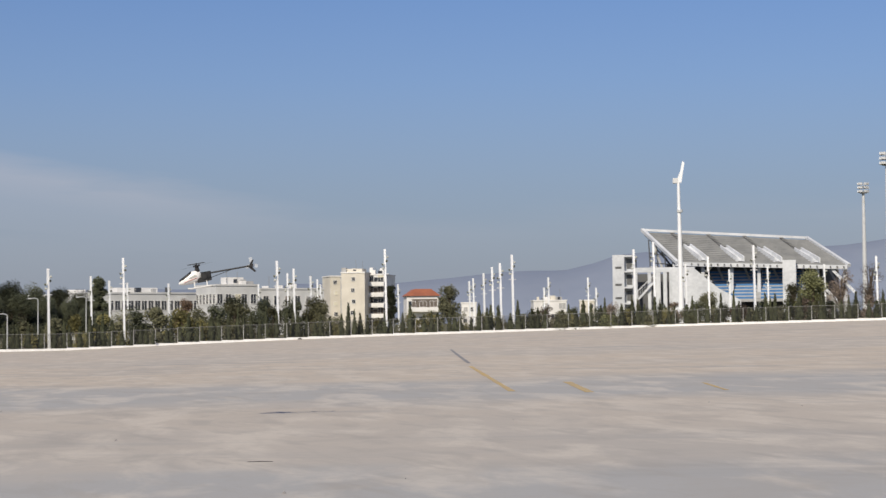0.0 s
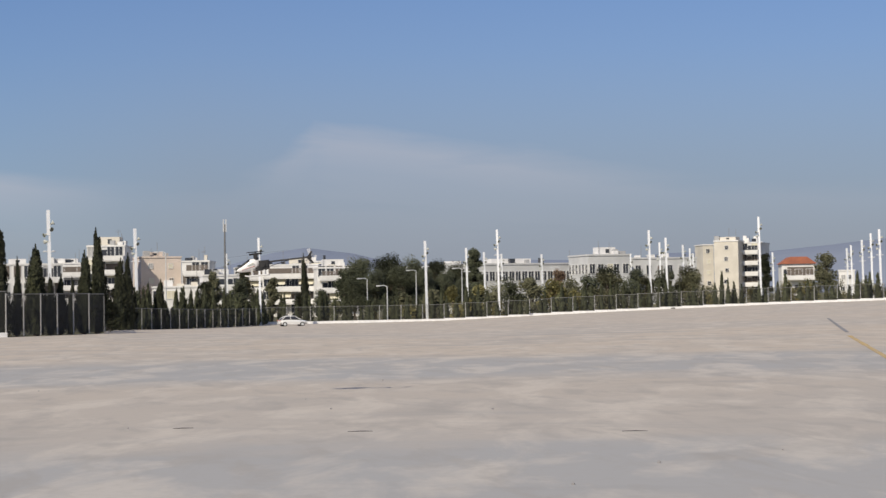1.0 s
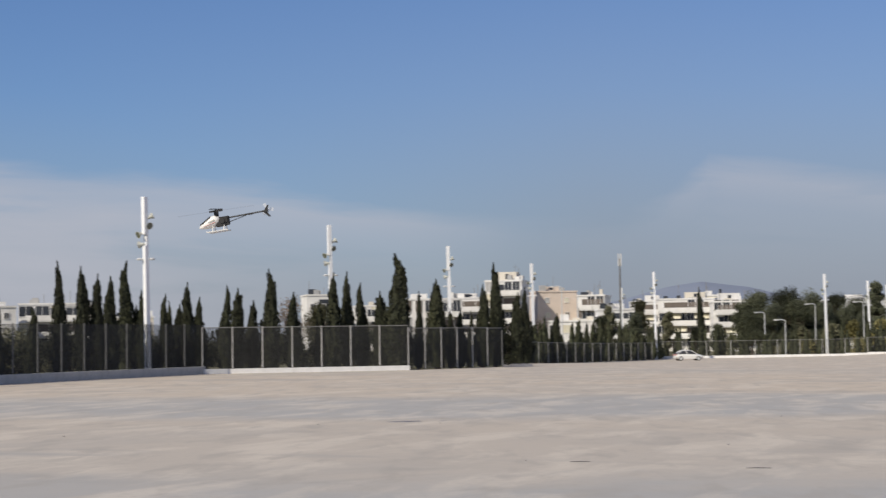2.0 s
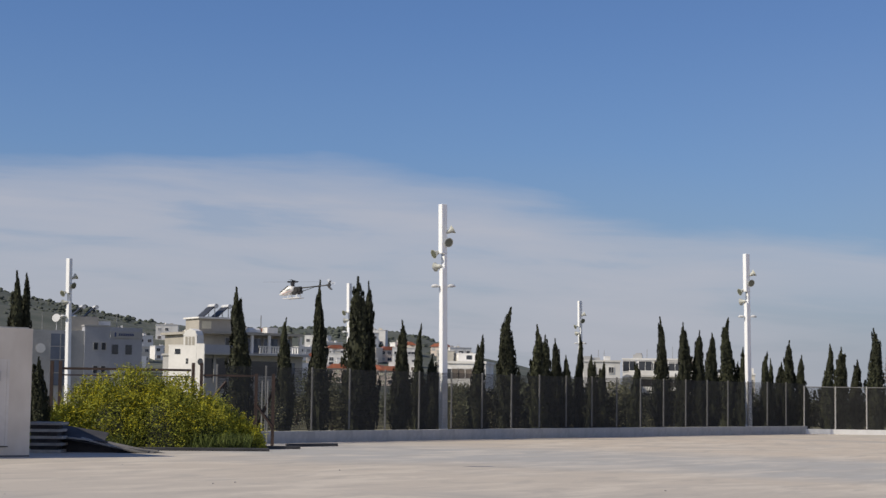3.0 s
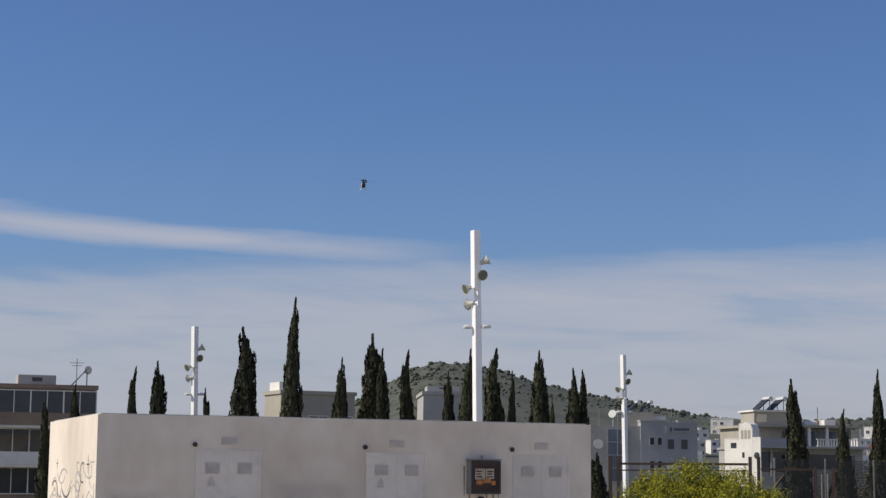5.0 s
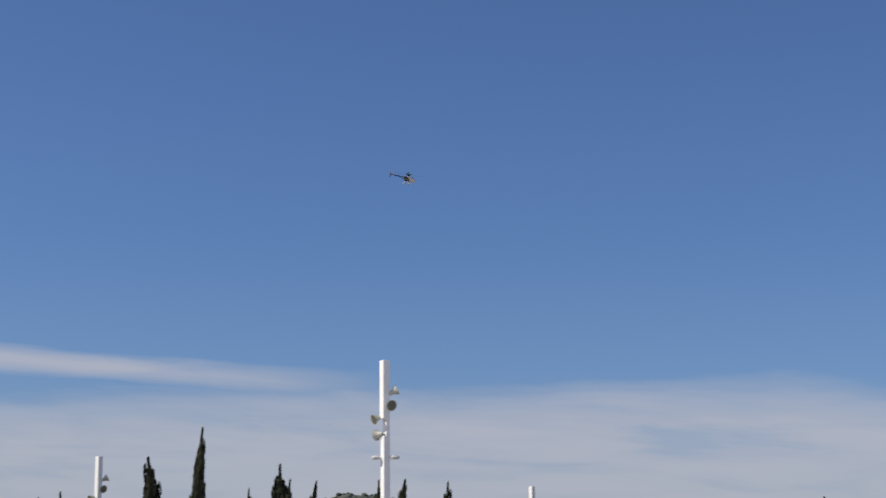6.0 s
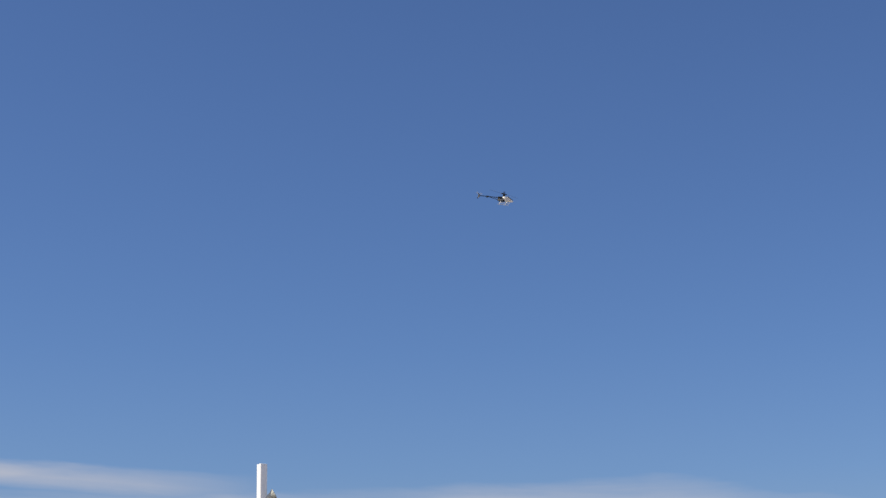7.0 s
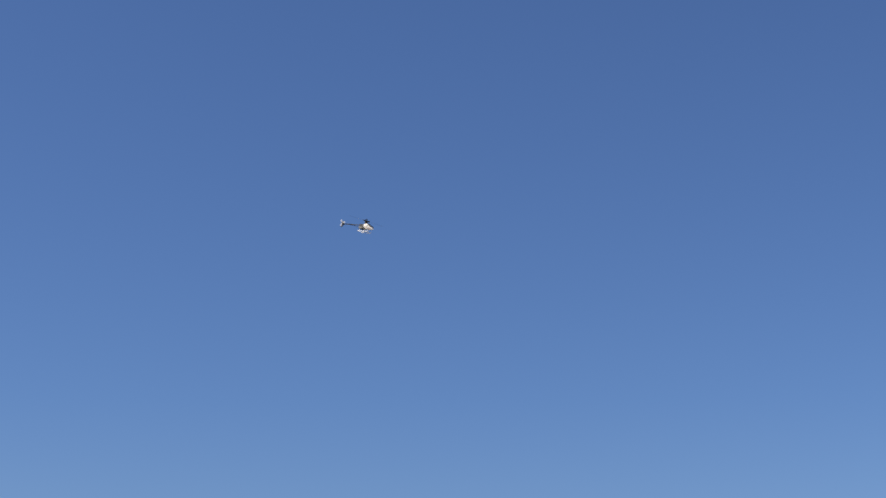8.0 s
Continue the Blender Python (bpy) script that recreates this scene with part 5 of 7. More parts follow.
def office_block():
    """A two-winged blue-grey block with a glazed stair bay and roof plant."""
    o = thing("office_block", "blue-grey clad office block with a glazed bay and roof plant", "building", spot(-5.98, 205, 10), "buildings beyond the lot")
    part("wall", Shape().box(0, 0, -0.5, 2.9, 9, 9.05), W_BLUE, o)
    part("wing", Shape().box(0, 0, -0.5, 3.9, 8, 9.0), W_BLUE, o, "right wing set at an angle", at=pose(2.902, 0.0, 0, 0, 0, 9))
    part("left_wing", Shape().box(-5.9, 0.25, -0.5, -0.002, 8, 8.5), W_GREY, o, "grey left wing")
    part("end_wall", Shape().box(-6.6, 0.6, -0.5, -5.902, 7, 9.0), W_WHITE, o)
    part("round_sign", Shape().tube([(-4.9, 0.248, 6.4), (-4.9, 0.2, 6.4)], 0.55, 16), W_WHITE, o, "white round sign")
    bay = part("glazed_bay", Shape().box(-3.9, 0.12, 2.2, -1.5, 0.248, 8.1), GLASSBLUE, o, "blue-tinted glazing")
    for x in (-3.9, -2.75, -1.6):
        part("mullion", Shape().box(x, 0.08, 2.2, x + 0.1, 0.118, 8.1), W_GREY, bay)
    for z in (3.6, 5.1, 6.6):
        part("transom", Shape().box(-3.9, 0.09, z, -1.5, 0.118, z + 0.09), W_GREY, bay)
    for x in (1.0, 1.9):
        for z in (3.6, 6.3):
            framed_opening(o, x, z, x + 0.6, z + 0.95, 0)
    fascia = part("fascia", Shape().box(0.0, -0.10, 7.75, 3.9, -0.005, 8.55), W_GREY, o, "pale sign band", at=pose(2.902, 0.0, 0, 0, 0, 9))
    part("sign_bar", Shape().box(0.5, -0.13, 7.9, 0.7, -0.104, 8.4), SIGNBLUE, fascia)
    for k in range(7):
        part("sign_bar", Shape().box(1.0 + 0.27 * k, -0.13, 8.02, 1.2 + 0.27 * k, -0.104, 8.3), SIGNBLUE, fascia)
    for x in (0.25, 1.9):
        part("wing_window", Shape().box(x, -0.05, 5.9, x + 0.75, -0.004, 7.0), GLASS, o, at=pose(2.902, 0.0, 0, 0, 0, 9))
    part("wing_window", Shape().box(2.2, -0.05, 2.6, 3.0, -0.004, 3.9), GLASS, o, at=pose(2.902, 0.0, 0, 0, 0, 9))
    part("pale_panel", Shape().box(0.1, -0.05, 1.6, 1.9, -0.004, 4.1), W_WHITE, o, at=pose(2.902, 0.0, 0, 0, 0, 9))
    part("roof_edge", Shape().box(-0.08, -0.08, 9.052, 2.86, 9.0, 9.2), W_GREY, o)
    part("roof_house", Shape().box(-1.4, 2.0, 8.502, 1.9, 5, 10.2), W_BEIGE, o)
    part("roof_house", Shape().box(1.902, 2.6, 9.202, 3.4, 5, 9.75), W_WHITE, o)
    part("dish", Shape().tube([(-3.0, 1.5, 9.9), (-3.1, 1.35, 9.95)], [0.1, 0.5], 10).tube([(-3.0, 1.5, 8.5), (-3.0, 1.5, 9.9)], 0.04, 5), POLEGREY, o)
    for x in (-4.4, -2.2, 4.2):
        part("roof_pole", Shape().tube([(x, 3, 8.5), (x, 3, 10.6)], 0.04, 5), ZINC, o)
    for x in (-1.2, 0.3):
        h = thing("solar_heater", "rooftop solar water heater with dark tilted panels and a tank", "solar heater", spot(-5.98, 205, 10) @ pose(x, 2.4, 10.25))
        part("panel", Shape().prism([(0, 0), (0.07, -0.05), (1.30, 1.05), (1.22, 1.12)], 0, 1.7), SOLAR, h)
        part("tank", Shape().tube([(1.42, 0.0, 1.12), (1.42, 1.7, 1.12)], 0.24, 10), POLEGREY, h)
        for y in (0.1, 1.55):
            part("leg", Shape().box(1.28, y, -0.04, 1.34, y + 0.06, 0.95), ZINC, h)
            part("base_rail", Shape().box(0, y, -0.05, 1.279, y + 0.06, 0.02), ZINC, h)


def town():
    # beside the substation
    corner_villa()
    villa_annex()
    office_block()
    building("villa", "two-storey white villa with long balconies", 6.3, 214, -8, 5.0, 8, 5.6, 2, 3, W_WHITE, "wide", balcony=0.9, extras=((0.2, 2, 2.6, 3, 1.0, W_WHITE),))
    building("apartment_house", "white apartment house with square windows", 10.75, 290, 6, 6.0, 9, 7.6, 3, 2, W_WHITE, "small")
    building("apartment_house", "white modern building with long dark window bands", 12.6, 300, -6, 12.5, 10, 8.2, 3, 5, W_WHITE, "band", balcony=0.9)
    building("apartment_house", "small pale house among the cypresses", 15.0, 310, 0, 7, 8, 6.0, 2, 3, W_CREAM, "wide")
    # behind the substation
    building("apartment_house", "brown apartment house with recessed balconies and rooftop tanks", -25.6, 125, 6, 9.0, 9, 8.0, 3, 4, W_BROWN, "band", balcony=0.95, extras=((0.5, 1, 2.6, 2, 0.7, W_GREY),))
    roof_clutter(-24.6, 125, 0.5, 8.3)
    building("house", "low beige house with a shaded veranda", -16.45, 140, 24, 6.4, 3.4, 8.6, 2, 3, W_BEIGE, "wide", extras=((-2.2, 1, 1.5, 2, 0.7, W_WHITE),))
    building("house", "grey house gable behind the cypresses", -12.35, 150, 5, 3.6, 7, 9.2, 2, 2, W_GREY, "small", extras=((0, 1, 2.8, 3, 0.5, W_GREY),))
    # along the far fence
    building("apartment_house", "white apartment house with small balconies", 20.95, 340, 8, 4.4, 9, 10.6, 3, 2, W_WHITE, "small", balcony=0.5)
    building("apartment_house", "cream flats with shaded windows", 24.7, 330, 4, 11.0, 10, 9.6, 3, 6, W_WHITE, "tall", balcony=0.6, extras=((-2.5, 2, 3, 3, 0.9, W_WHITE),))
    building("apartment_house", "tall cream apartment block with stacked balconies", 27.0, 330, -10, 7.0, 9, 13.0, 5, 4, W_WHITE, "tall", balcony=0.8, extras=((0.4, 2, 3.6, 4, 1.6, W_CREAM), (2.4, 3, 1.6, 2, 0.9, W_WHITE)))
    building("apartment_house", "peach rendered block with few windows", 28.75, 340, 12, 7.8, 9, 11.3, 4, 2, W_PEACH, "small", extras=((-0.8, 2, 3.2, 3, 0.9, W_PEACH),))
    building("apartment_house", "white and peach block with balconies", 29.85, 335, -8, 5.2, 9, 10.4, 4, 3, W_WHITE, "tall", balcony=0.9)
    building("house", "white house with wide eaves and long balcony", 30.75, 300, 5, 7.0, 8, 7.2, 3, 3, W_WHITE, "wide", balcony=0.9, extras=((-1.0, 2, 4, 3, 0.9, W_WHITE),))
    building("apartment_house", "white terraced flats with canvas awnings", 32.9, 345, -6, 11.0, 10, 10.0, 4, 6, W_WHITE, "tall", balcony=0.95, awnings=((-3.0, 1, 3.2), (-3.5, 2, 2.6), (1.8, 2, 2.8)), extras=((1.5, 3, 4, 3, 1.2, W_CREAM),))
    building("apartment_house", "white flats with long awnings and a penthouse", 34.5, 335, 5, 8.5, 10, 9.2, 4, 5, W_WHITE, "tall", balcony=0.95, awnings=((-2.0, 1, 5.5), (0.5, 2, 2.2)), extras=((-1, 2, 4, 3, 1.5, W_WHITE),))
    building("apartment_house", "white flats with stacked balconies behind the villas", 22.6, 345, 5, 5.0, 9, 8.6, 3, 2, W_WHITE, "tall", balcony=0.6)
    building("apartment_house", "pale flats half hidden by cypresses", 25.9, 350, -5, 6.0, 9, 10.2, 4, 3, W_WHITE, "wide", balcony=0.9, extras=((0, 2, 2.4, 3, 0.8, W_WHITE),))
    building("apartment_house", "white stepped flats with balconies", 31.75, 350, 6, 6.5, 9, 9.6, 4, 3, W_WHITE, "tall", balcony=0.92, awnings=((-1.6, 2, 2.6),), extras=((0.8, 2, 2.6, 3, 1.1, W_WHITE),))
    building("apartment_house", "white flats with brown awnings", 33.7, 352, 3, 6.0, 9, 10.8, 4, 3, W_WHITE, "wide", balcony=0.9, awnings=((-2.4, 3, 3.6),))
    building("house", "low white house behind the hedge", 29.3, 300, 0, 9.0, 7, 5.2, 2, 4, W_WHITE, "wide")
    for az, d, h in ((33.6, 345, 12.0), (34.8, 335, 11.0), (27.4, 330, 15.6), (30.1, 335, 12.0), (-24.2, 125, 9.6)):
        a = thing("tv_antenna", "thin rooftop television antenna", "antenna", spot(az, d, 0, h - 1.2) @ pose(0, 4, 0))
        part("mast", Shape().tube([(0, 0, -0.8), (0, 0, 2.0)], 0.03, 5), ZINC, a)
        part("arm", Shape().tube([(-0.5, 0, 1.7), (0.5, 0, 1.7)], 0.02, 5).tube([(-0.35, 0, 1.5), (0.35, 0, 1.5)], 0.02, 5), ZINC, a)
    # long school with its upper block
    building("school", "long low pale school with a row of square windows", 40.65, 325, 24, 26, 12, 8.4, 2, 20, W_STONE, "school", extras=((-2, 3, 8, 4, 0.9, W_WHITE),))
    building("school_wing", "cream school wing with rooftop plant room", 43.3, 318, 22, 8.0, 10, 9.1, 2, 5, W_STONE, "school", extras=((0.5, 2, 3.2, 3, 1.3, W_WHITE),), end_bays=6)
    building("school_wing", "pale school end block", 45.1, 326, 20, 12.5, 10, 8.2, 2, 6, W_STONE, "school", end_bays=6)
    a = building("apartment_block", "cream apartment block with a blank gable and balconies", 47.07, 420, -14, 5.8, 12, 13.4, 5, 1, W_CREAM, "small", extras=((0.2, 1, 3.8, 4, 0.8, W_CREAM),))
    building("apartment_block", "white balcony side of the apartment block", 47.80, 424, -12, 4.9, 12, 12.8, 5, 2, W_WHITE, "tall", balcony=0.95, extras=((-1.2, 1, 0.8, 1, 1.6, W_WHITE), (1.4, 1, 0.9, 1, 1.4, W_WHITE)))
    building("apartment_block", "beige stair side of the apartment block", 46.50, 424, 14, 2.6, 8, 12.8, 5, 1, W_CREAM, "small")
    building("house", "white house with a red tile roof", 49.35, 405, 6, 7.5, 8, 7.2, 2, 3, W_WHITE, "wide", balcony=0.9, roof="tile")
    building("house", "small white cottage behind the shrubs", 50.85, 390, 0, 3.4, 6, 5.0, 2, 2, W_WHITE, "small")
    building("house", "low white house among shrubs", 53.5, 425, 6, 8.0, 7, 5.2, 2, 4, W_WHITE, "wide", extras=((0.5, 2, 3.4, 3, 0.8, W_WHITE),))
    building("house", "small cream house behind the shrubs", 54.7, 405, -5, 3.4, 6, 4.8, 2, 2, W_CREAM, "small")
    for az, d, w, h in ((38.2, 330, 3.0, 9.6), (39.0, 345, 5.0, 9.2), (36.9, 350, 4.0, 9.3)):
        building("house", "white house top above the trees", az, d, 0, w, 6, h, 3, 2, W_WHITE, "small")


NEAR_HILL = [(-28, 8), (-22, 20), (-18, 30), (-15.5, 46), (-14.2, 58), (-13.4, 67), (-12.6, 70.5), (-11.6, 69.5), (-10.3, 65), (-9.0, 58.5), (-7.8, 53.5), (-6.2, 49), (-4.3, 42), (-2.4, 39), (0.3, 39), (2.5, 39.5), (4.0, 37.5), (5.1, 34), (6.8, 24), (10, 12), (14, 4)]


def hill_z(az, d):
    """Height of the near hill's slope."""
    h = float(np.interp(az, [c[0] for c in NEAR_HILL], [c[1] for c in NEAR_HILL]))
    f = min(1.0, max(0.0, (d - 480) / 520))
    return h * f ** 1.5 - 0.3


def near_hill():
    s = Shape()
    n, rows = 170, 40
    for i in range(rows + 1):
        for j in range(n + 1):
            az, d = -28 + 42 * j / n, 460 + 700 * i / rows
            x, y = polar(az, d)
            k = noise.fractal(Vector((x, y, 3)) * 0.02, 1.0, 2.0, 4) * 1.5 * max(0.0, min(1.0, (d - 600) / 300))
            s.v.append((x, y, hill_z(az, d) + k))
    for i in range(rows):
        for j in range(n):
            a = i * (n + 1) + j
            s.f.append((a, a + 1, a + n + 2, a + n + 1))
    me = bpy.data.meshes.new("hill")
    me.from_pydata(s.v, [], s.f)
    me.materials.append(HILL)
    me.polygons.foreach_set("use_smooth", [True] * len(me.polygons))
    tagged(new("hill", me), "scrub-covered grey-green hill above the town", "hill", kind="structure")


def hillside(name, label, material, az0, az1, d, crest, depth, seed, group="far hills"):
    """A ridge: crest is a list of (direction, height) joined smoothly, with a rough surface."""
    s = Shape()
    n, rows = 150, 16
    rng = random.Random(seed)
    for i in range(rows + 1):
        f = i / rows
        for j in range(n + 1):
            az = az0 + (az1 - az0) * j / n
            h = float(np.interp(az, [c[0] for c in crest], [c[1] for c in crest]))
            x, y = polar(az, d + depth * f)
            rise = math.sin(min(1.0, f * 1.25) * math.pi / 2)
            k = 1 + 0.03 * noise.fractal(Vector((x, y, seed)) * (9.0 / d), 1.0, 2.0, 4) * rise
            s.v.append((x, y, -2 + (h + 2) * rise * k))
    for i in range(rows):
        for j in range(n):
            a = i * (n + 1) + j
            s.f.append((a, a + 1, a + n + 2, a + n + 1))
    me = bpy.data.meshes.new(name)
    me.from_pydata(s.v, [], s.f)
    me.materials.append(material)
    me.polygons.foreach_set("use_smooth", [True] * len(me.polygons))
    tagged(new(name, me), label, "hill", kind="structure")


def hill_woods():
    """Scrub and small pines along the crest of the near hill."""
    rng = random.Random(8)
    s = Shape()
    for _ in range(3000):
        az = rng.uniform(-17.0, 6.5)
        d = 760 + 280 * rng.random() ** 0.45
        x, y = polar(az, d)
        if noise.noise(Vector((x, y, 0)) * 0.012) < rng.uniform(-0.5, 0.15):
            continue
        z, r = hill_z(az, d), 0.5 + 1.3 * rng.random() ** 2.0
        top = r * rng.uniform(0.35, 0.7) * (2.0 if d > 970 else 1.0)
        s.tube([(x, y, z - 0.6), (x, y, z + top * 0.45), (x + rng.uniform(-0.3, 0.3) * r, y, z + top * 0.8), (x, y, z + top)], [r * 0.8, r, r * 0.7, r * 0.15], 6)
    ob = new("hill_scrub", s.mesh("hill_scrub", SCRUB, smooth=True))
    tagged(ob, "dark scrub and pines scattered over the hill", "scrub", kind="stuff")


def hill_houses():
    rng = random.Random(21)
    models = []
    for wall, w, h, roof in ((W_WHITE, 9, 6, None), (W_CREAM, 8, 6.5, None), (W_WHITE, 11, 8, None), (W_PEACH, 8, 5.5, "tile")):
        models.append((wall, w, h, roof))
    for i in range(64):
        az = rng.uniform(-4.8, 6.5) if i < 28 else (rng.uniform(-9, -4) if i < 34 else rng.uniform(-3.5, 5.8))
        d = rng.uniform(620, 900)
        wall, w, h, roof = models[i % 4]
        x, y = polar(az, d)
        b = building("house", "small " + ("red-roofed peach" if roof else ("flat-roofed cream" if wall is W_CREAM else "flat-roofed white")) + " house on the hillside", az, d, rng.uniform(-25, 25), w, 8, h, 2, 3, wall, "wide", roof=roof)
        b.matrix_basis = Matrix.Translation((0, 0, hill_z(az, d) - ground_z(x, y) - 0.2)) @ b.matrix_basis


def stadium():
    """Open grandstand: a raked bare upper tier on frames over blue seating."""
    root = thing("grandstand", "concrete grandstand with a raked grey upper tier over blue seats", "grandstand", spot(59.62, 330, -3))
    rows = 15
    x0, x1 = -18.6, 12.5

    def rake(f, side):        # from the high back edge to the low front edge
        return Vector(((x0 if side < 0 else x1) + 7.0 * f, 9.0 - 11.0 * f, (16.9 if side < 0 else 14.8) - (6.2 if side < 0 else 5.2) * f))
    for i in range(rows):
        a, b = rake(i / rows, -1), rake(i / rows, 1)
        c, e = rake((i + 1) / rows, 1), rake((i + 1) / rows, -1)
        s = Shape()
        up = Vector((0, 0, 0.22))
        s.quad(a, b, c + up * 1.3, e + up * 1.3).quad(e + up * 1.3, c + up * 1.3, c - up * 1.1, e - up * 1.1)
        row = part("terrace_step", s, STANDGREY, root)
        k = 0.55
        p, q = a.lerp(e + up * 1.3, k), b.lerp(c + up * 1.3, k)
        lift = Vector((0, -0.01, 0.02))
        # dark strip along each tread paints the shadow line between benches
        part("row_shade", Shape().quad(p + lift, q + lift, b.lerp(c + up * 1.3, 0.97) + lift, a.lerp(e + up * 1.3, 0.97) + lift), STANDDARK, row)
    part("soffit", Shape().quad(rake(0, -1) - Vector((0, 0, 0.5)), rake(0, 1) - Vector((0, 0, 0.5)), rake(1, 1) - Vector((0, 0, 0.6)), rake(1, -1) - Vector((0, 0, 0.6))), STANDGREY, root)
    for side in (-1, 1):
        p, q = rake(-0.05, side), rake(1.05, side)
        part("edge_beam", Shape().tube([p + Vector((0, 0, 0.2)), q + Vector((0, 0, 0.2))], 0.42, 4), STANDWHITE, root, "white edge beam")
    part("back_beam", Shape().tube([rake(-0.03, -1) + Vector((0, 0, 0.3)), rake(-0.03, 1) + Vector((0, 0, 0.3))], 0.32, 4), STANDWHITE, root)
    part("front_beam", Shape().tube([rake(1, -1) - Vector((0, 0, 0.4)), rake(1, 1) - Vector((0, 0, 0.4))], 0.5, 4), STANDWHITE, root)
    for f in (0.17, 0.39, 0.61, 0.83):
        # an entrance between slanting white walls, and the stair that climbs from it
        p, q = rake(0.98, -1).lerp(rake(0.98, 1), f), rake(0.50, -1).lerp(rake(0.50, 1), f)
        side = Vector((1, 0, 0))
        up = Vector((0, 0, 1))
        walls = Shape()
        for dx in (-0.75, 0.45):
            a, b = p + side * dx, q + side * dx
            for o in (0.0, 0.22):
                walls.quad(a + side * o - up * 0.2, b + side * o - up * 0.2, b + side * o + up * 0.75, a + side * o + up * 1.15)
            walls.quad(b - up * 0.2, b + side * 0.22 - up * 0.2, b + side * 0.22 + up * 0.75, b + up * 0.75)
            walls.quad(a + up * 1.15, b + up * 0.75, b + side * 0.22 + up * 0.75, a + side * 0.22 + up * 1.15)
            walls.quad(a - up * 0.2, a + side * 0.22 - up * 0.2, a + side * 0.22 + up * 1.15, a + up * 1.15)
        walls.quad(q - side * 0.53 + up * 0.32, q + side * 0.45 + up * 0.32, p + side * 0.45 + up * 0.32, p - side * 0.53 + up * 0.32)
        part("entrance", walls, STANDWHITE, root, "white-walled entrance in the tier")
        stair = part("stair", Shape().quad(q - side * 0.5 + up * 0.30, q + side * 0.3 + up * 0.30, rake(0.03, -1).lerp(rake(0.03, 1), f) + side * 0.3 + up * 0.36, rake(0.03, -1).lerp(rake(0.03, 1), f) - side * 0.5 + up * 0.36), STANDDARK, root)
        for k in range(9):
            c = q.lerp(rake(0.03, -1).lerp(rake(0.03, 1), f), (k + 0.5) / 9) + up * 0.36
            part("stair_step", Shape().box(c.x - 0.4, c.y - 0.2, c.z, c.x + 0.25, c.y + 0.2, c.z + 0.16), STANDGREY, stair)
    # steel frames under the overhanging end
    truss = part("truss", Shape().tube([rake(0.25, -1) - Vector((0, 0, 0.7)), (-12.5, 4.0, 9.5)], 0.14, 5).tube([rake(0.55, -1) - Vector((0, 0, 0.7)), (-12.5, 4.0, 9.5)], 0.14, 5), STEELDARK, root, "dark steel truss under the tier")
    for f in (0.15, 0.40, 0.65, 0.9):
        q = rake(f, -1) - Vector((0, 0, 0.6))
        part("truss_post", Shape().tube([tuple(q), (q.x + 0.3, q.y, 9.4)], 0.12, 5), STEELDARK, truss)
    part("truss_rail", Shape().tube([(-17.0, 5.0, 12.6), (-9.0, 0.0, 11.4)], 0.10, 5).tube([(-16.5, 5.0, 10.8), (-9.0, 0.0, 10.0)], 0.10, 5), STEELDARK, truss)
    for k in range(26):
        c = rake(1.0, -1).lerp(rake(1.0, 1), (k + 0.5) / 26)
        part("parapet_slot", Shape().box(c.x - 0.12, c.y - 0.56, c.z - 0.55, c.x + 0.12, c.y - 0.505, c.z - 0.2), STANDDARK, root)
    part("end_brace", Shape().tube([(16.5, -1.5, 9.2), (21.0, -3.0, 4.4)], 0.35, 4), STANDWHITE, root, "sloping white brace")
    part("end_brace", Shape().tube([(13.5, -1.5, 7.6), (19.0, -3.0, 1.6)], 0.3, 4), STANDWHITE, root)
    part("end_ramp", Shape().prism([(12.5, -0.5), (20.5, -0.5), (18.0, 3.2), (12.5, 6.2)], 0.4, 1.0), W_GREY, root)
    for f in (0.0, 0.17, 0.34, 0.5, 0.67, 0.84, 1.0):
        p, q = rake(0.95, -1).lerp(rake(0.95, 1), f), rake(0.3, -1).lerp(rake(0.3, 1), f)
        part("pillar", Shape().box(p.x - 0.3, p.y + 0.3, -0.5, p.x + 0.3, p.y + 1.1, p.z - 0.7), STANDWHITE, root)
        part("raker", Shape().tube([(p.x, p.y + 2.5, 3.0), tuple(q - Vector((0, 0, 0.6)))], 0.28, 4), W_GREY, root)
    # lower tier
    for i in range(9):
        z, y = 9.0 - i * 0.62, 4.5 - i * 0.95
        part("tread", Shape().box(-6.0 + i * 0.3, y, z - 0.9, 12.0, y + 1.0, z - 0.35), W_GREY, root)
        part("seat_bank", Shape().box(-5.8 + i * 0.3, y + 0.35, z - 0.34, 3.0, y + 0.85, z + 0.02).box(3.9, y + 0.35, z - 0.34, 11.5, y + 0.85, z + 0.02), SEATBLUE, root, "rows of blue plastic seats")
    part("side_wall", Shape().prism([(-12.0, -0.5), (0.5, -0.5), (0.5, 3.4), (-3.5, 5.6), (-8.0, 9.4), (-12.0, 9.4)], -5.4, -4.9), STANDWHITE, root, "white slanting side wall")
    # wall coloured dark to hold the shade below the upper tier
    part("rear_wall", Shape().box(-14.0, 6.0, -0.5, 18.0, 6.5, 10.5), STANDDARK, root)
    part("stair_tower", Shape().box(8.0, -5.2, -0.5, 10.4, -2.6, 10.6), STANDWHITE, root)
    # block at the end: a slab with slit windows and open landings at its side
    part("end_block", Shape().box(-23.4, -2, -0.5, -21.2, 5, 12.2), STANDWHITE, root)
    part("end_block_back", Shape().box(-21.198, -0.6, -0.5, -19.6, 5, 12.1), STANDWHITE, root)
    for z in (2.9, 5.9, 8.9, 11.8):
        part("landing", Shape().box(-21.198, -2, z, -19.6, -0.602, z + 0.32), STANDWHITE, root)
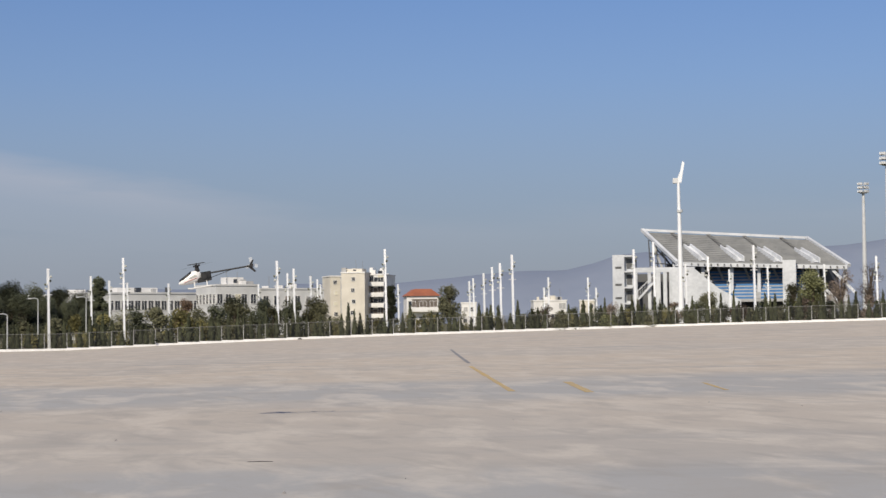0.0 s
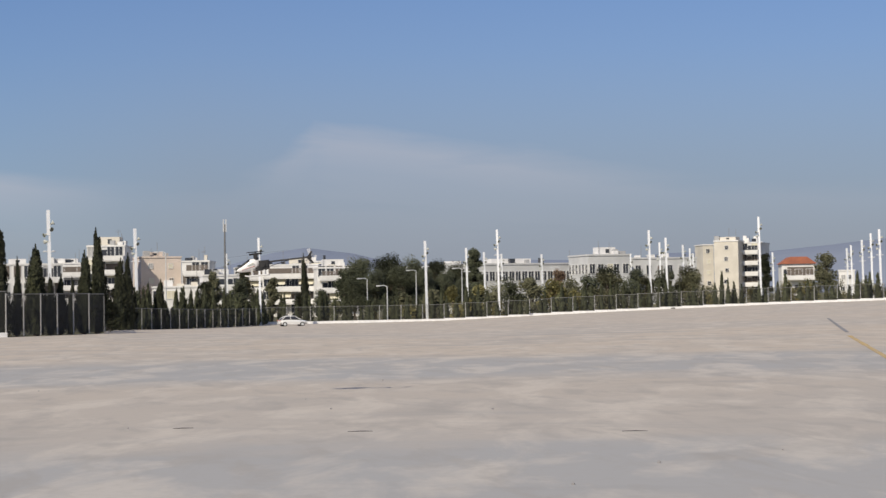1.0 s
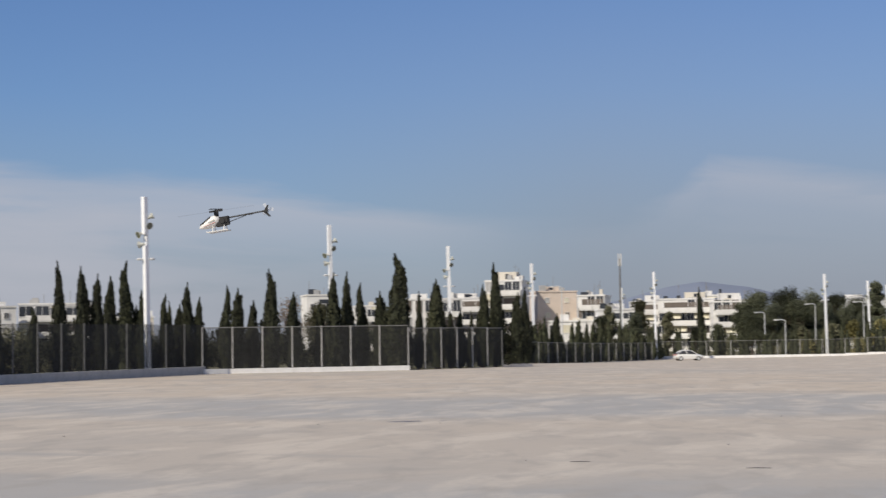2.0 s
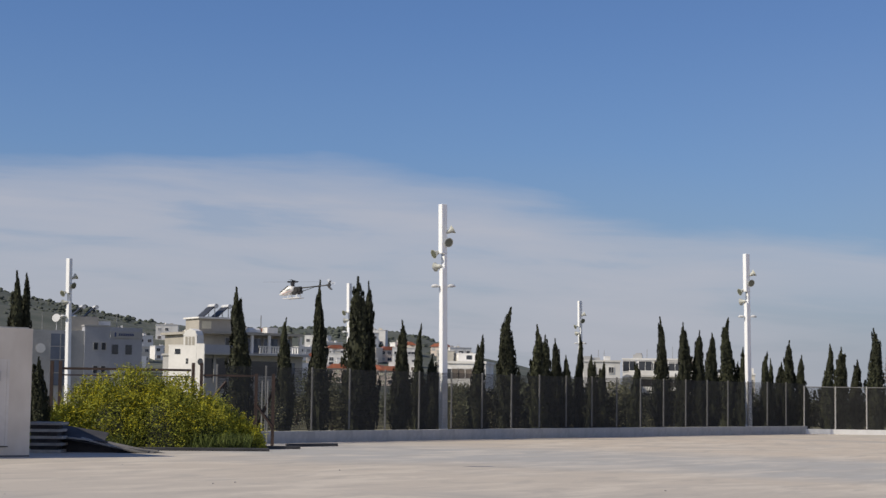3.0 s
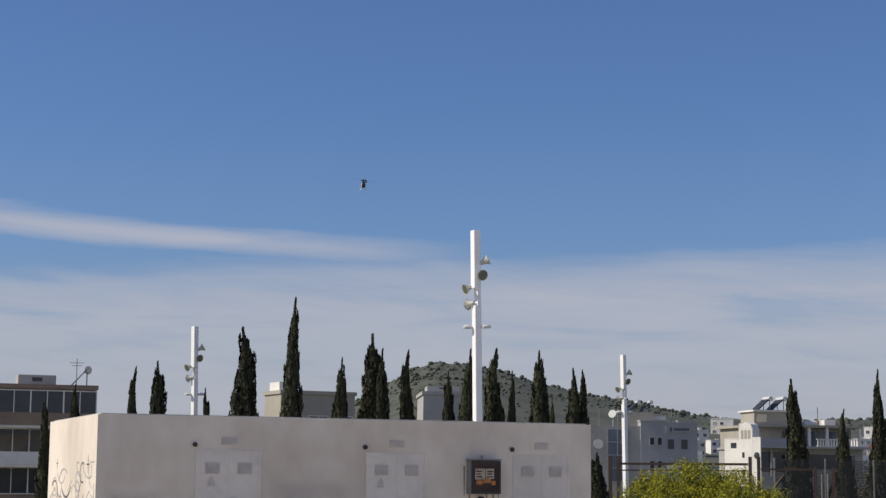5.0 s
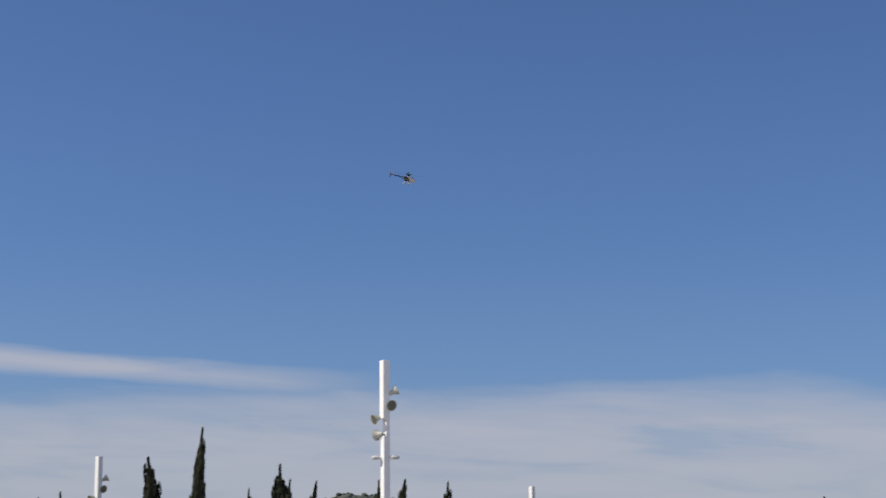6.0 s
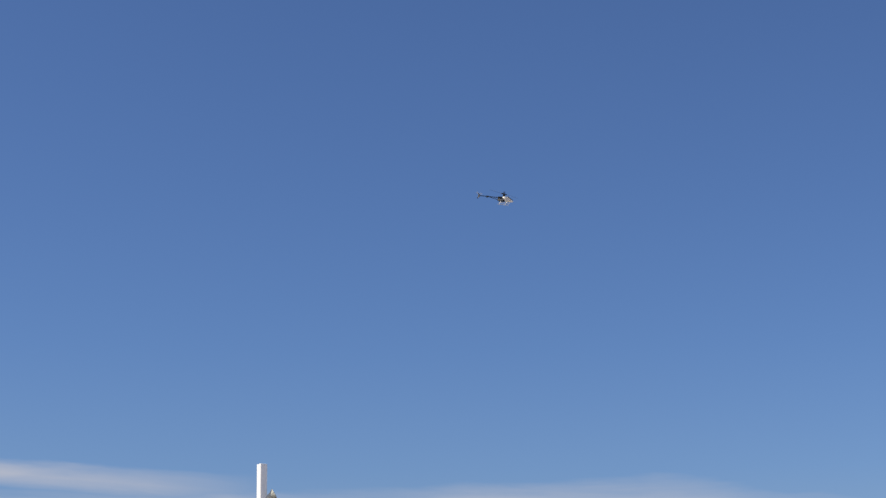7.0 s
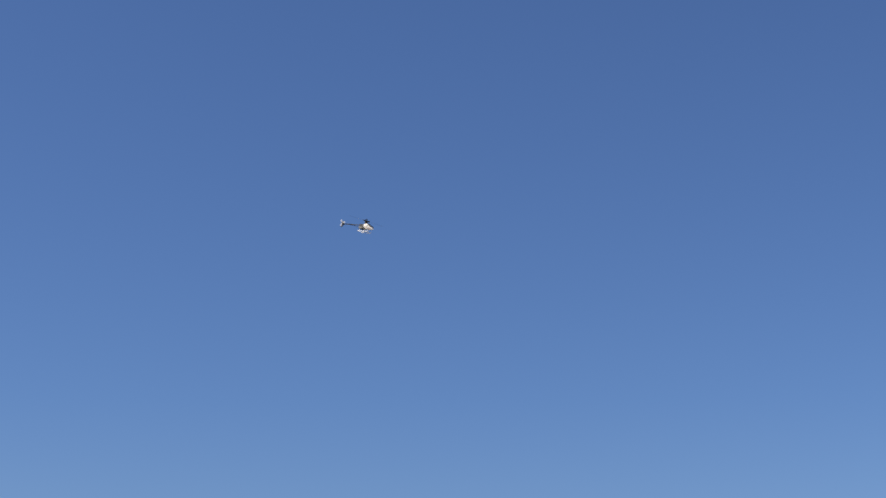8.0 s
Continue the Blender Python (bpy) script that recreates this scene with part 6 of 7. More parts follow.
    # the shade inside the landing openings is painted as flat dark sheets
    for z in (0.6, 3.6, 6.6, 9.6):
        part("landing_opening", Shape().box(-20.9, -0.66, z, -19.9, -0.604, z + 1.9), STANDDARK, root)
    for z in (3.9, 6.4, 9.6):
        part("end_window", Shape().box(-22.9, -2.05, z, -21.7, -2.004, z + 0.4), STANDDARK, root)
    for x, w in ((-18.9, 0.25), (-16.4, 0.3), (-14.8, 0.45), (-13.5, 0.35), (-12.4, 0.35)):
        part("frame_column", Shape().box(x - w, -3.2, -0.5, x + w, -2.6, 8.8), STANDWHITE, root)
    flight = part("outer_stair", Shape().prism([(-18.6, 3.4), (-15.4, 6.8), (-15.4, 7.3), (-18.6, 3.9)], -3.9, -3.4).prism([(-18.6, 5.2), (-15.4, 8.2), (-15.4, 8.4), (-18.6, 5.4)], -3.9, -3.8), STANDWHITE, root, "white outer stair flight")
    for k in range(8):
        part("stair_post", Shape().box(-18.5 + k * 0.42, -3.86, 3.9 + k * 0.44, -18.44 + k * 0.42, -3.82, 5.3 + k * 0.39), STANDWHITE, flight)
    # dark sheet behind the columns stands in for the shade between them
    part("shade_sheet", Shape().box(-19.0, 0.5, -0.5, -12.0, 0.9, 8.6), STANDDARK, root)
    # arches have no depth; dark shapes on the wall give their shade
    for x, z in ((-10.6, 3.2), (-8.6, 2.0)):
        part("arch_opening", Shape().prism([(x, 0.3), (x + 1.4, 0.3), (x + 1.4, z), (x + 0.7, z + 0.9), (x, z + 0.8)], -5.46, -5.404), STANDDARK, root)
    part("frame_beam", Shape().box(-19.5, -3.25, 8.802, -8.0, -2.55, 9.7), STANDWHITE, root)


def tall_mast():
    root = thing("wind_mast", "tall white mast with a slanted blade-like floodlight head", "mast", spot(57.74, 268, 0))
    part("shaft", Shape().tube([(0, 0, -0.5), (0, 0, 8), (-0.15, 0, 21.6)], [0.5, 0.36, 0.2], 10), POLEWHITE, root)
    part("collar", Shape().tube([(0, 0, 16.8), (0, 0, 17.2)], 0.45, 10), POLEGREY, root)
    part("head", Shape().prism([(-0.5, 21.4), (0.3, 21.3), (0.8, 24.3), (0.5, 24.6), (0.15, 23.0)], -0.15, 0.15), POLEWHITE, root)
    part("bracket", Shape().box(-1.0, -0.2, 21.2, -0.2, 0.2, 22.0), POLEGREY, root, bevel=0.05)


def stadium_floodlight(az, d, h):
    root = thing("stadium_floodlight", "tall grey stadium floodlight mast with a round lamp cluster", "floodlight", spot(az, d, 0))
    part("shaft", Shape().tube([(0, 0, -0.5), (0, 0, h * 0.5), (0, 0, h)], [0.55, 0.42, 0.28], 10), POLEGREY, root)
    part("ring", Shape().tube([(0, 0, h), (0, 0, h + 0.3)], [0.8, 0.8], 14).tube([(0, 0, h + 1.3), (0, 0, h + 1.5)], [0.7, 0.7], 14), ZINC, root)
    for i in range(10):
        a = 6.283 * i / 10
        for z in (0.4, 1.2, 2.0):
            part("lamp", Shape().box(-0.2, -0.16, -0.22, 0.2, 0.16, 0.22), POLEGREY, root, at=pose(1.0 * math.cos(a), 1.0 * math.sin(a), h + z, 20, 0, math.degrees(a)))


def thin_posts():
    m = thing("phone_mast", "slim dark telecom mast with white panel antennas", "mast", spot(30.8, 212, 0))
    part("shaft", Shape().tube([(0, 0, -0.3), (0, 0, 12.0)], [0.14, 0.09], 8), POSTDARK, m)
    for x in (-0.15, 0.15):
        part("antenna", Shape().box(x - 0.07, -0.07, 11.1, x + 0.07, 0.07, 12.6), POLEGREY, m)
        part("bracket", Shape().box(min(0, x), -0.03, 11.4, max(0, x), 0.03, 11.5), ZINC, m)
    for az, d, h in ((28.9, 200, 8.2), (36.05, 207, 4.2), (35.4, 215, 5.2), (37.0, 230, 6.4), (38.5, 230, 6.4), (41.7, 240, 6.0)):
        p = thing("street_lamp", "thin grey street lamp with a curved arm", "street lamp", spot(az, d, (d * 7) % 40))
        part("shaft", Shape().tube([(0, 0, -0.2), (0, 0, h)], [0.08, 0.05], 6), POLEGREY, p)
        part("arm", Shape().tube([(0, 0, h), (-0.4, 0, h + 0.15), (-0.9, 0, h + 0.1)], 0.045, 5), POLEGREY, p)
        part("lamp_head", Shape().box(-1.3, -0.1, h + 0.03, -0.85, 0.1, h + 0.16), POLEGREY, p)


def far_planting():
    rng = random.Random(17)
    k = 0
    for line, back, step in ((FARFENCE, 3.0, 0.95), (BACKFENCE, -3.0, 0.62)):
        for x, y, h, w in along(line, step):
            r = math.hypot(x, y)
            off = abs(back) + rng.uniform(-0.8, 3.0)
            az, d = math.degrees(math.atan2(x, y)), r + off
            hh = rng.uniform(1.8, 3.7) if rng.random() < 0.88 else rng.uniform(3.2, 4.2)
            plant("young_cypress", "small dark cypress in the planted row behind the fence", "cypress tree", spot(az + rng.uniform(-0.1, 0.1), d, rng.uniform(0, 360)), THIN_MESHES[k % 4], rng.uniform(0.55, 1.0), hh, 0.02, "young cypresses in the hedge row")
            k += 1
    shrubs = [(37.5, 222, 3.6, 3.9), (38.2, 224, 3.2, 4.2), (39.0, 223, 3.4, 4.0), (36.6, 224, 3.0, 3.6), (41.6, 222, 3.4, 4.8), (42.2, 218, 3.0, 3.0), (40.7, 217, 2.6, 2.2), (48.9, 222, 4.0, 2.4), (49.6, 220, 3.6, 2.6), (53.0, 224, 5.0, 2.6), (54.2, 225, 4.0, 2.4), (51.5, 224, 3.6, 2.2), (46.5, 224, 3.6, 2.4), (55.4, 226, 4.4, 2.0), (57.2, 222, 3.4, 1.9)]
    for i, (az, d, w, h) in enumerate(shrubs):
        limb_tree("shrub", "yellow-green shrub behind the far fence", az, d, w, h, YELLOWGREEN if i % 3 else OLIVE, 60 + i, 0.08, 8, 90, 0.15)
    for i, (az, d, w, h) in enumerate([(38.9, 224, 4.2, 3.0), (39.52, 231, 5.0, 3.45), (40.14, 238, 5.800000000000001, 3.9), (40.76, 229, 4.2, 4.35), (41.38, 236, 5.0, 3.0), (42.0, 227, 5.800000000000001, 3.45), (42.62, 234, 4.2, 3.9), (43.24, 225, 5.0, 4.35), (43.86, 232, 5.800000000000001, 3.0), (44.48, 239, 4.2, 3.45), (45.1, 230, 5.0, 3.9), (45.72, 237, 5.800000000000001, 4.35)]):
        limb_tree("shrub", "dense olive-green shrub before the school", az, d, w, h * 1.25, OLIVE if i % 2 else PINE, 200 + i, 0.06, 10, 130, 0.11)
    for i in range(34):
        az = 35.6 + i * 0.68
        limb_tree("shrub", "low yellow-green shrub between the young cypresses", az, 214 + (i * 5) % 9, 2.0 + (i * 7 % 5) * 0.35, 1.2 + (i * 3 % 7) * 0.18, (YELLOWGREEN, LEAFGREEN, YELLOWGREEN, OLIVE)[i % 4], 300 + i, 0.05, 7, 70, 0.16)
    pines = [(35.2, 258, 6.0, 9.2), (36.1, 262, 7.0, 9.9), (36.9, 260, 6.2, 9.3), (37.6, 265, 6.2, 8.9), (38.3, 268, 5.0, 8.4), (38.9, 282, 3.4, 11.3), (34.7, 256, 4.0, 8.2), (35.65, 254, 5.4, 7.4), (36.5, 255, 5.8, 7.9), (37.25, 258, 5.6, 7.6), (37.95, 261, 5.0, 7.0), (38.5, 258, 4.0, 6.4), (35.0, 252, 4.4, 6.6)]
    for i, (az, d, w, h) in enumerate(pines):
        limb_tree("pine_tree", "dark green pine with a broad dense crown", az, d, w, h, PINE, 80 + i, 0.16, 30, 220, 0.045)
    others = [("tree", "dark round tree between houses", 31.4, 250, 3.4, 8.4, OLIVE), ("tree", "grey-green conifer beside the lamp poles", 30.4, 232, 2.6, 7.2, OLIVE), ("tree", "dark tree in front of the school", 43.2, 240, 5.6, 6.0, PINE), ("tree", "dark tree by the school corner", 44.2, 244, 4.0, 5.6, PINE),
              ("eucalyptus_tree", "tall grey-green eucalyptus beside the red-roofed house", 50.2, 262, 4.2, 7.2, OLIVE), ("tree", "leafy yellow-green tree before the grandstand", 61.9, 238, 5.0, 6.9, LEAFGREEN), ("tree", "leafy green tree before the grandstand", 61.3, 240, 3.2, 5.2, OLIVE),
              ("tree", "small autumn-brown tree near the school", 41.6, 235, 3.4, 6.0, AUTUMN), ("tree", "bare brown tree beside the grandstand", 62.8, 236, 4.4, 7.6, TWIG), ("tree", "bare brown tree beside the grandstand", 63.7, 238, 4.4, 7.8, TWIG), ("tree", "bare brown tree beside the grandstand", 64.8, 240, 5.0, 7.4, TWIG),
              ("tree", "olive tree among young cypresses", 58.6, 232, 3.4, 4.4, OLIVE), ("tree", "olive tree among young cypresses", 46.0, 236, 3.6, 4.6, OLIVE), ("tree", "dark tree behind the cypress row", 21.0, 130, 3.0, 4.6, OLIVE), ("tree", "grey-brown tree between the flats", 28.2, 170, 3.6, 4.4, TWIG), ("tree", "tall dark tree beside the apartment block", 48.3, 300, 2.6, 8.6, PINE), ("tree", "dark bushy tree before the flats", 30.15, 205, 3.0, 5.4, PINE), ("tree", "dark bushy pine before the flats", 31.25, 208, 3.2, 5.6, PINE), ("tree", "grey-green conifer behind the parked car", 32.3, 225, 2.4, 6.2, OLIVE), ("tree", "dark tree beside the tall cypress", 33.9, 226, 2.6, 4.4, PINE), ("tree", "bare brown tree behind the cypress row", 20.06, 112, 2.8, 5.0, TWIG), ("tree", "dark tree before the white house", 30.9, 240, 2.8, 4.0, PINE), ("tree", "dark tree beside the awnings", 33.2, 238, 2.4, 4.2, PINE), ("tree", "dark tree beside the awnings", 34.3, 240, 2.8, 3.6, OLIVE)]
    for i, (n, lb, az, d, w, h, m) in enumerate(others):
        limb_tree(n, lb, az, d, w, h, m, 120 + i, 0.10 if m is not TWIG else 0.2, 24, 95 if m is not TWIG else 40, 0.070 if m is not TWIG else 0.04)
    for i in range(26):
        az = 0.2 + i * 0.66
        limb_tree("shrub", "dry brownish shrub on waste ground behind the fence", az, 84 + (i * 11) % 28 + i * 0.9, 3.2 + (i % 3) * 0.8, 1.5 + (i * 7 % 5) * 0.3, (PINE, OLIVE, PINE, CYPRESS)[i % 4], 240 + i, 0.05, 9, 110, 0.13)
    for i in range(34):
        az = 6.4 + i * 0.60
        d = 71.5 + (az - 6.4) * 2.05 if az < 17.5 else 94.5 + (az - 17.5) * 0.8
        limb_tree("shrub", "dark undergrowth between the cypress trunks", az, d + (i * 7) % 4, 1.9 + (i % 3) * 0.4, 1.5 + (i * 5 % 4) * 0.28, CYPRESS if i % 3 else PINE, 400 + i, 0.04, 8, 75, 0.16)
    for i in range(30):
        az = 52.6 + i * 0.41
        limb_tree("shrub", "brown-green hedge shrub before the grandstand", az, 224 + (i * 5) % 7, 2.4 + (i % 3) * 0.5, 2.2 + (i * 7 % 5) * 0.22, (OLIVE, PINE, TWIG, OLIVE, YOUNGCYP)[i % 5], 460 + i, 0.05, 12, 60, 0.12)
    for i, (az, d) in enumerate(((26.95, 108), (27.05, 114), (27.15, 120), (27.25, 128), (27.35, 136), (27.5, 146))):
        limb_tree("shrub", "dark undergrowth beside the side fence", az, d, 1.7, 2.0, CYPRESS, 500 + i, 0.04, 8, 75, 0.14)
    low = [(2.0, 66, 3.0, 1.6), (5.9, 70.0, 2.2, 1.3), (7.0, 76, 3.0, 1.6), (11.6, 84, 3.4, 1.5), (-0.4, 60, 2.8, 1.5), (12.6, 90, 3.0, 1.4)]
    for i, (az, d, w, h) in enumerate(low):
        limb_tree("shrub", "low grey-green shrub behind the wire fence", az, d, w, h, OLIVE, 150 + i, 0.05, 9, 130, 0.11)


# ---- loose things on the lot ----
def rubble():
    s = thing("slab_stack", "stack of long grey concrete slabs beside the substation", "slab stack", pose(-5.72, 46.8, 0, 0, 0, -4))
    for i in range(5):
        part("slab", Shape().box(-0.45 + 0.015 * (i % 2), -0.5, i * 0.178, 0.36 + 0.03 * (i % 3), 0.5, i * 0.178 + 0.075), SLABGREY, s, bevel=0.01)
        if i < 4:
            # dark block fills the gap and paints the shade between two slabs
            part("gap_shade", Shape().box(-0.42, -0.38, i * 0.178 + 0.076, 0.26, 0.40, i * 0.178 + 0.177), DARKSHEET, s)
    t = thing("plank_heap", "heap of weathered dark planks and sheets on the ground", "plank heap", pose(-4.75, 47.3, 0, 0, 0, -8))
    rng = random.Random(4)
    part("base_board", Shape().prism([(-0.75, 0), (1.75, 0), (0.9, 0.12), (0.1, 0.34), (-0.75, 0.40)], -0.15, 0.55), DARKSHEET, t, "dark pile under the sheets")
    part("sheet", Shape().box(-0.62, -0.45, 0.0, 0.62, 0.30, 0.03), DARKSHEET, t, "dark sheet leaning on the pile", at=pose(-0.15, -0.1, 0.46, 24, 9, 3))
    part("sheet", Shape().box(-0.95, -0.25, 0.0, 0.95, 0.15, 0.03), WOODGREY, t, at=pose(0.85, -0.25, 0.17, 12, 11, -4))
    for i in range(13):
        x = -0.55 + i * 0.19
        part("plank", Shape().box(-0.72, -0.09, -0.018, 0.72, 0.09, 0.018), (SLABGREY, WOODGREY, DARKSHEET)[i % 3], t, at=pose(x + rng.uniform(-0.1, 0.1), rng.uniform(-0.45, 0.1), max(0.05, 0.40 - i * 0.032), rng.uniform(-6, 6), rng.uniform(4, 15), rng.uniform(-14, 14)))
    for x, y, w, r in ((-0.3, 51.6, 2.4, 8), (-1.8, 49.2, 3.6, 6), (1.3, 54.6, 2.0, 38)):
        single("timber_beam", Shape().box(-w / 2, -0.07, 0, w / 2, 0.07, 0.09), DARKSHEET, "long dark timber lying at the foot of the bush", "timber beam", pose(x, y, 0, 0, 0, r), bevel=0.01)
    for x, y, w, r in ((-11.45, 32.42, 1.5, 0), (-12.95, 32.2, 1.45, 5)):
        single("loose_plank", Shape().box(-w / 2, -0.10, 0, w / 2, -0.0, 0.035).box(-w / 2 + 0.1, 0.001, 0, w / 2 - 0.2, 0.13, 0.02), DARKSHEET, "thin dark weathered plank lying before the substation", "plank", pose(x, y, 0, 0, 0, r), bevel=0.006)
    # old rust-brown gate behind the bush
    g = thing("iron_gate", "old dark iron gate with braces behind the bush", "gate", pose(-6.55, 53.6, 0, 0, 0, 0))
    for x in (0.0, 0.25, 4.2, 4.45, 6.1, 6.62):
        part("post", Shape().box(x - 0.05, -0.05, 0, x + 0.05, 0.05, 2.5 if x < 5 else 2.2), RUST, g)
    part("rail", Shape().box(0.31, -0.03, 2.24, 4.14, 0.03, 2.31), RUST, g)
    part("rail", Shape().box(0.31, -0.03, 2.06, 4.14, 0.03, 2.10), RUST, g)
    part("rail", Shape().box(4.51, -0.03, 2.1, 6.04, 0.03, 2.16), RUST, g)
    part("brace", Shape().tube([(4.5, 0, 1.1), (5.2, 0, 1.95)], 0.045, 5), RUST, g)
    part("brace", Shape().tube([(6.12, 0.05, 0.5), (6.62, 0.05, 1.7)], 0.045, 5), RUST, g)
    part("brace", Shape().tube([(6.12, -0.05, 1.25), (6.62, -0.05, 0.6)], 0.045, 5), RUST, g)
    for x in (6.28, 6.45):
        part("bar", Shape().box(x - 0.02, -0.02, 0, x + 0.02, 0.02, 2.0), ZINC, g)
    # orange plastic barrier at the lot's edge
    b = thing("barrier", "orange-red plastic traffic barrier", "traffic barrier", pose(-20.15, 46.0, 0, 0, 0, 20))
    part("body", Shape().prism([(-0.6, 0), (0.65, 0), (0.62, 0.5), (0.25, 1.15), (-0.6, 1.25)], -0.35, 0.35), CONERED, b, bevel=0.03)
    part("band", Shape().box(-0.5, -0.36, 0.62, 0.3, -0.352, 0.78), SIGNWHITE, b)
    # pebbles and scraps on the concrete
    rng = random.Random(31)
    for i in range(30):
        az, d = rng.uniform(-12, 62), rng.uniform(9, 40)
        x, y = polar(az, d)
        r = rng.uniform(0.008, 0.022)
        s = Shape().tube([(0, 0, 0), (0, 0, r * 0.7), (0, 0, r * 1.2)], [r, r * 0.9, r * 0.35], 6)
        single("pebble", s, TAR, "small loose stone on the concrete", "stone", pose(x, y, ground_z(x, y), 0, 0, rng.uniform(0, 360)), "loose stones")


def sticks():
    for x, y, w, r in ((14.5, 15.0, 0.30, -45), (12.3, 17.5, 0.30, -35), (11.1, 19.7, 0.26, -28)):
        single("stick", Shape().tube([(-w / 2, 0, 0.004), (0, 0.01, 0.006), (w / 2, 0, 0.004)], [0.003, 0.005, 0.003], 5), DARKSHEET, "thin dark stick lying on the concrete", "stick", pose(x, y, 0, 0, 0, r))


def ring_body(sections):
    """A smooth hull from (y, half width, bottom, top) sections."""
    s, n = Shape(), 12
    for y, w, zb, zt in sections:
        for j in range(n):
            a = 6.283 * j / n
            s.v.append((w * math.cos(a), y, (zb + zt) / 2 + (zt - zb) / 2 * math.sin(a)))
    for i in range(len(sections) - 1):
        for j in range(n):
            a, b = i * n + j, i * n + (j + 1) % n
            s.f.append((a, b, b + n, a + n))
    s.f.append(tuple(range(n)))
    s.f.append(tuple((len(sections) - 1) * n + j for j in range(n)))
    return s


def parked_car():
    root = thing("car", "small white hatchback parked at the fence", "car", spot(32.95, 186, 14) @ Matrix.Diagonal((0.80, 0.80, 0.80, 1)))
    hull = part("body", ring_body([(1.86, 0.55, 0.36, 0.62), (1.78, 0.70, 0.28, 0.74), (1.3, 0.80, 0.24, 0.84), (0.8, 0.82, 0.24, 0.93), (0, 0.83, 0.24, 0.97), (-1.0, 0.82, 0.24, 0.99), (-1.55, 0.78, 0.26, 0.97), (-1.82, 0.66, 0.34, 0.86), (-1.88, 0.5, 0.42, 0.7)]), CARWHITE, root, at=pose(0, 0, 0, 0, 0, -90), smooth=True)
    part("sill", Shape().box(-1.55, -0.79, 0.24, 1.5, 0.79, 0.62), CARWHITE, root, bevel=0.04)
    part("cabin_glass", ring_body([(0.98, 0.60, 0.82, 0.90), (0.62, 0.66, 0.80, 1.16), (0.2, 0.67, 0.78, 1.36), (-0.4, 0.67, 0.78, 1.41), (-1.0, 0.65, 0.78, 1.34), (-1.5, 0.58, 0.80, 1.08), (-1.75, 0.5, 0.82, 0.92)]), GLASS, root, "dark car windows", at=pose(0, 0, 0, 0, 0, -90), smooth=True)
    part("roof", ring_body([(0.32, 0.50, 1.29, 1.36), (0.1, 0.56, 1.27, 1.41), (-0.4, 0.57, 1.27, 1.44), (-0.9, 0.55, 1.25, 1.40), (-1.2, 0.48, 1.2, 1.30)]), CARWHITE, root, at=pose(0, 0, 0, 0, 0, -90), smooth=True)
    for s in (-1, 1):
        for x0, z0, x1, z1 in ((0.98, 0.88, 0.22, 1.34), (-0.36, 0.9, -0.42, 1.36), (-1.6, 0.92, -1.05, 1.33)):
            part("window_pillar", Shape().tube([(x0, s * 0.70, z0), (x1, s * 0.57, z1)], 0.045, 5), CARWHITE, root)
    for x in (-1.2, 1.15):
        for y in (-0.74, 0.74):
            w = part("wheel", Shape().tube([(x, y - 0.1, 0.30), (x, y + 0.1, 0.30)], 0.30, 14), RUBBER, root)
            part("rim", Shape().tube([(x, y + math.copysign(0.101, y), 0.30), (x, y + math.copysign(0.115, y), 0.30)], 0.19, 10), POLEGREY, w)
    for y in (-0.55, 0.55):
        part("headlight", Shape().box(1.78, y - 0.16, 0.62, 1.86, y + 0.16, 0.76), LENS, root)
        part("tail_light", Shape().box(-1.90, y - 0.12, 0.7, -1.80, y + 0.12, 0.88), CANOPYRED, root)
    part("bumper", Shape().box(1.80, -0.75, 0.30, 1.92, 0.75, 0.48).box(-1.95, -0.75, 0.32, -1.82, 0.75, 0.5), CARWHITE, root, bevel=0.02)


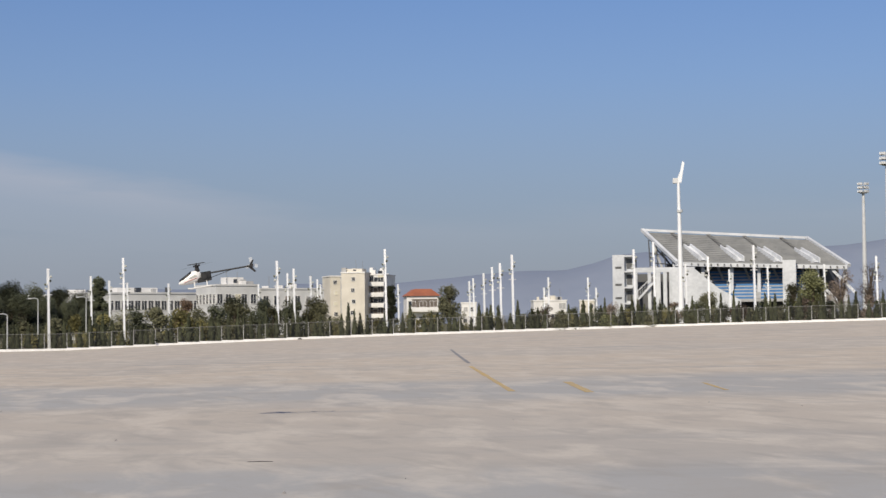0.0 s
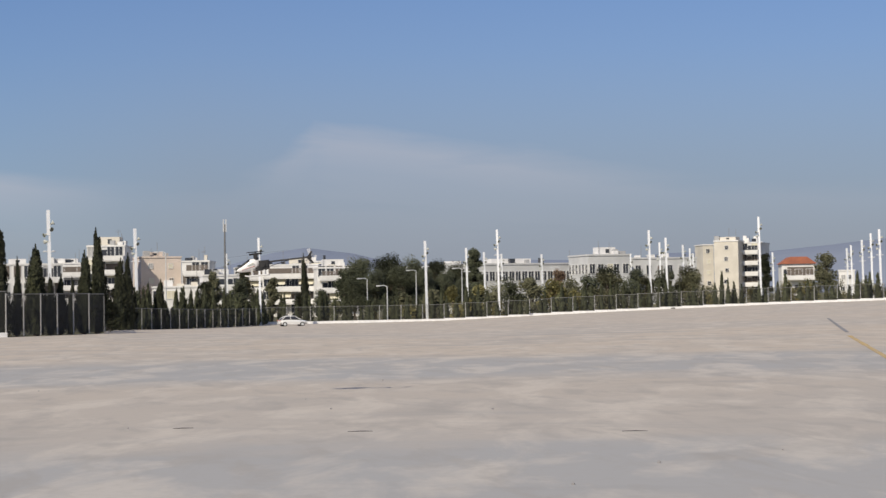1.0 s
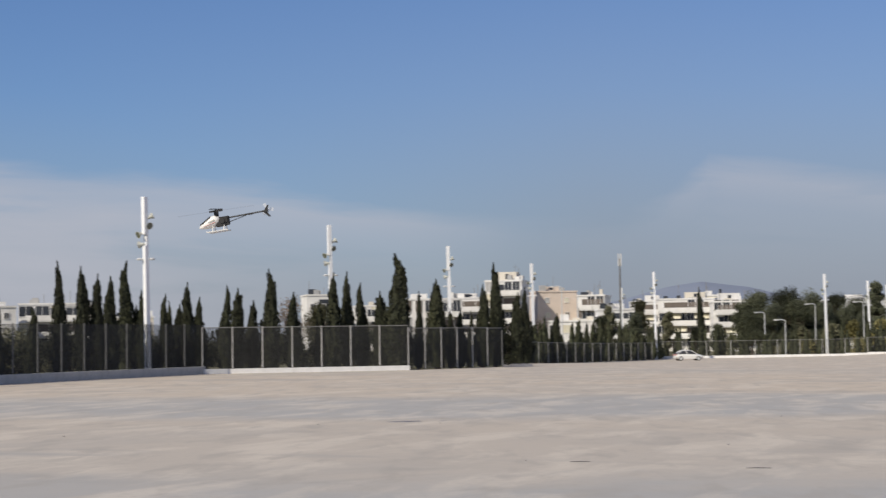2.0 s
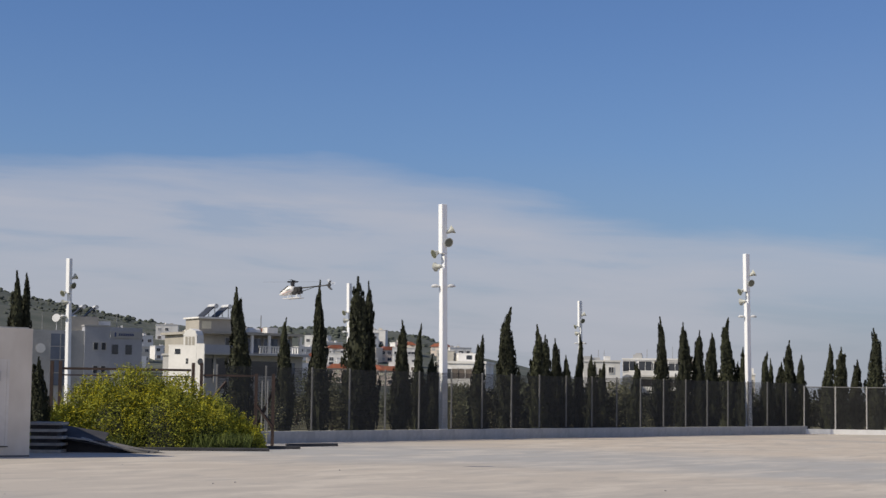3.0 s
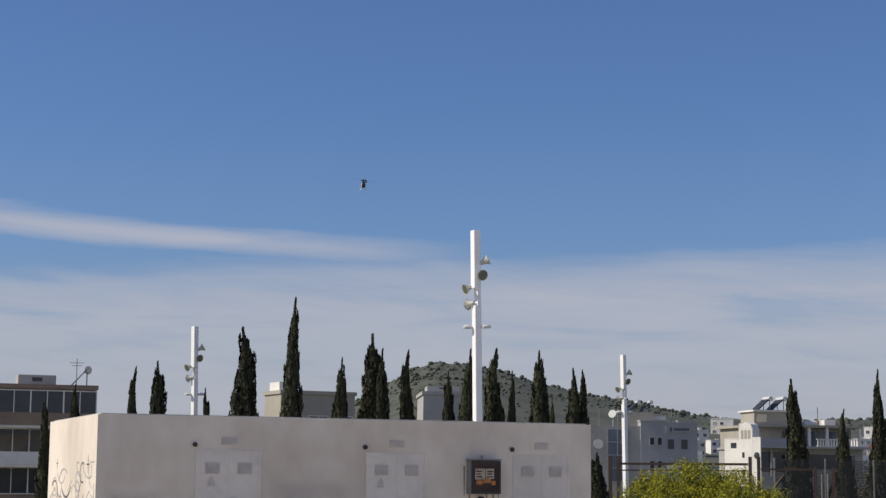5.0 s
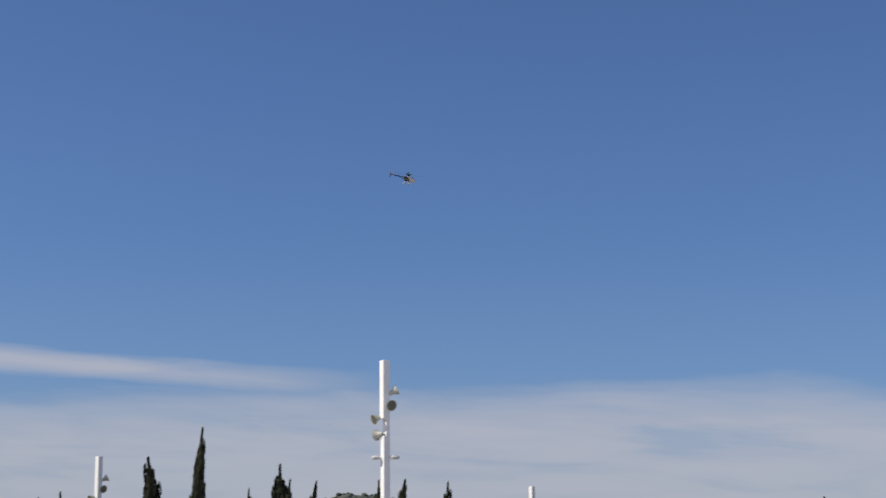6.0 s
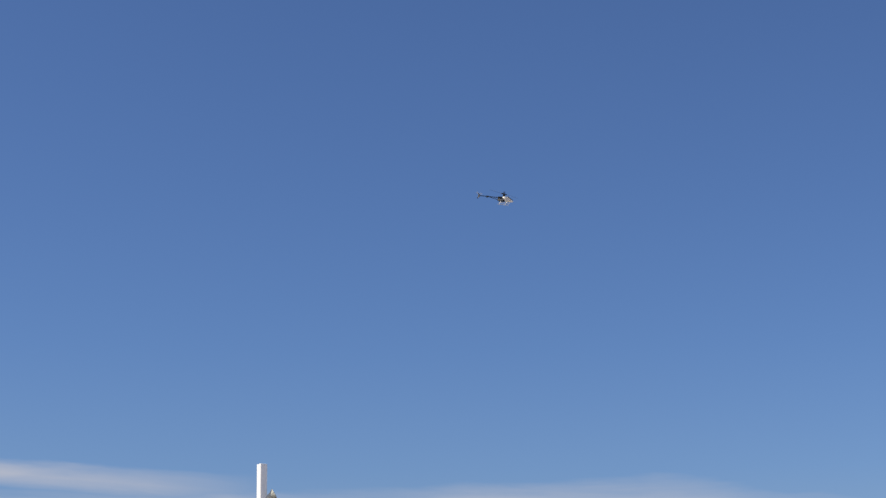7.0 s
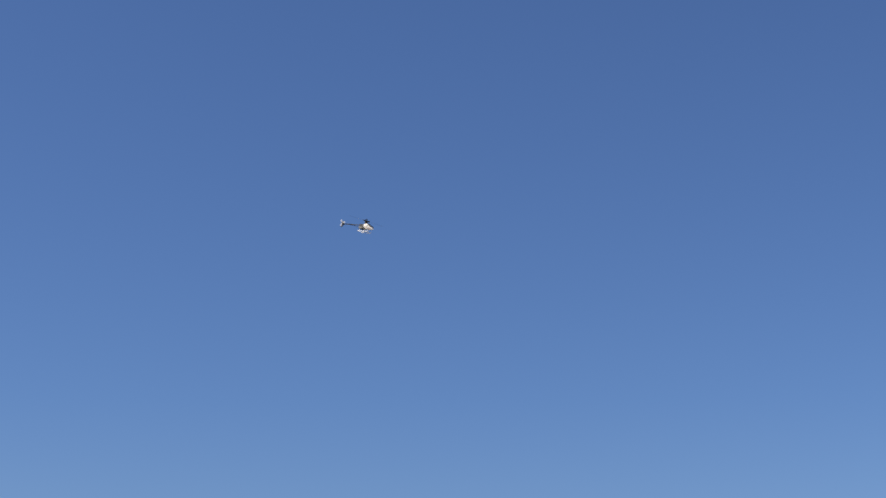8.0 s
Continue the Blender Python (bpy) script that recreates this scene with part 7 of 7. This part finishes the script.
# ---- model helicopter: nose along +y, the rotor mast over the origin ----
def helicopter():
    root = thing("model_helicopter", "white radio-controlled model helicopter with black boom, flying", "helicopter", pose(0, 0, 5))
    can = part("canopy", ring_body([(0.345, 0.006, -0.195, -0.178), (0.30, 0.038, -0.214, -0.130), (0.22, 0.068, -0.222, -0.072), (0.12, 0.080, -0.222, -0.014), (0.03, 0.074, -0.212, -0.004), (-0.05, 0.050, -0.172, -0.030)]), CANOPYWHITE, root, "glossy white canopy", smooth=True)
    part("window", ring_body([(0.322, 0.022, -0.165, -0.124), (0.25, 0.060, -0.148, -0.084), (0.18, 0.073, -0.112, -0.044), (0.11, 0.062, -0.075, -0.004)]), BLACK, can, "black painted window", smooth=True)
    part("stripe", ring_body([(0.25, 0.064, -0.192, -0.178), (0.12, 0.0815, -0.166, -0.146), (0.02, 0.0765, -0.146, -0.122)]), CANOPYRED, can, "red side stripe")
    for s in (-1, 1):
        part("decal", Shape().prism([(0.02, -0.10), (0.13, -0.13), (0.16, -0.118), (0.05, -0.075)], s * 0.0815 - 0.002, s * 0.0815 + 0.002), LAMPGREY, can, "grey side decal", at=pose(0, 0, 0, 0, 0, 90))
    part("side_frame", Shape().box(-0.04, -0.22, -0.205, 0.04, 0.06, -0.05).box(-0.055, -0.16, -0.22, 0.055, 0.02, -0.14), CARBON, root, bevel=0.006)
    part("engine", Shape().tube([(-0.07, -0.10, -0.12), (0.07, -0.10, -0.12)], 0.055, 10).box(-0.055, -0.20, -0.16, 0.055, -0.12, -0.06), CARBON, root)
    part("exhaust", Shape().tube([(0.05, -0.05, -0.17), (0.06, -0.2, -0.18)], 0.03, 8), ZINC, root)
    part("tail_boom", Shape().tube([(0, -0.17, -0.085), (0, -0.92, -0.075)], 0.014, 8), CARBON, root)
    part("boom_support", Shape().tube([(0.02, -0.16, -0.175), (0.004, -0.58, -0.085)], 0.005, 5).tube([(-0.02, -0.16, -0.175), (-0.004, -0.58, -0.085)], 0.005, 5), CARBON, root)
    part("horizontal_fin", Shape().box(-0.10, -0.64, -0.088, 0.10, -0.56, -0.080), CARBON, root)
    part("vertical_fin", Shape().prism([(-0.83, -0.06), (-0.90, -0.06), (-0.985, -0.185), (-0.95, -0.19)], -0.008, 0.008).prism([(-0.86, -0.08), (-0.92, -0.08), (-0.97, 0.02), (-0.94, 0.02)], -0.008, 0.008), CARBON, root, at=pose(0, 0, 0, 0, 0, 90))
    part("tail_gearbox", Shape().box(-0.02, -0.945, -0.10, 0.03, -0.895, -0.05), CARBON, root)
    part("mast", Shape().tube([(0, 0, -0.06), (0, 0, 0.115)], 0.012, 8).tube([(0, 0, -0.04), (0, 0, 0.01)], 0.042, 8).box(-0.035, -0.035, 0.01, 0.035, 0.035, 0.055), CARBON, root)
    for s in (-1, 1):
        sk = part("skid", Shape().tube([(s * 0.11, 0.20, -0.285), (s * 0.11, 0.16, -0.30), (s * 0.11, -0.20, -0.30)], 0.011, 6), SKIDWHITE, root)
        for y in (0.08, -0.13):
            part("strut", Shape().tube([(s * 0.04, y, -0.205), (s * 0.085, y, -0.24), (s * 0.11, y, -0.30)], 0.011, 6), SKIDWHITE, sk)
    rotor = part("main_rotor", Shape().box(-0.05, -0.025, 0.055, 0.05, 0.025, 0.085), CARBON, root, at=pose(0, 0, 0))
    for s in (-1, 1):
        part("blade", Shape().box(min(s * 0.06, s * 0.68), -0.030, 0.066, max(s * 0.06, s * 0.68), 0.026, 0.071), BLADE, rotor, "blurred dark rotor blade")
        part("grip", Shape().box(min(s * 0.03, s * 0.12), -0.02, 0.055, max(s * 0.03, s * 0.12), 0.02, 0.085), CARBON, rotor)
    flybar = part("flybar", Shape().tube([(-0.13, 0, 0.105), (0.13, 0, 0.105)], 0.008, 6).box(-0.15, -0.03, 0.10, -0.085, 0.03, 0.108).box(0.085, -0.03, 0.10, 0.15, 0.03, 0.108), CARBON, root, "short stabiliser bar over the rotor")
    tail = part("tail_rotor", Shape().tube([(0.03, 0, 0), (0.055, 0, 0)], 0.014, 6), CARBON, root, at=pose(0, -0.92, -0.045))
    for s in (0, 120, 240):
        part("tail_blade", Shape().prism([(-0.022, 0.02), (0.022, 0.02), (0.03, 0.115), (-0.03, 0.115)], -0.002, 0.002), TAILBLADE, tail, "blurred white tail blade", at=pose(0.05, 0, 0, s, 0, 0) @ pose(0, 0, 0, 0, 0, 90))
    return root, rotor, flybar, tail


town()
near_hill()
hill_woods()
hill_houses()
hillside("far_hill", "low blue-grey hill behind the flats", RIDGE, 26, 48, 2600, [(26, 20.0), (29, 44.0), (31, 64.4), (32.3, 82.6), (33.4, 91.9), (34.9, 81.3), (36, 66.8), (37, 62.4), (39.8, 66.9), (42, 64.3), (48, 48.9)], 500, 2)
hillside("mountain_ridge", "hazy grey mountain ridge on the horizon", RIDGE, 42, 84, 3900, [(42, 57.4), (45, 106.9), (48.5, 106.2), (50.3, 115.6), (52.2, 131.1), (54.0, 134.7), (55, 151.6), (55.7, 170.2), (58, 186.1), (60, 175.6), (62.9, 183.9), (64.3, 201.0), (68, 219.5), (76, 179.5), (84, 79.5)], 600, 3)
stadium()
tall_mast()
stadium_floodlight(63.55, 380, 25.8)
stadium_floodlight(64.3, 300, 25.0)
thin_posts()
light_poles()
cypresses()
far_planting()
substation()
mustard_bush()
weed(-9.05, 41.0, 0.55, 7)
weed(-8.5, 41.45, 0.3, 8)
# tufts rooted along the foot of the far kerb
for k, (kx, ky, kh, kw) in enumerate(along(FARFENCE, 6.0)):
    if (k * 7) % 5 < 2:
        f = 1 - 0.55 / math.hypot(kx, ky)
        weed(kx * f, ky * f, 0.30 + 0.08 * (k % 4), 30 + k)
rubble()
sticks()
parked_car()
fence("wire_fence", FENCE, "wire mesh fence on a low grey rendered wall round the lot", 1.9, 0, 2.06, 0.38, PARAPET, 0.36, wire=0.015, rail=False, post=POSTDARK)
fence("front_fence", FRONTFENCE, "wire mesh fence on a low white kerb beside the gate", 1.55, 0, 2.05, 0.24, KERB, 0.5, wire=0.014, post=POSTLIGHT)
fence("gate_fence", GATE, "grey steel mesh gate panels standing on the concrete", 1.5, 0, 2.15, 0.0, PARAPET, wire=0.015, post=POSTLIGHT)
fence("side_fence", SIDEFENCE, "wire mesh fence running back from the gate", 3.0, 0, 2.0, 0.0, PARAPET, wire=0.014)
fence("back_fence", BACKFENCE, "wire mesh fence in front of dark hedging", 2.6, 0, 1.85, 0.0, PARAPET, wire=0.011, pitch=0.07, post=POSTLIGHT)
fence("far_fence", FARFENCE, "long wire mesh fence on a white kerb along the lot", 2.6, 0, 1.65, 0.30, KERB, 0.5, wire=0.009, pitch=0.08, post=POSTLIGHT)
flyer, main_rotor, stabiliser, tail_rotor = helicopter()


def motions():
    walk(flyer, [
        (0, pose(20.07, 22.27, 2.56, -9, 0, 48.0)),
        (0.5, pose(18.50, 24.23, 2.50, -9, 0, 50.6)),
        (0.6, pose(18.06, 24.56, 2.51, -9, 0, 50.7)),
        (0.8, pose(16.96, 25.09, 2.39, -7, 0, 51.9)),
        (1.0, pose(15.80, 25.49, 2.34, -5, 0, 52.2)),
        (1.2, pose(14.47, 25.91, 2.60, -6, 0, 53.8)),
        (1.5, pose(12.46, 26.69, 3.30, -7, 0, 57.0)),
        (1.7, pose(11.40, 28.20, 3.83, -8, 0, 56.0)),
        (2.8, pose(2.59, 35.83, 3.91, -8, 0, 57.9)),
        (3.0, pose(0.43, 38.92, 4.01, -4, 0, 59.4)),
        (3.5, pose(-5.65, 46.53, 5.05, -2, 0, 64.9)),
        (3.7, pose(-8.12, 49.15, 5.84, -1, 0, 65.4)),
        (4.0, pose(-11.82, 53.43, 7.17, 0, 0, 66.5)),
        (4.2, pose(-14.03, 56.91, 8.32, 1, 0, 61.9)),
        (4.5, pose(-17.05, 62.13, 10.19, 2, 0, 57.3)),
        (4.7, pose(-18.19, 64.78, 11.43, 2, 0, 41.7)),
        (5.8, pose(-14.53, 68.46, 18.52, 0, 0, -24.0)),
        (6, pose(-12.53, 66.67, 18.89, 0, 0, -39.4)),
        (6.5, pose(-7.95, 63.00, 19.59, 1, 0, -60.8)),
        (7, pose(-3.50, 60.15, 20.02, -3, 0, -74.7)),
        (7.5, pose(-3.45, 56.91, 20.29, -9, 0, -100.5)),
        (8, pose(-7.40, 53.75, 19.06, -13, 0, -116.2)),
    ])
    walk(main_rotor, [(k * 0.1, pose(0, 0, 0, 0, 0, 20 + 76 * k)) for k in range(81)])
    walk(stabiliser, [(k * 0.1, pose(0, 0, 0, 0, 0, 74 + 76 * k)) for k in range(81)])
    walk(tail_rotor, [(k * 0.1, pose(0, -0.92, -0.045, 71 * k, 0, 0)) for k in range(81)])


motions()
